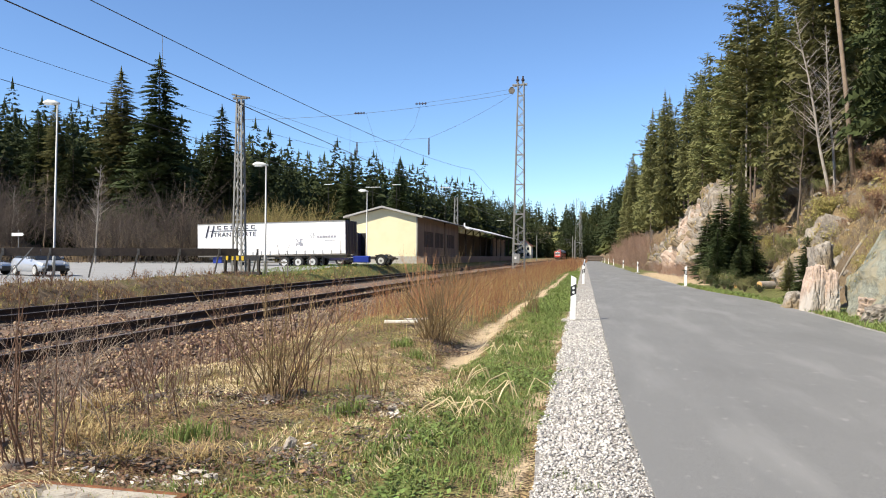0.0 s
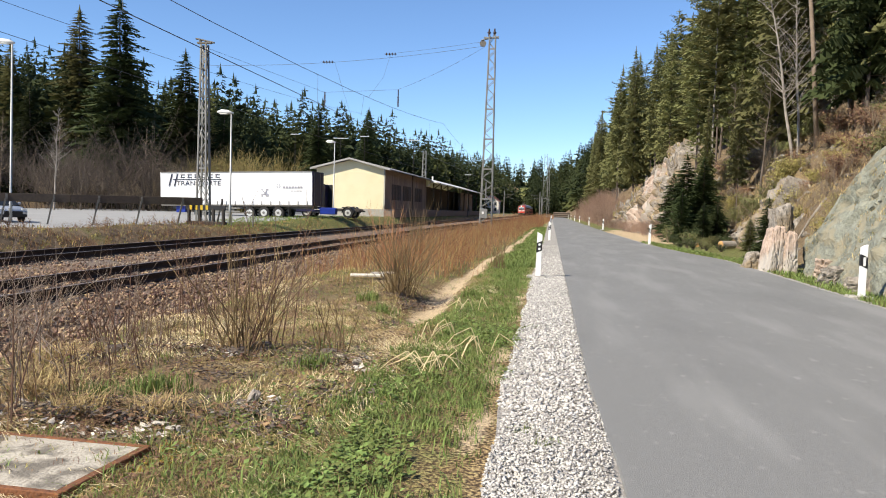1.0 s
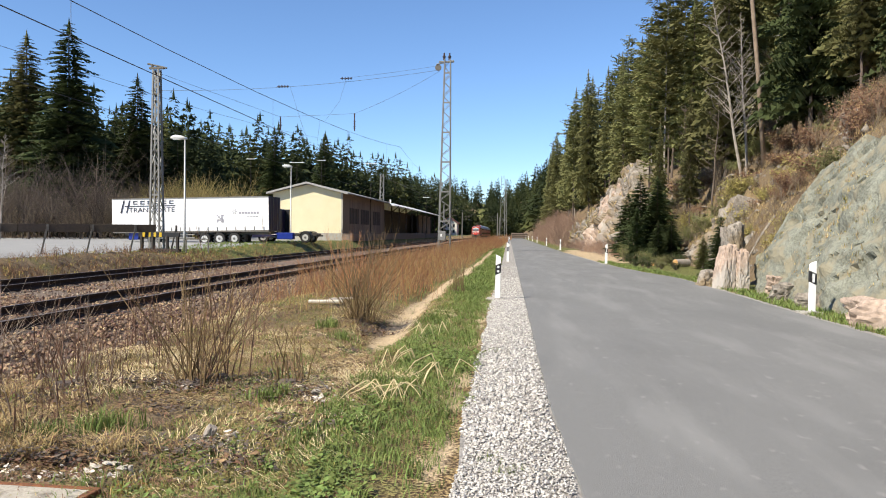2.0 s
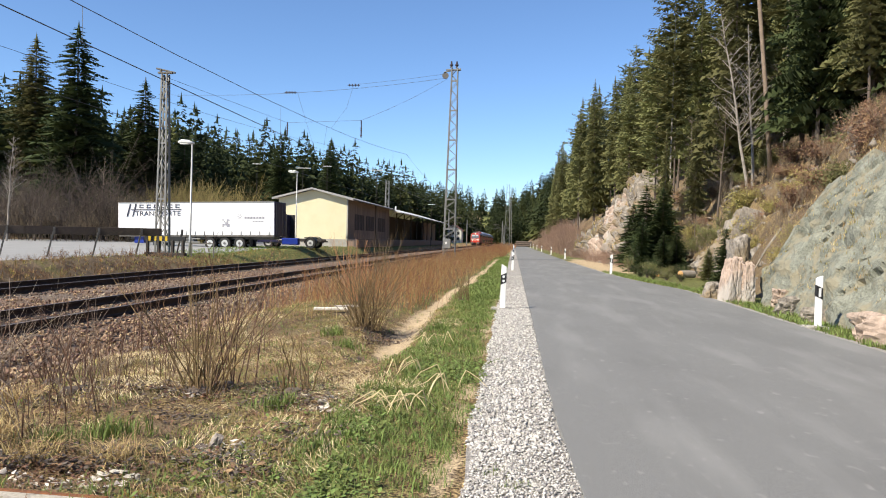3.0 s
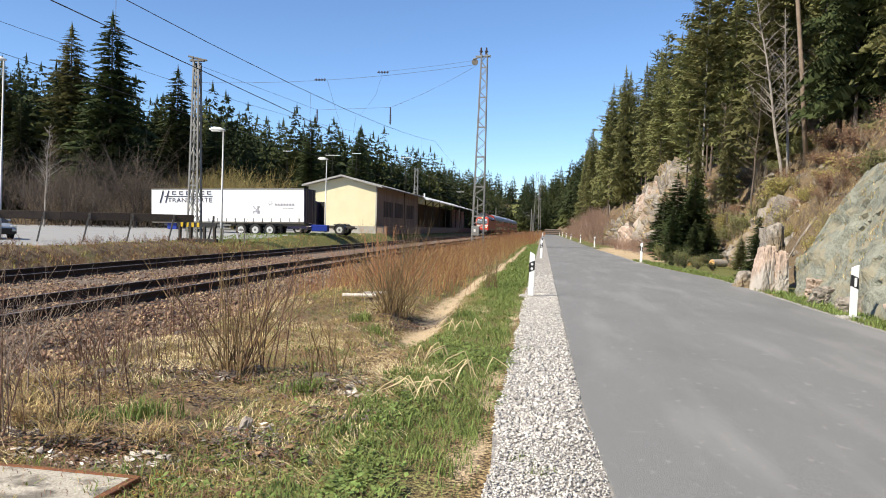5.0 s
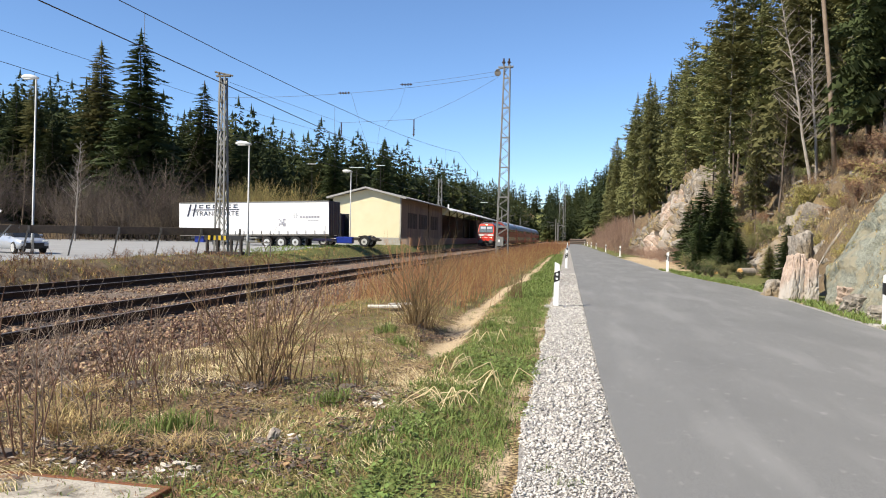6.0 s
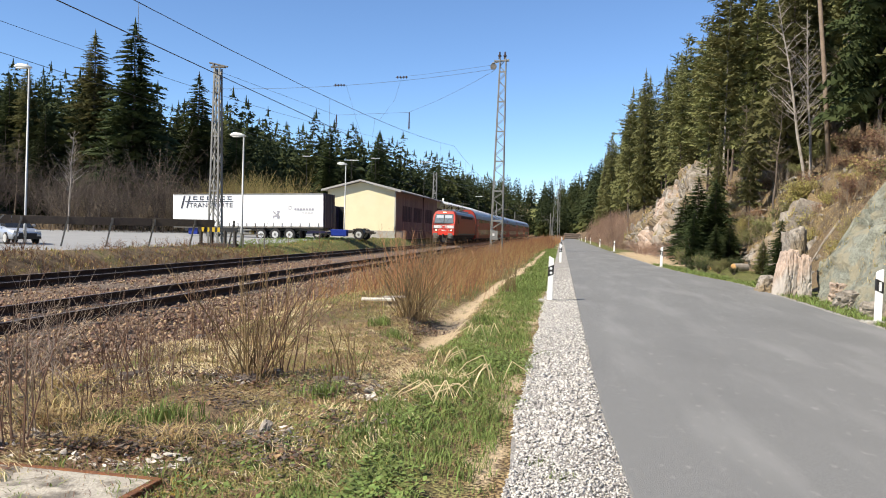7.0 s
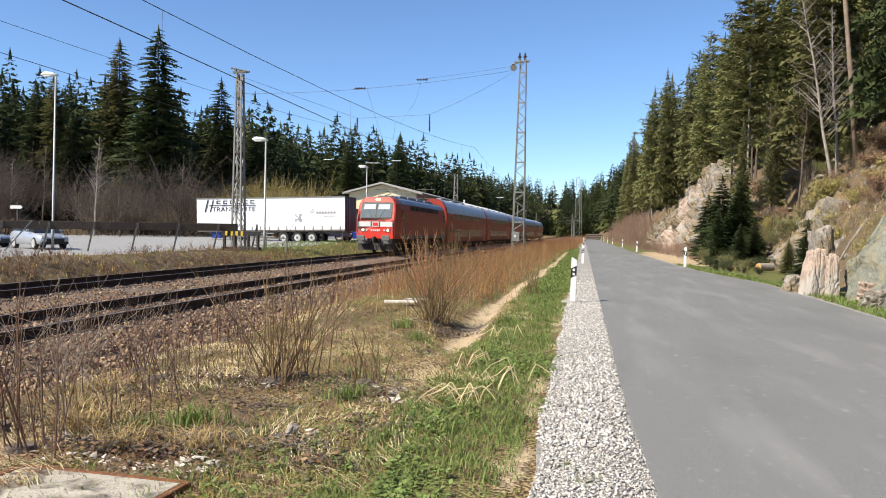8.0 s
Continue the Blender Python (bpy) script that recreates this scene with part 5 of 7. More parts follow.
# the big lichen-grown slab beside the near post, and the wall before it
rock_face("rock_slab", 12.3, 21.9, lambda y: 6.45 + 0.02 * (y - 16), [(0, 4.6), (0.3, 4.5), (0.6, 4.3), (0.85, 3.9), (0.95, 3.2), (1, 1.6)], 0.66, 1, ROCK_GREEN,
          "large grey-green lichen-covered rock slab rising from the road edge", 0.28, 130, 60)
rock_face("rock_wall", 5.0, 13.4, lambda y: 6.55, [(0, 3.0), (0.5, 3.6), (0.85, 3.2), (1, 1.6)], 0.5, 2, ROCK_PINK, "reddish broken rock wall beside the road", 0.4, 80, 34)
for i, (x, y, z, sx, sy, sz, mt) in enumerate(((6.75, 14.3, 0.1, 0.35, 0.8, 0.25, ROCK_PINK), (6.6, 13.0, 0.1, 0.4, 0.8, 0.35, ROCK_PINK), (6.6, 16.9, 0.05, 0.2, 0.35, 0.2, ROCK), (6.8, 18.6, 0.1, 0.25, 0.5, 0.25, ROCK), (7.05, 20.4, 0.15, 0.25, 0.5, 0.3, ROCK_PINK),
        (6.65, 11.8, 0.1, 0.4, 0.7, 0.4, ROCK))):
    rock("boulder", pose(x, y, z, 0, 0, i * 40), (sx, sy, sz), 10 + i, mt, "broken rock at the foot of the slab", 4, 0.3)
# the upright split rock
rock("split_rock", pose(6.2, 22.0, 0.5, 0, 8, 12), (0.21, 0.34, 0.80), 21, ROCK_PINK, "upright pinkish granite column split by a crack", 5, 0.14)
rock("split_rock", pose(6.55, 21.8, 0.42, 0, -2, 12), (0.16, 0.3, 0.70), 22, ROCK_PINK, "pink granite block beside the split column", 5, 0.16)
rock("split_rock", pose(5.98, 23.0, 0.08, 0, 24, 0), (0.3, 0.34, 0.36), 24, ROCK, "low granite wedge at the road edge", 5, 0.2)
rock("split_rock", pose(6.8, 23.4, 1.25, 0, -6, 10), (0.26, 0.4, 0.6), 23, ROCK, "grey rock standing above the split column", 5, 0.22)
# ledges in the slope
rock_face("slope_ledge", 34.3, 38.8, lambda y: 8.9, [(0, 0.9), (0.2, 2.0), (0.35, 3.3), (0.6, 3.5), (0.8, 2.4), (1, 0.8)], 0.5, 5, ROCK, "pale grey rock ledge in the wooded slope", 0.6, 60, 32)
rock("slope_rock", pose(11.2, 24.8, terrain(11.2, 24.8) - 0.1, 0, -20, 0), (0.6, 0.9, 0.6), 32, ROCK, "grey rock showing through dry grass", 5, 0.25)
rock("slope_rock", pose(13.0, 28.0, terrain(13.0, 28) - 0.1, 0, -20, 30), (0.7, 1.0, 0.6), 33, ROCK, "grey rock showing through leaf litter", 5, 0.25)
rock("slope_rock", pose(9.9, 19.4, terrain(9.9, 19.4), 0, -20, 30), (0.5, 0.6, 0.6), 34, ROCK, "pale boulder on the slope edge", 5, 0.25)
# the bright outcrop further on
rock_face("outcrop", 52, 104, lambda y: 7.5 - 0.012 * (y - 52), [(0, 1.8), (0.08, 3.8), (0.15, 6.4), (0.21, 7.9), (0.27, 6.3), (0.36, 5.6), (0.5, 3.9), (0.7, 2.6), (1, 1.0)], 0.42, 3, ROCK, "jagged sunlit granite outcrop above the road", 1.15, 170, 56)
rock_face("outcrop", 62, 73, lambda y: 6.95, [(0, 2.0), (0.3, 5.8), (0.6, 5.0), (1, 1.6)], 0.42, 4, ROCK_PINK, "pink freshly broken face of the outcrop", 0.8, 70, 40)


# ---- trees ----
def conifer(h, r, seed, levels, per, leaflets, base=0.12, ragged=0.25, droop=0.35, pine=False, hang=(0.1, 0.6), wide=1.0):
    """Trunk and needle sprays: returns the trunk's mesh data and the crown's arrays."""
    rs = np.random.RandomState(seed)
    V, F = [], []
    k = 0
    for i in range(levels):
        t = base + (1 - base) * (i / levels) ** 0.8
        if t > 0.985:
            break
        z = h * t
        if pine:
            rad = r * (0.45 + 0.75 * math.sin(math.pi * min(1, (t - base) / (1 - base) * 0.85 + 0.12))) * rs.uniform(0.6, 1.1)
        else:
            rad = r * (1 - (t - base) / (1 - base)) ** 0.74 * rs.uniform(1 - ragged, 1.08) + 0.005 * h
        n = max(4, int(per * (0.55 + 0.45 * (1 - t))))
        a0 = rs.uniform(0, 6.28)
        for j in range(n):
            a = a0 + 6.283 * j / n + rs.uniform(-0.3, 0.3)
            L = rad * rs.uniform(0.65, 1.12)
            ca, sa = math.cos(a), math.sin(a)
            rise = rs.uniform(0.05, 0.3) if pine else rs.uniform(-0.05, 0.18)
            dr = droop * rs.uniform(0.6, 1.3)
            zz = z + rs.uniform(-0.4, 0.4) * h / levels

            def spine(u):
                return np.array([ca * L * u, sa * L * u, zz + L * (rise * u - dr * u * u + 0.12 * u ** 4)])

            side = np.array([-sa, ca, 0.0])
            for q in range(leaflets):
                u = 0.15 + 0.85 * (q + rs.uniform(0, 0.6)) / leaflets
                p = spine(u)
                w = L * wide * (0.44 * (1 - 0.7 * u) + 0.07) * rs.uniform(0.7, 1.25)
                fw = np.array([ca, sa, -0.3 * u]) * w * 0.75
                for sg in (-1, 1):
                    tip = p + side * sg * w + fw + np.array([0, 0, -w * rs.uniform(*hang)])
                    back = p - fw * 0.35 + side * sg * w * 0.25 + np.array([0, 0, -w * rs.uniform(*hang) * 0.9])
                    V += [p + fw * 0.5, tip, back]
                    F.append((k, k + 1, k + 2))
                    k += 3
            e = spine(1.0)
            V += [e + np.array([ca, sa, -0.2]) * 0.12 * L, e + side * 0.07 * L - np.array([ca, sa, 0]) * 0.2 * L, e - side * 0.07 * L - np.array([ca, sa, 0]) * 0.2 * L]
            F.append((k, k + 1, k + 2))
            k += 3
    for j in range(5):
        a = 6.283 * j / 5
        g = 0.007 * h
        V += [np.array([0, 0, h * 1.01]), np.array([g * math.cos(a), g * math.sin(a), h * 0.93]), np.array([g * math.cos(a + 1.3), g * math.sin(a + 1.3), h * 0.92])]
        F.append((k, k + 1, k + 2))
        k += 3
    return np.array(V), np.array(F)


def raw_mesh(name, V, F, material):
    ob = soup(name, V, F, material, kind="")
    me = ob.data
    bpy.data.objects.remove(ob)
    return me


def trunk_mesh(h, r, seed, material=None, lean=0.0, n=9):
    rs = np.random.RandomState(seed)
    pts, rad = [], []
    for i in range(7):
        t = i / 6
        pts.append((rs.uniform(-0.05, 0.05) + lean * t * t * h, rs.uniform(-0.05, 0.05), h * t - 0.3 * (1 - t)))
        rad.append(r * (1.25 - 0.25 * min(1, t * 8)) * (1 - 0.88 * t))
    b = B().tube(pts, rad, n)
    for i in range(26):
        z = h * rs.uniform(0.12, 0.8)
        a = rs.uniform(0, 6.28)
        l = rs.uniform(0.3, 1.2)
        x0 = lean * (z / h) ** 2 * h
        b.tube([(x0, 0, z), (x0 + math.cos(a) * l, math.sin(a) * l, z - 0.15 * l)], [0.025, 0.006], 3, False)
    return mesh_of("trunk", b, material or BARK)


SPRUCES = []
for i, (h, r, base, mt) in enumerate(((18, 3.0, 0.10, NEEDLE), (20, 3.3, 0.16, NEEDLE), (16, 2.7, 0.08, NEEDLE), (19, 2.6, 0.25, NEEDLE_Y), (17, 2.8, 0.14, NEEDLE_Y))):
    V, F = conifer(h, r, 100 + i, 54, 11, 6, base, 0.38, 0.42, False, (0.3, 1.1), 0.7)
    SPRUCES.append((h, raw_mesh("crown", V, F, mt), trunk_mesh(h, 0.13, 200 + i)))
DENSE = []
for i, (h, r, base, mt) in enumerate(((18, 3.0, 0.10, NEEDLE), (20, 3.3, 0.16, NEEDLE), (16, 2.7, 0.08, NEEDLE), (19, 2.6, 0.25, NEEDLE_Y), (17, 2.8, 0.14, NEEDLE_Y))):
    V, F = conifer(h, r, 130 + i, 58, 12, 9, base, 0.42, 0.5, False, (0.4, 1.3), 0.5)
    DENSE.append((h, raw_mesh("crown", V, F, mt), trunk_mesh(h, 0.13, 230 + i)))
PINES = []
for i, (h, r, mt) in enumerate(((19, 2.1, NEEDLE_Y), (17, 1.9, NEEDLE), (21, 2.2, NEEDLE_Y))):
    V, F = conifer(h, r, 300 + i, 26, 10, 9, 0.38, 0.45, 0.15, True, (-0.2, 0.7), 0.55)
    PINES.append((h, raw_mesh("crown", V, F, mt), trunk_mesh(h, 0.10, 320 + i, BARK_PALE if i else BARK)))


def tree(kind, x, y, h, label, group, lean=0.0, slim=1.0):
    if kind in SPRUCES and (y < 44 or x < -40):
        kind = DENSE[SPRUCES.index(kind)]
    h0, crown, trunk = kind
    s = h / h0
    t = thing("conifer", pose(x, y, terrain(x, y) - 0.1, 0, lean, random.uniform(0, 360)) @ Matrix.Diagonal((s * slim, s * slim, s, 1)), label, "tree", group)
    for nm, me in (("trunk", trunk), ("crown", crown)):
        o = new(nm, me)
        o.parent = t
    return t


LEFT_GROUP, RIGHT_GROUP = "conifers beyond the yard", "conifers on the rocky slope"
SPRUCE_LABEL = "tall dark green spruce with drooping ragged branches"
# big spruces beyond the yard
for x, y, h, k in ((-55.3, 90, 27.6, 1), (-64.3, 95, 27.2, 3), (-52, 101, 23, 2), (-60, 98, 22, 0), (-66.5, 97, 23, 1), (-72.3, 92, 20.5, 3), (-47.5, 104, 16.5, 0), (-75, 92, 18.5, 0), (-83, 90, 18, 2), (-68, 90, 15.5, 2), (-90, 86, 18, 1), (-41.0, 128, 19.5, 1), (-35.6, 142, 20, 0)):
    tree(SPRUCES[k], x, y, h, SPRUCE_LABEL, LEFT_GROUP, 0, 1.75 if h > 22 else 1.5)
for x, y, h, k in ((-52.5, 110, 19.5, 0), (-57, 104, 17, 1)):
    tree(PINES[k], x, y, h, "slender pine with a bare trunk and thin crown", LEFT_GROUP)

# the wood on the rocky slope: a fringe by the edge and denser rows behind
random.seed(11)
for x, y, h, k in ((7.2, 43, 3.2, 2), (7.7, 44.8, 5.2, 0), (8.0, 41.0, 2.4, 2), (7.3, 46.8, 4.2, 1), (7.8, 28.4, 2.4, 2), (8.5, 33.6, 1.6, 4), (8.5, 44.0, 5.0, 1), (8.9, 42.0, 2.6, 2)):
    tree(SPRUCES[k], x, y, h, "young spruce with branches down to the ground", RIGHT_GROUP, 0, 2.1)
for x, y, h, k in ((9.4, 48.0, 8.5, 4), (10.9, 46.5, 9.0, 3)):
    tree(SPRUCES[k], x, y, h, SPRUCE_LABEL, RIGHT_GROUP, 0, 0.7)
for x, y, h, k in ((10.0, 49.5, 17.5, 2), (9.3, 51, 13.5, 0), (10.6, 58, 16.5, 0), (11.3, 61, 15, 2), (12.2, 54, 18, 2), (13.6, 66, 16.5, 0), (11.0, 74, 15, 0), (13.2, 47, 17, 2), (14.5, 52, 18, 0), (15.5, 45, 18, 2)):
    tree(PINES[k], x, y, h, "tall pine with a bare reddish trunk", RIGHT_GROUP)
n = 0
y = 17.0
while y < 190:
    for row in range(4 if y < 60 else 3):
        x = foot(y) + 7.0 + row * 4.2 + random.uniform(-1.6, 1.6)
        if y < 34 and row == 0:
            x += 1.5
        if y > 60:
            x -= 1.5 + 2.8 * smooth01((y - 70) / 50)
        # Front two rows take only the sunlit needle colour; dark crowns come behind
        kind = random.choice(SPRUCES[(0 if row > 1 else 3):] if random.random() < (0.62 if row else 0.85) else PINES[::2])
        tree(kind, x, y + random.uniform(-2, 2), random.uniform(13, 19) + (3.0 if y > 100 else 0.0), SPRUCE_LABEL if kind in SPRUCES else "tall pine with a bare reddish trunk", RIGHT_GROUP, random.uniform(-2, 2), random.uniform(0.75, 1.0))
    y += 3.9 if y < 90 else 6.5


random.seed(12)
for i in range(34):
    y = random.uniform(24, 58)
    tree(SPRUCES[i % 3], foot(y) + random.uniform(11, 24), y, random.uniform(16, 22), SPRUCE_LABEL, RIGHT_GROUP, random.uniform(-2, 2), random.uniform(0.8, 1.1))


for x, y, h, k in ((14.2, 37, 16, 1), (15.2, 40, 17, 0), (16.3, 38.5, 15, 2), (15.8, 35, 15, 4), (17.5, 36, 17, 1), (14.9, 33.5, 11, 3), (16.2, 31, 14, 0), (12.6, 45, 15, 4), (11.6, 49, 14, 3)):
    tree(SPRUCES[k], x, y, h, SPRUCE_LABEL, RIGHT_GROUP, 0, 0.95)


def far_wood(name, spots, label, seed, material):
    """Many small conifers in one mesh."""
    rs = np.random.RandomState(seed)
    kinds = [conifer(1.0, 0.15 + 0.012 * i, 500 + i, 21, 7, 2, 0.06, 0.35, 0.45, False, (0.7, 1.7), 0.95) for i in range(7)]
    VV, FF, k = [], [], 0
    for x, y, h in spots:
        V, F = kinds[rs.randint(7)]
        a = rs.uniform(0, 6.28)
        c, s = math.cos(a), math.sin(a)
        w = rs.uniform(1.25, 2.0)
        P = V * h
        Q = np.stack([(P[:, 0] * c - P[:, 1] * s) * w + x, (P[:, 0] * s + P[:, 1] * c) * w + y, P[:, 2] + terrain(x, y) - 0.2], 1)
        VV.append(Q)
        FF.append(F + k)
        k += len(Q)
    return soup(name, np.concatenate(VV), np.concatenate(FF), material, label, "forest")


rs = np.random.RandomState(5)
spots = []
for _ in range(760):
    y = rs.uniform(95, 460)
    edge = np.interp(y, [95, 130, 180, 250, 330, 460], [62, 50, 42, 36, 33, 30])
    x = -edge - rs.uniform(0, 1) ** 1.3 * 90
    spots.append((x, y, rs.uniform(16, 26) + np.interp(y, [140, 200, 400], [-1, 2, 4])))
for _ in range(190):
    spots.append((-rs.uniform(52, 115), rs.uniform(92, 135), rs.uniform(15, 20)))
for _ in range(90):
    y = rs.uniform(105, 190)
    spots.append((-0.40 * y - rs.uniform(0, 30), y, rs.uniform(14, 19)))
for _ in range(110):
    spots.append((-rs.uniform(78, 190), rs.uniform(60, 110), rs.uniform(15, 20)))
far_wood("spruce_forest", spots, "dark spruce forest covering the far hillside", 6, NEEDLE_FAR)
spots = []
for _ in range(260):
    y = 430 + 230 * rs.rand() ** 1.4
    spots.append((rs.uniform(-110, 60), y, rs.uniform(18, 24)))
for _ in range(240):
    y = rs.uniform(180, 470)
    spots.append((9 + rs.uniform(0, 75), y, rs.uniform(13, 18)))
far_wood("valley_forest", spots, "dense forest closing the end of the valley", 7, NEEDLE_FAR)


# ---- bare trees and brush ----
def twig_soup(spots, rs, stems, h0, h1, spread, r0, forks, fine=0.4):
    """Bare brush: forked thin three-sided stems."""
    V, F = [], []

    def stem(p, d, L, r):
        k = len(V)
        a = np.cross(d, [0.3, 0.5, 0.8])
        a /= np.linalg.norm(a) + 1e-9
        b = np.cross(d, a)
        e = p + d * L
        for c, rr in ((p, r), (e, r * 0.45)):
            for t in (0, 2.09, 4.19):
                V.append(c + (a * math.cos(t) + b * math.sin(t)) * rr)
        for i in range(3):
            j = (i + 1) % 3
            F.append((k + i, k + j, k + 3 + j, k + 3 + i))
        return e

    for x, y, s in spots:
        z = terrain(x, y)
        for _ in range(stems):
            p = np.array([x + rs.normal(0, spread * 0.3) * s, y + rs.normal(0, spread * 0.3) * s, z - 0.05])
            d = np.array([rs.normal(0, 0.22), rs.normal(0, 0.22), 1.0])
            d /= np.linalg.norm(d)
            H = rs.uniform(h0, h1) * s
            e = stem(p, d, H * 0.5, r0 * s)
            for _f in range(forks):
                q = p + d * H * rs.uniform(0.2, 0.5)
                d2 = d + rs.normal(0, fine, 3)
                d2[2] = abs(d2[2]) + 0.2
                d2 /= np.linalg.norm(d2)
                e2 = stem(q, d2, H * rs.uniform(0.25, 0.6), r0 * 0.55 * s)
                d3 = d2 + rs.normal(0, fine, 3)
                d3 /= np.linalg.norm(d3)
                stem(q + (e2 - q) * rs.uniform(0.4, 0.9), d3, H * rs.uniform(0.1, 0.28), r0 * 0.3 * s)
    return np.array(V), np.array(F)


rs = np.random.RandomState(21)
spots = [(-rs.uniform(44, 100), rs.uniform(68, 100), rs.uniform(0.7, 1.25)) for _ in range(120)] + [(-rs.uniform(58, 92), rs.uniform(48, 70), rs.uniform(0.6, 1.0)) for _ in range(60)]
V, F = twig_soup(spots, rs, 7, 6.0, 11.0, 4.0, 0.036, 11, 0.6)
soup("bare_thicket", V, F, TWIG_DK, "leafless grey-brown thicket behind the yard", "thicket")
spots = [(-rs.uniform(36, 60), rs.uniform(78, 95), rs.uniform(0.6, 1.0)) for _ in range(45)]
V, F = twig_soup(spots, rs, 8, 4.5, 8.0, 3.0, 0.03, 16, 0.6)
soup("bare_thicket", V, F, TWIG, "pale leafless bushes at the forest edge", "thicket")
spots = [(-rs.uniform(34, 44), rs.uniform(84, 92), rs.uniform(0.8, 1.1)) for _ in range(22)]
V, F = twig_soup(spots, rs, 10, 5.0, 8.8, 2.4, 0.045, 13, 0.6)
soup("budding_bushes", V, F, TWIG_OCHRE, "ochre budding bushes behind the trailer", "bushes")
spots = [(rs.uniform(6.2, 9.5), rs.uniform(84, 190), rs.uniform(0.6, 1.1)) for _ in range(150)]
V, F = twig_soup(spots, rs, 9, 2.0, 4.6, 1.6, 0.025, 7)
soup("reddish_brush", V, F, HEDGE_RED, "reddish leafless brush along the foot of the slope", "brush")
spots = [(rs.uniform(6.4, 7.6), y, rs.uniform(0.4, 0.8)) for y in rs.uniform(50, 84, 80)]
V, F = twig_soup(spots, rs, 7, 0.8, 2.4, 1.2, 0.016, 7)
soup("reddish_brush", V, F, HEDGE_RED, "low withered brush at the foot of the outcrop", "brush")
spots = [(foot(y) + rs.uniform(0.4, 9), y, rs.uniform(0.5, 1.0)) for y in rs.uniform(19, 60, 330)]
V, F = twig_soup(spots, rs, 6, 0.6, 1.9, 0.9, 0.012, 6)
soup("slope_brush", V, F, TWIG, "thin dry brush among the rocks", "brush")
spots = [(-rs.uniform(17.0, 19.2), y, rs.uniform(0.6, 1.2)) for y in rs.uniform(14, 46, 150)]
V, F = twig_soup(spots, rs, 6, 0.25, 0.7, 0.6, 0.01, 5, 0.8)
soup("bank_brush", V, F, LEAF_DEAD, "tangled dark brush on the bank beyond the tracks", "brush")


def bare_tree(x, y, h, seed, material, label, lean=0.05):
    rs = np.random.RandomState(seed)
    t = thing("bare_tree", pose(x, y, terrain(x, y) - 0.1), label, "tree", "leafless trees")
    b = B()
    pts = [(lean * h * (i / 6) ** 1.2 + rs.uniform(-0.06, 0.06), rs.uniform(-0.06, 0.06), h * i / 6) for i in range(7)]
    b.tube(pts, [0.085 * (1 - 0.85 * i / 6) * h / 9 for i in range(7)], 7)
    part("trunk", b, material, t)
    c = B()
    for _ in range(46):
        u = rs.uniform(0.3, 0.98)
        i = min(5, int(u * 6))
        p = Vector(pts[i]).lerp(Vector(pts[i + 1]), u * 6 - i)
        a = rs.uniform(0, 6.28)
        L = h * 0.22 * (1.1 - u) * rs.uniform(0.25, 1.4)
        q1 = p + Vector((math.cos(a) * L * 0.55, math.sin(a) * L * 0.55, L * rs.uniform(0.1, 0.7)))
        q2 = q1 + Vector((math.cos(a + 0.5) * L * 0.5, math.sin(a + 0.5) * L * 0.5, L * 0.45))
        c.tube([p, q1, q2], [0.018 * h / 9, 0.012 * h / 9, 0.004], 4, False)
        for _k in range(8):
            w = rs.uniform(0.2, 1)
            s0 = p.lerp(q1, w) if rs.rand() < 0.5 else q1.lerp(q2, w)
            c.tube([s0, s0 + Vector((rs.normal(0, 0.3), rs.normal(0, 0.3), rs.uniform(0, 0.5))) * L * 0.6], [0.008 * h / 9, 0.003], 3, False)
    tagged(part("branch_work", c, material, t), "", "", "", "stuff")


for i, (x, y, h) in enumerate(((-47.3, 66, 10.0), (-62, 72, 8.5), (-48, 83, 10.0), (-71, 74, 9.0), (-42, 86, 8.5), (-57, 80, 10.5), (-66, 82, 11))):
    bare_tree(x, y, h, 600 + i, BARK_PALE if i < 2 else TWIG, "slender leafless tree with pale bark at the wood edge")
for i, (x, y, h, l) in enumerate(((12.2, 40.5, 10.5, -0.16), (12.7, 41.5, 9.5, -0.05), (11.3, 43, 7.5, 0.05), (10.9, 47, 8.0, -0.03), (14.6, 40, 8.5, -0.06))):
    bare_tree(x, y, h, 640 + i, BARK_PALE if i < 2 else TWIG_DK, "leaning leafless tree with pale bark on the slope", l)

pole = thing("timber_pole", pose(13.45, 41.0, terrain(13.45, 41.0) - 0.3, 0, -5.0, 0), "bare leaning timber pole standing on the slope", "pole")
part("shaft", B().tube([(0, 0, 0), (0.04, 0, 5), (0, 0, 10), (0.05, 0, 17), (0.0, 0, 22)], [0.125, 0.115, 0.105, 0.09, 0.07], 10), POLE_WOOD, pole, smooth=True)
for i in range(4):
    part("knot", B().tube([(0.13, 0, 3 + i * 2.3), (0.3, 0.02, 3.1 + i * 2.3)], [0.03, 0.01], 5), POLE_WOOD, pole)


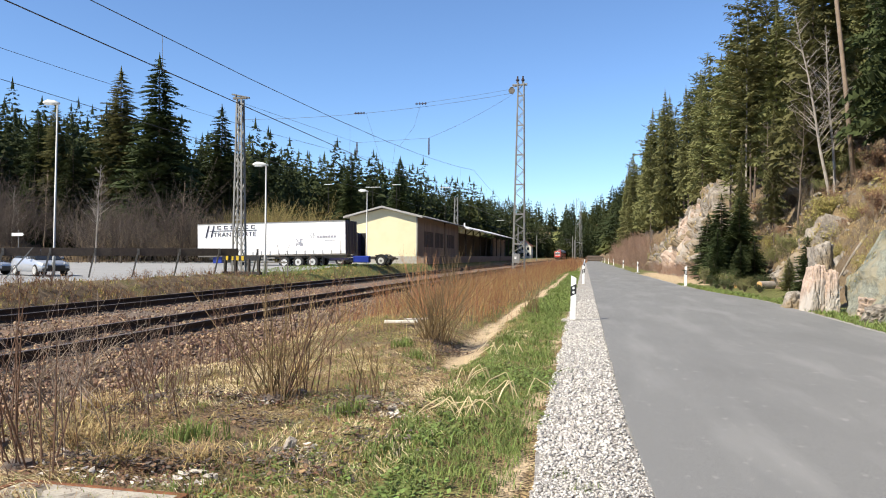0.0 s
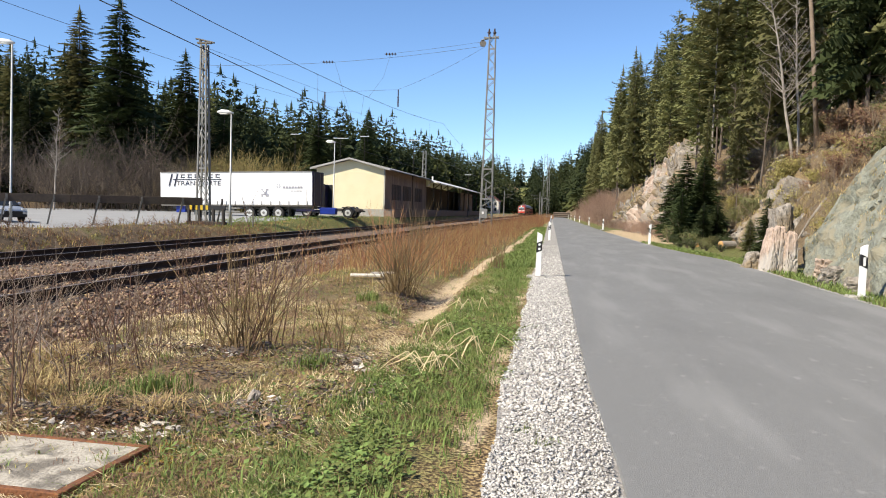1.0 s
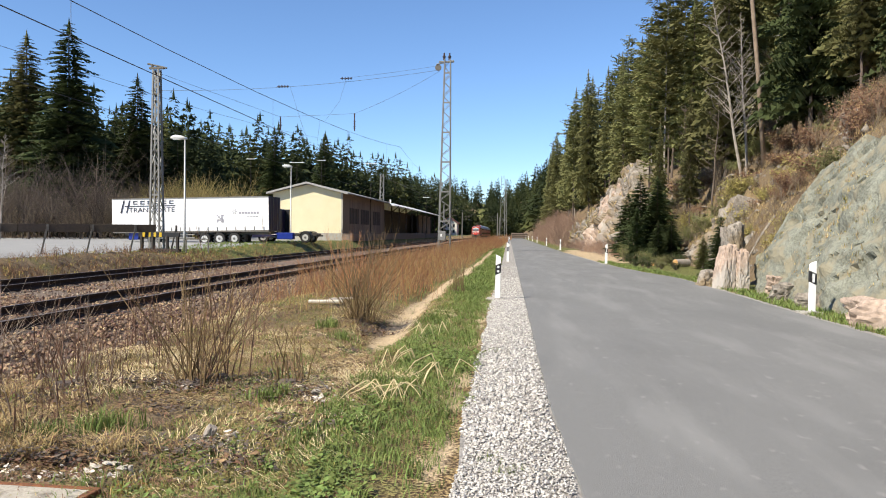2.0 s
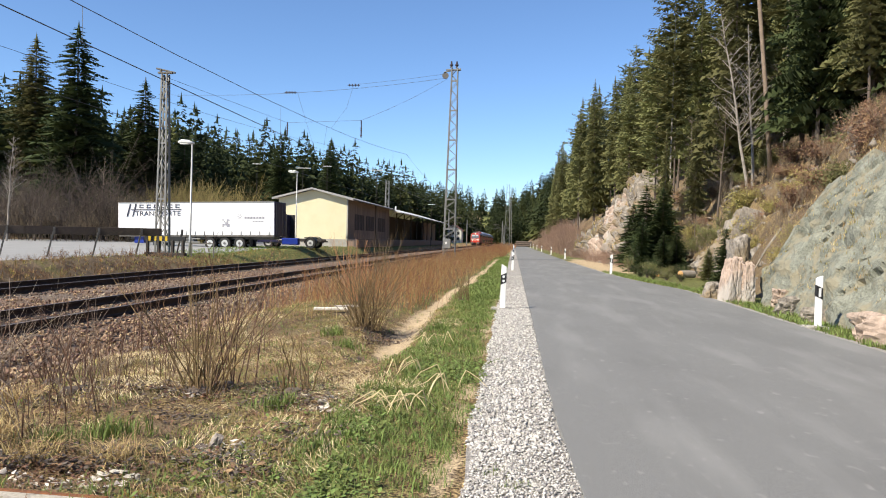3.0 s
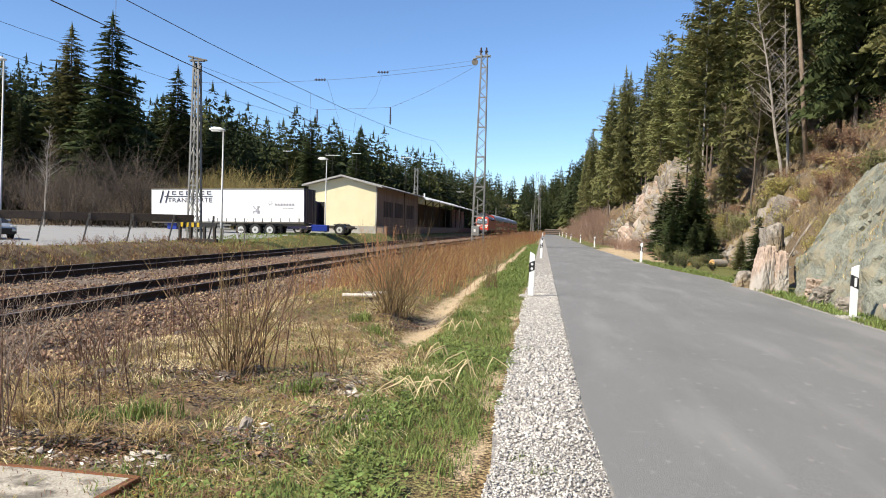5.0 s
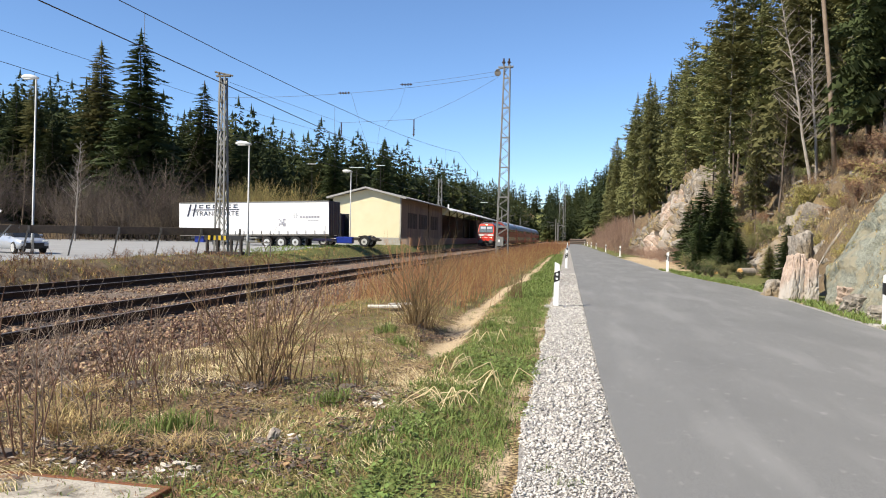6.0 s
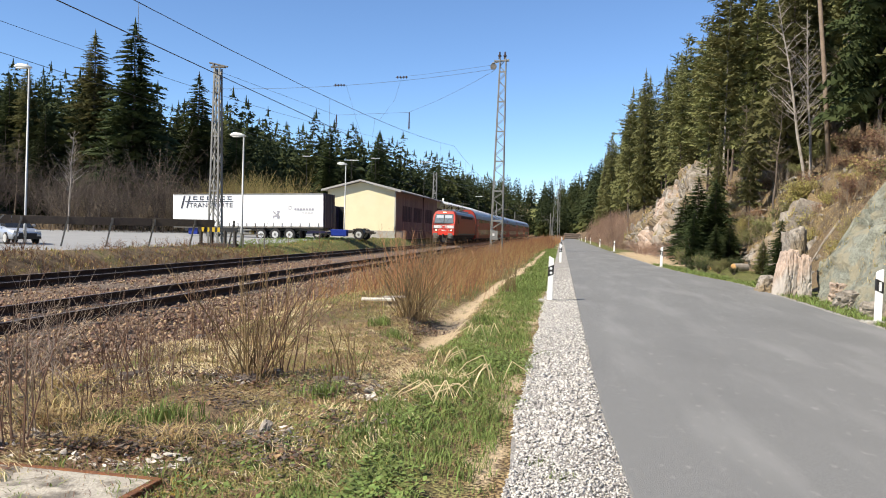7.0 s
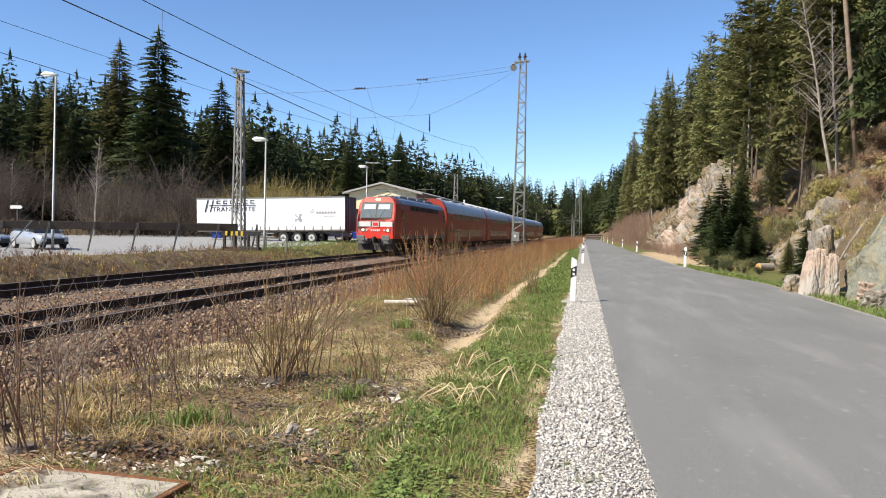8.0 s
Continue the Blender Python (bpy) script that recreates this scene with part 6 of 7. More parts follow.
# ---- low growth ----
def blades(spots, rs, h0, h1, w, lean, per):
    """Curved grass blades: two quads and a tip folded into triangles."""
    V, F = [], []
    k = 0
    for x, y, s, *at in spots:
        z = at[0] if at else terrain(x, y)
        for _ in range(per):
            a = rs.uniform(0, 6.28)
            bx, by = x + rs.normal(0, 0.035), y + rs.normal(0, 0.035)
            h = rs.uniform(h0, h1) * s
            l = rs.uniform(0.3, 1.0) * lean * h
            ca, sa = math.cos(a), math.sin(a)
            px, py = -sa * w * s, ca * w * s
            V += [(bx - px, by - py, z - 0.01), (bx + px, by + py, z - 0.01), (bx + px * 0.7 + ca * l * 0.35, by + py * 0.7 + sa * l * 0.35, z + h * 0.6), (bx - px * 0.7 + ca * l * 0.35, by - py * 0.7 + sa * l * 0.35, z + h * 0.6), (bx + ca * l, by + sa * l, z + h * (1 - 0.3 * rs.rand()))]
            F += [(k, k + 1, k + 2), (k, k + 2, k + 3), (k + 3, k + 2, k + 4)]
            k += 5
    return np.array(V), np.array(F)


def scatter(rs, n, x0, x1, y0, y1, keep=lambda x, y: 1.0, power=1.6):
    """Places, denser towards the near end."""
    out = []
    while len(out) < n:
        x, y = rs.uniform(x0, x1), y0 + (y1 - y0) * rs.rand() ** power
        if rs.rand() < keep(x, y) * max(0.06, 1 - 1.4 * path_at(x, y)):
            out.append((x, y, rs.uniform(0.6, 1.2)))
    return out


rs = np.random.RandomState(31)
patch = lambda x, y, o: noise.noise(Vector((x * 0.9, y * 0.6, o)))
green_keep = lambda x, y: min(1.0, max(0.0, 0.45 + 1.1 * patch(x, y, 2))) * (1.0 if x > -1.35 else 0.3) * (1 - 0.7 * smooth01((x + 0.58) / 0.2))
dry_keep = lambda x, y: min(1.0, max(0.04, 0.5 + 1.2 * patch(x, y, 8))) * (0.35 if x > -1.2 else 1.0)
clump = lambda x, y: noise.noise(Vector((x * 3.2, y * 2.2, 51)))
V, F = blades(scatter(rs, 2900, -1.55, -0.42, 3.2, 22, lambda x, y: min(1.0, max(0.0, 0.4 + 1.0 * patch(x, y, 41) + 1.1 * clump(x, y))) * (1 - 0.6 * smooth01((x + 0.6) / 0.2))), rs, 0.04, 0.11, 0.0042, 1.2, 6)
soup("grass", V, F, GRASS, "lush green grass beside the gravel", "grass")
V, F = blades(scatter(rs, 4200, -2.6, -0.36, 3.2, 26, green_keep), rs, 0.03, 0.09, 0.0035, 1.5, 6)
soup("grass", V, F, GRASS, "fresh green grass on the road verge", "grass")
V, F = blades(scatter(rs, 3600, -1.7, -0.36, 20, 75, lambda x, y: min(1.0, max(0.1, 0.6 + 0.9 * patch(x, y, 2))), 1.3), rs, 0.05, 0.14, 0.008, 1.3, 5)
soup("grass", V, F, GRASS, "fresh green verge between path and gravel", "grass")
V, F = blades(scatter(rs, 900, -5.4, -2.2, 3.2, 22, green_keep), rs, 0.03, 0.08, 0.004, 1.4, 6)
soup("grass", V, F, GRASS, "scattered fresh green tufts in dry grass", "grass")
V, F = blades(scatter(rs, 6000, -6.0, -0.5, 3.2, 24, dry_keep), rs, 0.02, 0.065, 0.0026, 3.2, 5)
soup("dry_grass", V, F, STRAW, "matted dry straw-coloured grass", "grass")
V, F = blades(scatter(rs, 4200, -19.6, -17.0, 10, 75, lambda x, y: 0.7), rs, 0.05, 0.18, 0.010, 1.2, 4)
cut = (len(F) // 12) * 6
soup("dry_grass", V, F[:cut], STEM_OCHRE, "ochre withered grass on the bank beyond the tracks", "grass")
soup("grass", V, F[cut:], BROOM, "mossy olive grass on the bank beyond the tracks", "grass")
V, F = blades(scatter(rs, 1800, -24, -18.4, 38, 75, lambda x, y: 0.8, 1.0), rs, 0.08, 0.2, 0.014, 0.8, 5)
soup("grass", V, F, GRASS, "green lawn strip beside the yard", "grass")
V, F = blades([(road_right(y) + rs.uniform(0.15, 0.9), y, rs.uniform(0.6, 1.2)) for y in rs.uniform(9, 42, 2300)], rs, 0.05, 0.16, 0.006, 0.9, 5)
soup("grass", V, F, GRASS, "green grass between the road and the rocks", "grass")
V, F = blades([(foot(y) + rs.uniform(0.8, 8), y, rs.uniform(0.7, 1.4)) for y in rs.uniform(10, 60, 5600)], rs, 0.10, 0.36, 0.006, 1.5, 5)
soup("dry_grass", V, F, STRAW, "dry grass hanging on the slope", "grass")
# tufts rooted in the ledges of the rocks
for face, n, h0, h1, w in (("rock_slab", 420, 0.04, 0.16, 0.005), ("outcrop", 520, 0.25, 0.7, 0.02), ("slope_ledge", 120, 0.1, 0.3, 0.008)):
    ledge = [v.co for v in bpy.data.objects[face].data.vertices if v.co.z > 0.5]
    spots = []
    while len(spots) < n:
        p = ledge[rs.randint(len(ledge))]
        if noise.noise(p * (0.9 if face == "rock_slab" else 0.4)) > -0.05:
            spots.append((p.x, p.y, rs.uniform(0.6, 1.2), p.z - 0.02))
    for part_of, material, label in ((spots[: n * 2 // 3], STRAW, "dry grass tufts rooted in the rock"), (spots[n * 2 // 3:], BROOM, "olive moss tufts rooted in the rock")):
        V, F = blades(part_of, rs, h0, h1, w, 1.6, 7)
        soup("dry_grass", V, F, material, label, "grass")
# greener tufts
for x, y, s in ((-3.05, 5.5, 1.4), (-3.4, 5.2, 1.1), (-2.1, 6.6, 1.2), (-3.0, 12.2, 1.3), (-2.5, 11.2, 1.2), (-1.3, 13.0, 1.2)):
    V, F = blades([(x + rs.normal(0, 0.09), y + rs.normal(0, 0.09), s) for _ in range(34)], rs, 0.07, 0.17, 0.0035, 0.8, 6)
    soup("grass_tuft", V, F, GRASS, "dense green grass tuft", "grass")
for x, y, s in ((-3.75, 5.15, 1.6), (-4.1, 5.6, 1.5), (-2.7, 4.85, 1.2), (-3.3, 4.9, 1.2), (-4.6, 6.4, 1.4), (-3.6, 9.3, 1.3)):
    V, F = blades([(x + rs.normal(0, 0.12), y + rs.normal(0, 0.08), s) for _ in range(46)], rs, 0.05, 0.16, 0.0028, 2.4, 6)
    soup("straw_tussock", V, F, STRAW, "bleached overhanging grass tussock", "grass")


def stalks(spots, rs, h0, h1, r, lean):
    """Upright thin dead stems."""
    V, F = [], []
    k = 0
    for x, y, s in spots:
        z = terrain(x, y)
        h = rs.uniform(h0, h1) * s
        a, l = rs.uniform(0, 6.28), rs.uniform(0, lean) * h
        mx, my = x + math.cos(a) * l * 0.4, y + math.sin(a) * l * 0.4
        ex, ey = x + math.cos(a) * l, y + math.sin(a) * l
        for cx, cy, cz, rr in ((x, y, z - 0.02, r), (mx, my, z + h * 0.55, r * 0.8), (ex, ey, z + h, r * 0.35)):
            for t in (0, 2.09, 4.19):
                V.append((cx + math.cos(t) * rr, cy + math.sin(t) * rr, cz))
        for o in (0, 3):
            for i in range(3):
                j = (i + 1) % 3
                F.append((k + o + i, k + o + j, k + o + 3 + j, k + o + 3 + i))
        k += 9
    return np.array(V), np.array(F)


band = lambda x, y: min(1.0, max(0.0, 0.5 + 0.8 * noise.noise(Vector((x * 0.5, y * 0.25, 3))) + 1.2 * noise.noise(Vector((x * 1.7, y * 1.1, 13))))) * smooth01((-1.6 - x + 0.01 * y) / 1.2)
V, F = stalks([(x + bend(y), y, s) for x, y, s in scatter(rs, 4600, -6.2, -1.6, 17, 75, band, 1.2)], rs, 0.3, 1.15, 0.006, 0.8)
soup("red_brush", V, F, STEM_RED, "reddish-brown dead stems filling the strip beside the track", "brush")
V, F = stalks([(x + bend(y), y, s) for x, y, s in scatter(rs, 5600, -6.2, -1.3, 13, 75, lambda x, y: band(x, y) * (0.2 + 0.8 * smooth01((y - 15) / 12)), 1.1)], rs, 0.2, 0.9, 0.005, 1.1)
half = (len(F) // 12) * 6
soup("straw_brush", V, F[half:], STRAW, "bleached grass stems among the reddish brush", "brush")
soup("straw_brush", V, F[:half], STEM_OCHRE, "ochre and straw-coloured dead stems beside the track", "brush")
V, F = stalks([(x + bend(y), y, s) for x, y, s in scatter(rs, 2600, -6.0, -1.0, 70, 200, lambda x, y: 0.8, 1.2)], rs, 0.6, 1.35, 0.014, 0.35)
soup("red_brush", V, F, STEM_RED, "distant reddish stems beside the track", "brush")
V, F = stalks(scatter(rs, 300, -6.2, -3.4, 4.2, 11, lambda x, y: 0.8, 1.0), rs, 0.2, 0.7, 0.004, 0.5)
soup("red_brush", V, F, STEM_DARK, "thin reddish weeds at the ballast edge", "brush")


def willow(x, y, n, h, seed, material, label, open_=0.45):
    rs = np.random.RandomState(seed)
    t = thing("willow_shrub", pose(x, y, terrain(x, y)), label, "shrub", "coppiced shrubs")
    part("stool", B().tube([(0, 0, -0.05), (0, 0, 0.06)], [0.16, 0.09], 9), BARK, t, "cut woody stool")
    for i in range(n):
        a, l = rs.uniform(0, 6.28), rs.uniform(0.05, 1.5) * open_
        H = h * rs.uniform(0.5, 1.1)
        bx, by = rs.normal(0, 0.13), rs.normal(0, 0.1)
        pts = [(bx, by, 0), (bx + math.cos(a) * l * 0.35 * H, by + math.sin(a) * l * 0.35 * H, H * 0.5), (bx + math.cos(a) * l * 0.8 * H + rs.normal(0, 0.03), by + math.sin(a) * l * 0.8 * H, H)]
        b = B().tube(pts, [0.0075, 0.0055, 0.002], 5, False)
        for _ in range(2):
            u = rs.uniform(0.35, 0.8)
            p = Vector(pts[1]).lerp(Vector(pts[2]), u)
            b.tube([p, p + Vector((rs.normal(0, 0.08), rs.normal(0, 0.08), rs.uniform(0.1, 0.3))) * H], [0.003, 0.001], 3, False)
        part("stem", b, material, t)


willow(-3.1, 7.15, 34, 1.15, 700, STEM_OLIVE, "coppiced shrub with a fan of olive-brown stems", 0.8)
willow(-2.95, 7.45, 13, 1.5, 701, STEM_DARK, "reddish shrub stems behind the willow fan", 0.42)
willow(-2.6, 13.0, 90, 1.35, 702, STEM_OLIVE, "broad willow shrub with arching ochre stems", 0.85)
willow(-2.15, 7.25, 16, 0.55, 703, STEM_OLIVE, "small cut shrub with short pale shoots")
willow(-4.2, 6.8, 11, 0.85, 704, STEM_DARK, "low reddish shrub among dry leaves", 0.5)
willow(-4.9, 7.6, 9, 0.8, 705, STEM_DARK, "low reddish shrub at the ballast edge", 0.5)
willow(-3.85, 4.55, 9, 1.25, 706, STEM_DARK, "thin dark twigs of a shrub close to the cover", 0.4)
willow(-4.35, 4.9, 8, 1.4, 707, STEM_DARK, "thin dark twigs of a shrub near the ballast", 0.4)
V, F = twig_soup([(-4.15, 5.3, 1.0), (-4.6, 5.6, 1.1), (-3.9, 5.0, 0.9), (-5.0, 6.3, 1.1), (-4.4, 6.0, 1.0), (-3.6, 6.3, 0.8), (-5.4, 7.2, 1.1), (-5.6, 8.2, 1.1), (-5.1, 8.6, 1.0), (-6.2, 8.0, 1.0), (-5.9, 9.6, 1.0)], np.random.RandomState(77), 4, 0.8, 1.5, 0.6, 0.006, 5, 0.75)
soup("pale_twigs", V, F, TWIG_PALE, "pale grey leafless twigs before the tracks", "brush")
willow(-1.35, 19.6, 30, 0.9, 708, STEM_OLIVE, "ochre shrub beside the bare earth", 0.5)
willow(-3.9, 18.5, 40, 1.5, 709, STEM_RED, "tall reddish shrub beside the track", 0.4)
willow(-5.3, 10.5, 14, 1.2, 710, STEM_DARK, "thin reddish shrub at the ballast edge", 0.4)
willow(-4.2, 24, 34, 1.7, 711, STEM_OLIVE, "tall ochre shrub beside the track", 0.4)


def broken_straw(x, y, seed, label):
    rs = np.random.RandomState(seed)
    t = thing("broken_reed", pose(x, y, terrain(x, y)), label, "dry reed", "broken dry reeds")
    for _ in range(5):
        a = rs.uniform(2.6, 4.5) if rs.rand() < 0.8 else rs.uniform(0, 6.28)
        l, h = rs.uniform(0.16, 0.4), rs.uniform(0.12, 0.24)
        bx, by = rs.normal(0, 0.12), rs.normal(0, 0.1)
        k = rs.uniform(0.2, 0.45)
        bent = [(0, 0.0), (k * 0.5, 0.6), (k, 1.0), (k + 0.06, 0.98), (0.75, 0.55 + 0.25 * rs.rand()), (1.05, rs.uniform(0.02, 0.4))]
        part("blade", B().tube([(bx + math.cos(a) * l * u, by + math.sin(a) * l * u, h * q + 0.01) for u, q in bent], [0.003, 0.004, 0.005, 0.005, 0.005, 0.002], 4, False), STRAW_PALE, t)


for i, (x, y) in enumerate(((-0.95, 6.75), (-1.05, 6.5), (-0.62, 7.6), (-1.15, 10.9), (-1.1, 8.6))):
    broken_straw(x, y, 720 + i, "bleached broken reed blades lying over the grass")


# long bleached straw pressed down in swathes, and low broad-leaved weeds
def swathes(n, rs, x0, x1, y0, y1, keep, l0, l1, w):
    V, F = [], []
    k = 0
    for x, y, s in scatter(rs, n, x0, x1, y0, y1, keep, 1.5):
        a0 = 2.6 + 2.2 * noise.noise(Vector((x * 0.8, y * 0.8, 17)))
        for _ in range(7):
            a = a0 + rs.normal(0, 0.35)
            l = rs.uniform(l0, l1) * s
            bx, by = x + rs.normal(0, 0.05), y + rs.normal(0, 0.05)
            ca, sa = math.cos(a), math.sin(a)
            z0 = terrain(bx, by) + 0.012
            z2 = terrain(bx + ca * l, by + sa * l) + rs.uniform(0.002, 0.02)
            up = rs.uniform(0.015, 0.05) * s
            px, py = -sa * w, ca * w
            mx, my, mz = bx + ca * l * 0.5, by + sa * l * 0.5, (z0 + z2) / 2 + up
            V += [(bx - px, by - py, z0), (bx + px, by + py, z0), (mx + px, my + py, mz), (mx - px, my - py, mz), (bx + ca * l, by + sa * l, z2)]
            F += [(k, k + 1, k + 2), (k, k + 2, k + 3), (k + 3, k + 2, k + 4)]
            k += 5
    return np.array(V), np.array(F)


rs = np.random.RandomState(37)
V, F = swathes(1300, rs, -5.8, -0.9, 3.2, 15, lambda x, y: min(1, max(0.03, 0.3 + 1.7 * patch(x, y, 8))), 0.10, 0.30, 0.002)
soup("straw_mat", V, F, STRAW_PALE, "long bleached straw pressed flat over the ground", "grass")
V, F = swathes(2200, rs, -5.8, -0.6, 3.2, 15, lambda x, y: 0.6, 0.06, 0.2, 0.0017)
soup("brown_straw", V, F, LEAF_DEAD, "dark brown rotting stalks between the straw", "grass")


def weeds(n, rs, keep):
    V, F = [], []
    k = 0
    for x, y, s in scatter(rs, n, -2.2, -0.32, 3.2, 12, keep, 1.4):
        z = terrain(x, y)
        for _ in range(9):
            a, l = rs.uniform(0, 6.28), rs.uniform(0.016, 0.046) * s
            bx, by, bz = x + rs.normal(0, 0.03), y + rs.normal(0, 0.03), z + rs.uniform(0.005, 0.06)
            ca, sa = math.cos(a) * l, math.sin(a) * l
            t = rs.uniform(-0.3, 0.7) * l
            V += [(bx, by, bz), (bx + ca * 0.5 - sa * 0.4, by + sa * 0.5 + ca * 0.4, bz + t * 0.7), (bx + ca, by + sa, bz + t), (bx + ca * 0.5 + sa * 0.4, by + sa * 0.5 - ca * 0.4, bz + t * 0.5)]
            F += [(k, k + 1, k + 2), (k, k + 2, k + 3)]
            k += 4
    return np.array(V), np.array(F)


V, F = blades(scatter(rs, 6400, -5.4, -0.9, 3.4, 18, lambda x, y: min(1, max(0.06, 0.5 + 1.4 * patch(x, y, 31))), 1.4), rs, 0.02, 0.06, 0.0028, 1.8, 5)
soup("grass", V, F, BROOM, "olive moss and short grass among the straw", "grass")
V, F = weeds(1100, rs, lambda x, y: min(1, max(0.0, 0.3 + 1.6 * patch(x, y, 27))) * (1 if x > -1.25 else 0.12))
soup("low_weeds", V, F, GRASS, "low broad-leaved green weeds on the verge", "weeds")
V, F = blades([(0.05 + rs.normal(0, 0.05), 4.75 + rs.normal(0, 0.04), 0.8) for _ in range(16)] + [(-0.2 + rs.normal(0, 0.04), 9.6 + rs.normal(0, 0.08), 0.9) for _ in range(16)] + [(-0.12 + rs.normal(0, 0.04), 5.0 + rs.normal(0, 0.04), 0.8) for _ in range(10)], rs, 0.03, 0.07, 0.003, 1.0, 6)
soup("grass_tuft", V, F, GRASS, "small grass tufts growing in the gravel", "grass")


# ---- loose stones, leaves, debris ----
def pebbles(spots, rs, r0, r1, flat=0.7):
    """Rough eight-faced stones."""
    base = np.array([(1, 0, 0), (-1, 0, 0), (0, 1, 0), (0, -1, 0), (0, 0, 1), (0, 0, -1)], dtype=float)
    tri = np.array([(0, 2, 4), (2, 1, 4), (1, 3, 4), (3, 0, 4), (2, 0, 5), (1, 2, 5), (3, 1, 5), (0, 3, 5)])
    n = len(spots)
    P = np.array([(x, y, z) for x, y, z in spots])
    r = rs.uniform(r0, r1, n)
    S = base[None] * rs.uniform(0.45, 1.3, (n, 6, 1)) + rs.normal(0, 0.32, (n, 6, 3))
    S[:, :, 2] *= flat
    a = rs.uniform(0, 6.28, n)
    c, s = np.cos(a)[:, None], np.sin(a)[:, None]
    X = S[:, :, 0] * c - S[:, :, 1] * s
    Y = S[:, :, 0] * s + S[:, :, 1] * c
    V = np.stack([X, Y, S[:, :, 2]], 2) * r[:, None, None] + P[:, None, :]
    F = tri[None] + (np.arange(n) * 6)[:, None, None]
    return V.reshape(-1, 3), F.reshape(-1, 3)


rs = np.random.RandomState(41)
sp = [(0.385 + 0.08 * smooth01((7.2 - y) / 4.2) - 0.73 * rs.rand() ** 0.8 + 0.03 * math.sin(y * 2.7), y, -0.012 + rs.uniform(-0.005, 0.006)) for y in 3.2 + 15 * rs.rand(34000) ** 1.7] + [(rs.uniform(-0.38, 0.38), y, -0.01) for y in rs.uniform(14, 34, 6000)]
V, F = pebbles(sp, rs, 0.006, 0.0155, 0.65)
soup("gravel_stones", V, F, GRAVEL_ST, "loose pale crushed stones beside the road", "gravel")
V, F = pebbles([(rs.uniform(-0.34, 0.37), y, -0.006) for y in 5.5 + 20 * rs.rand(5200) ** 1.3], rs, 0.012, 0.026, 0.7)
soup("gravel_stones", V, F, GRAVEL_ST, "coarser pale stones lying on the gravel", "gravel")
sp = []
while len(sp) < 34000:
    y = 4.0 + 34 * rs.rand() ** 1.5
    c = NEAR if rs.rand() < 0.68 else FAR
    d = rs.uniform(-2.5, 3.1)
    z = -0.20 if -1.55 < d < 1.9 else (-0.21 if d < 0 else -0.21 - 0.3 * min(1, (d - 1.9) / 1.0))
    if abs(abs(d) - 0.7535) < 0.1:
        continue
    sp.append((c + bend(y) + d, y, z + rs.uniform(0, 0.03)))
V, F = pebbles(sp, rs, 0.02, 0.046, 0.8)
soup("ballast_stones", V, F, BALLAST_ST, "brown crushed ballast stones", "ballast")
sp = [(rs.uniform(-6.2, -5.0), y, terrain(-5.6, y) + 0.05) for y in 3 + 12 * rs.rand(2600)]
V, F = pebbles(sp, rs, 0.02, 0.05, 0.8)
soup("ballast_stones", V, F, BALLAST_ST, "dark stones spilled at the ballast edge", "ballast")


def leaf_litter(spots, rs, r0, r1):
    V, F = [], []
    k = 0
    for x, y, s in spots:
        z = terrain(x, y) + 0.012
        a, r = rs.uniform(0, 6.28), rs.uniform(r0, r1)
        ca, sa = math.cos(a) * r, math.sin(a) * r
        t = rs.uniform(-0.4, 0.6) * r
        V += [(x - ca, y - sa, z), (x + sa * 0.5, y - ca * 0.5, z + t), (x + ca, y + sa, z + 0.3 * r), (x - sa * 0.5, y + ca * 0.5, z + 0.2 * r)]
        F += [(k, k + 1, k + 2), (k, k + 2, k + 3)]
        k += 4
    return np.array(V), np.array(F)


litter_keep = lambda x, y: min(1, max(0.05, 0.35 + 1.2 * patch(x, y, 14)))
V, F = leaf_litter(scatter(rs, 9000, -6.0, -1.2, 3.2, 15, litter_keep) + [(x + rs.normal(0, 0.22), y + rs.normal(0, 0.18), 1) for x, y in ((-3.1, 7.2), (-2.15, 7.2), (-4.3, 6.6), (-4.9, 7.6), (-2.75, 13.6), (-3.85, 4.6), (-3.0, 4.6)) for _ in range(170)], rs, 0.010, 0.032)
soup("leaf_litter", V, F, LEAF_DEAD, "dead brown leaves scattered over the ground", "leaves")
V, F = leaf_litter([(foot(y) + rs.uniform(1, 12), y, 1) for y in rs.uniform(14, 60, 9000)], rs, 0.03, 0.07)
soup("leaf_litter", V, F, LEAF_DEAD, "fallen leaves on the wooded slope", "leaves")
V, F = leaf_litter([(-2.72 + rs.normal(0, 0.5), 4.45 + rs.normal(0, 0.1), 1) for _ in range(130)] + [(-2.2 + rs.normal(0, 0.15), 5.1 + rs.normal(0, 0.1), 1) for _ in range(30)] + [(-2.0 + rs.normal(0, 0.3), 6.6 + rs.normal(0, 0.25), 1) for _ in range(50)], rs, 0.012, 0.03)
soup("wood_chips", V, F, CONCRETE, "pale bark chips and shards by the cover", "debris")
V, F = pebbles([(-2.25 + rs.normal(0, 0.07), 3.95 + rs.uniform(-0.4, 0.5), terrain(-2.3, 4.0) + 0.01) for _ in range(420)], rs, 0.006, 0.02, 0.5)
soup("orange_moss", V, F, MOSS, "orange moss crumbs beside the rusty frame", "moss")
rock("grey_stone", pose(-2.18, 5.35, terrain(-2.18, 5.35) + 0.03, 0, 30, 30), (0.035, 0.045, 0.06), 61, BARK_PALE, "upright grey stone in the grass", 3, 0.25)
rock("pale_stone", pose(-1.72, 6.7, terrain(-1.7, 6.7) + 0.02), (0.045, 0.04, 0.03), 62, CONCRETE, "small pale stone on the ground", 3, 0.25)


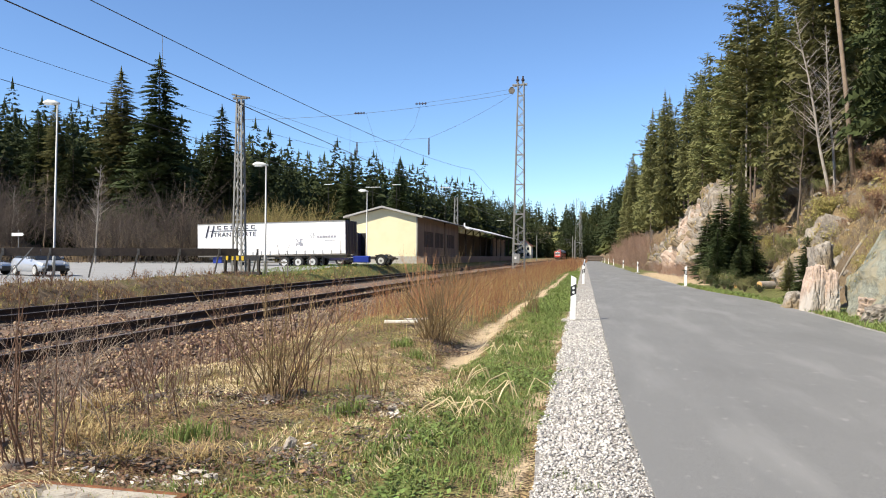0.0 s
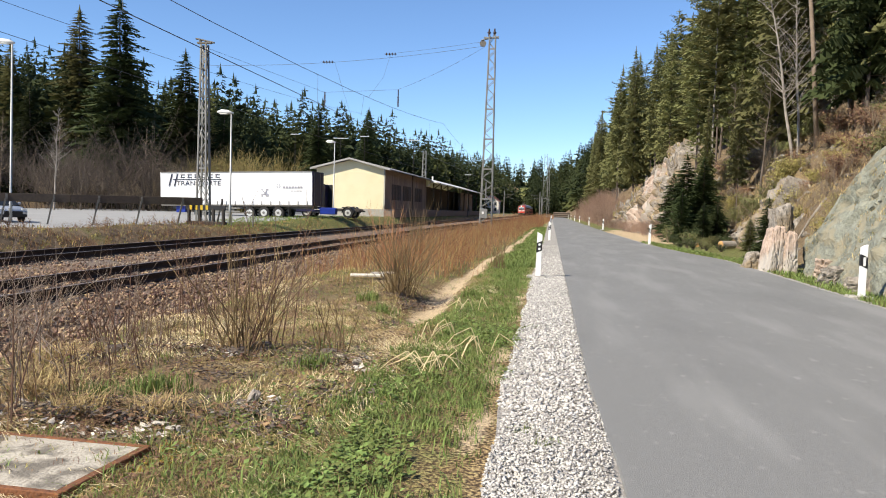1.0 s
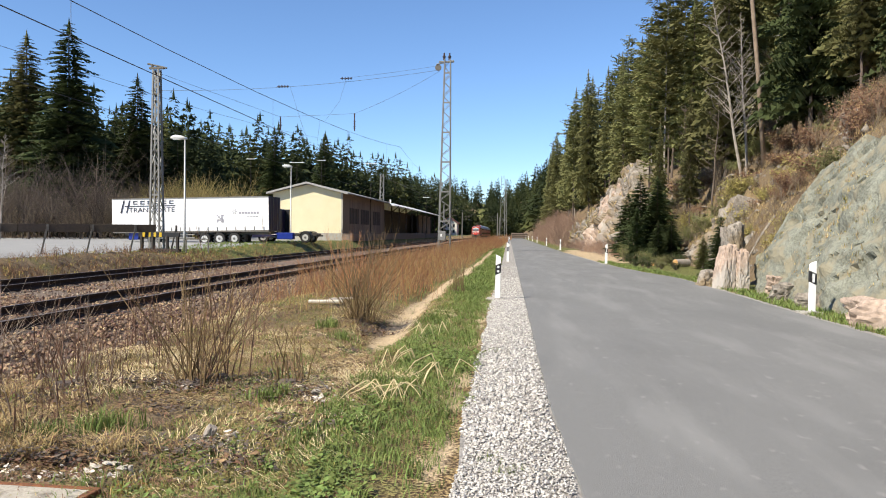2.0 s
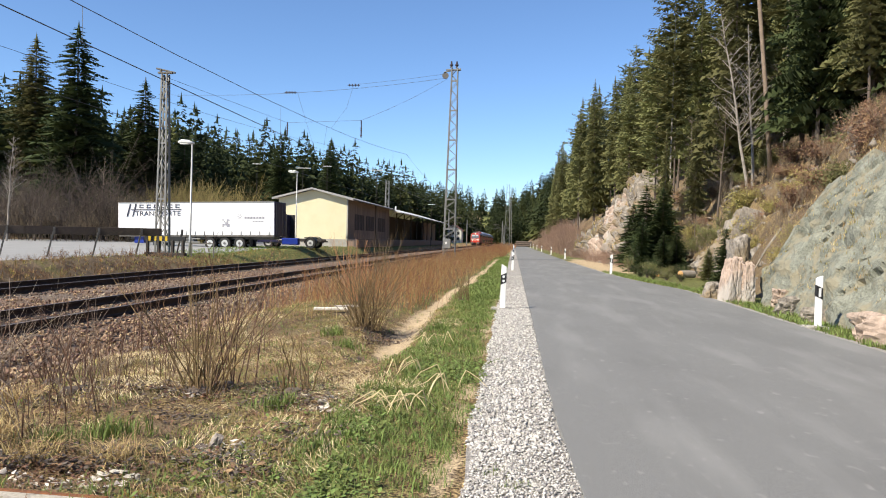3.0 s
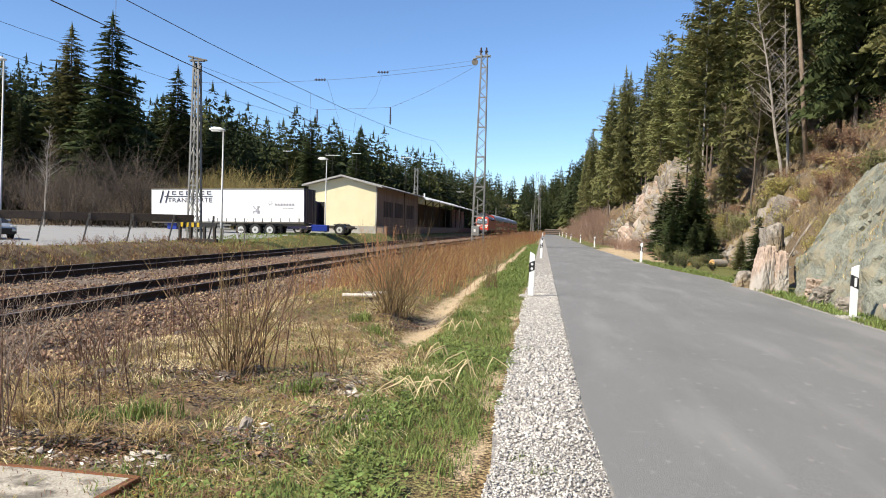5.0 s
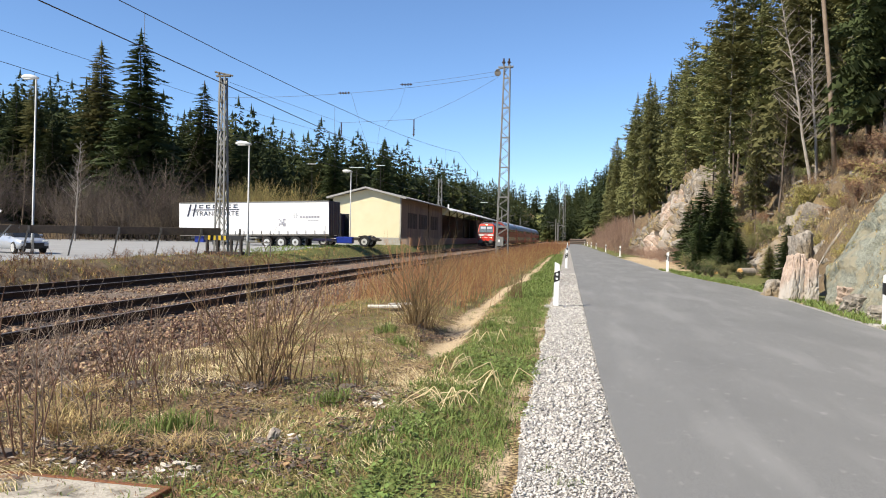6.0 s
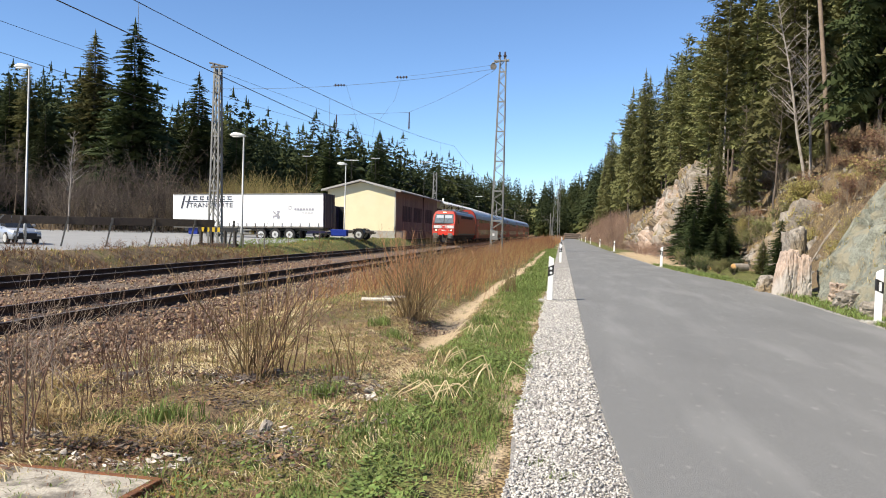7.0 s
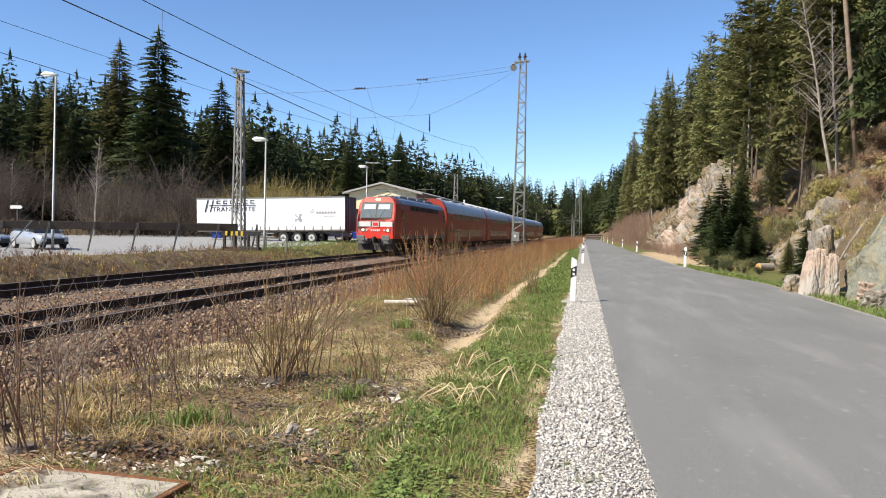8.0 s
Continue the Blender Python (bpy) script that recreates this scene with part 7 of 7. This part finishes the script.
def heap(spots, rs, r0, r1, high):
    """Tangled leaves and shreds lying over one another."""
    V, F = leaf_litter(spots, rs, r0, r1)
    lift = np.repeat(rs.uniform(0, 1, len(spots)) ** 2 * high, 4)
    V[:, 2] += lift
    V[:, 2] += rs.normal(0, 0.4 * r0, len(V))
    return V, F


# Litter round shrubs and cover; narrow ditch heaps imitate the shade in its hollows
HEAPS = ((-4.2, 6.9, 0.35, 0.2), (-3.6, 7.0, 0.3, 0.2), (-2.3, 7.4, 0.28, 0.2), (-2.0, 6.8, 0.3, 0.25), (-3.3, 5.05, 0.32, 0.06), (-2.7, 5.1, 0.2, 0.1), (-4.4, 5.7, 0.3, 0.2), (-1.6, 5.6, 0.2, 0.2), (-2.9, 6.3, 0.25, 0.15), (-3.4, 4.72, 0.22, 0.05), (-3.05, 4.78, 0.2, 0.06), (-2.75, 4.75, 0.16, 0.05), (-3.1, 7.05, 0.24, 0.1), (-2.2, 7.0, 0.2, 0.1), (-2.05, 6.75, 0.25, 0.14), (-4.2, 6.3, 0.3, 0.15), (-2.05, 5.0, 0.2, 0.12), (-1.75, 4.75, 0.2, 0.14), (-2.6, 12.75, 0.35, 0.15), (-2.25, 12.9, 0.12, 0.3), (-2.3, 12.3, 0.1, 0.2), (-2.1, 9.9, 0.09, 0.15), (-2.1, 12.6, 0.3, 0.2), (-4.3, 5.2, 0.3, 0.12))
V, F = heap([(x + rs.normal(0, dx), y + rs.normal(0, dy), 1) for x, y, dx, dy in HEAPS for _ in range(230)], rs, 0.008, 0.03, 0.07)
soup("root_litter", V, F, BARK, "dark rotting leaves and roots round the shrubs, also imitating shaded ditch hollows", "leaves")
V, F = heap([(x + rs.normal(0, dx), y - 0.06 + rs.normal(0, dy), 1) for x, y, dx, dy in HEAPS for _ in range(60)], rs, 0.012, 0.035, 0.06)
soup("leaf_litter", V, F, LEAF_DEAD, "brown leaves on the heaps round the shrubs", "leaves")
V, F = heap([(x + rs.normal(0, dx), y + rs.normal(0, dy), 1) for x, y, dx, dy in ((-3.35, 4.55, 0.25, 0.04), (-2.9, 4.5, 0.25, 0.04), (-2.55, 4.6, 0.12, 0.05), (-3.6, 4.85, 0.12, 0.05), (-1.95, 5.1, 0.12, 0.08), (-2.15, 5.3, 0.1, 0.06), (-1.65, 6.5, 0.12, 0.07), (-2.0, 6.95, 0.2, 0.06), (-3.3, 7.0, 0.2, 0.08)) for _ in range(34)], rs, 0.014, 0.042, 0.03)
soup("bark_shards", V, F, SHARD, "bleached bark shards lying on dark litter", "debris")
board = thing("broken_board", pose(-3.75, 15.2, terrain(-3.75, 15.2) + 0.08, 4, 0, 12), "bleached broken board lying in the grass", "board")
part("plank", B().box(0, 0, 0, 0.7, 0.12, 0.05), SHARD, board, "", 0.01)
part("splinter", B().box(0.35, 0.08, 0.03, 0.5, 0.06, 0.04, pose(0, 0, 0, 0, 0, 14)), SHARD, board)

# stones and fallen boughs on the slope, sparse growth behind the camera
rs = np.random.RandomState(57)
sp = []
for y in rs.uniform(18, 62, 900):
    x = foot(y) + 0.3 + 9 * rs.rand() ** 1.4
    sp.append((x, y, terrain(x, y)))
V, F = pebbles(sp, rs, 0.06, 0.30, 0.8)
soup("scree", V, F, ROCK, "grey stones scattered over the slope", "stones")
for i in range(26):
    y = rs.uniform(22, 52)
    x = foot(y) + rs.uniform(0.6, 8)
    a, l = rs.uniform(0, 6.28), rs.uniform(0.8, 2.4)
    e = (x + math.cos(a) * l, y + math.sin(a) * l)
    tagged(part("fallen_bough", B().tube([(x, y, terrain(x, y) + 0.06), ((x + e[0]) / 2, (y + e[1]) / 2, max(terrain(x, y), terrain(*e)) * 0.5 + min(terrain(x, y), terrain(*e)) * 0.5 + 0.15), (*e, terrain(*e) + 0.05)], [0.05, 0.04, 0.015], 6), BARK_PALE, None, "grey fallen bough lying on the slope"), "", "bough", "fallen boughs")
V, F = blades(scatter(rs, 2600, -6, -0.4, -8, 3.2, lambda x, y: 0.8, 1.0), rs, 0.03, 0.09, 0.003, 2.0, 5)
soup("dry_grass", V, F, STRAW, "dry grass along the verge", "grass")
V, F = blades(scatter(rs, 1200, -2.0, -0.4, -8, 3.2, lambda x, y: 0.8, 1.0), rs, 0.03, 0.09, 0.0035, 1.4, 6)
soup("grass", V, F, GRASS, "green grass along the gravel", "grass")
V, F = pebbles([(rs.uniform(-0.4, 0.36), y, -0.01) for y in rs.uniform(-5, 3.4, 5000)], rs, 0.010, 0.024, 0.6)
soup("gravel_stones", V, F, GRAVEL_ST, "pale crushed stones beside the road", "gravel")

# brush heaps, broom bushes and cut branches under the slope


def leafy(x, y, r, h, seed, material, label, name="broom_bush", n=2100):
    rs = np.random.RandomState(seed)
    t = thing(name, pose(x, y, terrain(x, y)), label, "bush", "bushes on the slope")
    V, F = [], []
    st = B()
    for i in range(26):
        a, l = rs.uniform(0, 6.28), rs.uniform(0.2, 1)
        e = Vector((math.cos(a) * r * l, math.sin(a) * r * l, h * rs.uniform(0.6, 1.05)))
        st.tube([(0, 0, -0.1), e * 0.5 + Vector((0, 0, 0.1 * h)), e], [0.015, 0.01, 0.003], 3, False)
        for _ in range(n // 26):
            p = e * rs.uniform(0.35, 1.05) + Vector((rs.normal(0, 0.12), rs.normal(0, 0.12), rs.normal(0, 0.1))) * r
            d = Vector((rs.normal(0, 1), rs.normal(0, 1), rs.normal(0.6, 0.8))).normalized() * 0.10 * r
            o = d.orthogonal().normalized() * 0.022 * r
            k = len(V)
            V += [p - o, p + o, p + d]
            F.append((k, k + 1, k + 2))
    tagged(part("stem_work", st, TWIG, t), "", "", "", "stuff")
    soup("foliage", np.array([tuple(v) for v in V]), np.array(F), material, kind="stuff", parent=t)


rsb = np.random.RandomState(51)
for i, (x, y, r, h) in enumerate(((10.8, 38, 1.1, 1.0), (11.0, 36, 1.1, 1.0), (11.6, 38.5, 1.1, 1.0), (10.4, 40, 1.0, 1.0), (9.4, 26.4, 0.6, 0.9), (8.5, 25.0, 0.45, 0.7))):
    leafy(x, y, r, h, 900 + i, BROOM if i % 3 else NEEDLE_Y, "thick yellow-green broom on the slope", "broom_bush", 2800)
for i in range(56):
    y = rsb.uniform(22, 58)
    leafy(foot(y) + 0.6 + 5.5 * rsb.rand(), y, rsb.uniform(0.6, 1.2), rsb.uniform(0.5, 1.2), 800 + i, (BROOM, LEAF_DEAD, NEEDLE_Y, LEAF_DEAD)[i % 4], ("yellow-green broom bush on the slope", "withered brown bush on the slope", "low green bush on the slope", "withered brown bush on the slope")[i % 4])
for i, (x, y, r, h) in enumerate(((6.9, 38.8, 0.5, 0.6), (7.4, 40.5, 0.6, 0.8), (6.4, 40.0, 0.4, 0.5), (7.8, 38.0, 0.5, 0.5), (8.3, 37.2, 0.5, 0.6), (7.2, 43.0, 0.8, 1.4), (6.3, 41.6, 0.4, 0.9), (5.9, 35.5, 0.3, 0.35), (6.3, 34.5, 0.35, 0.4), (6.8, 34.0, 0.3, 0.35), (6.4, 36.5, 0.35, 0.45), (7.3, 33.4, 0.3, 0.35), (7.0, 35.8, 0.4, 0.5))):
    leafy(x, y, r, h, 840 + i, NEEDLE if i % 3 else NEEDLE_Y, "heap of cut spruce branches beside the road", "brush_heap")


# ---- what moves ----
def on_track(y):
    return FAR + bend(y)


def vehicle_pose(y0, length):
    """The pose of a vehicle whose front stands at y0 on the far track."""
    a, b = y0 + length * 0.18, y0 + length * 0.82
    xa, xb = on_track(a), on_track(b)
    turn = math.degrees(math.atan2(-(xb - xa), b - a))
    k = (xb - xa) / (b - a)
    return pose(xa - k * (a - y0), y0, 0.0, 0, 0, turn)


def motions():
    def front(t):
        """Where the locomotive's front stands along the track."""
        return 104.3 + 35.7 * (6.5 - t) if t < 6.5 else float(np.interp(t, [6.5, 7.0, 7.5, 8.0], [104.3, 86.4, 68.2, 49.1]))

    for i, v in enumerate(TRAIN):
        back = 0.0 if i == 0 else 18.9 + 0.1 + (i - 1) * 26.8
        rows = [(0.5 * k, vehicle_pose(front(0.5 * k) + back, 18.9 if i == 0 else 26.8)) for k in range(17)]
        walk(v, rows)


motions()
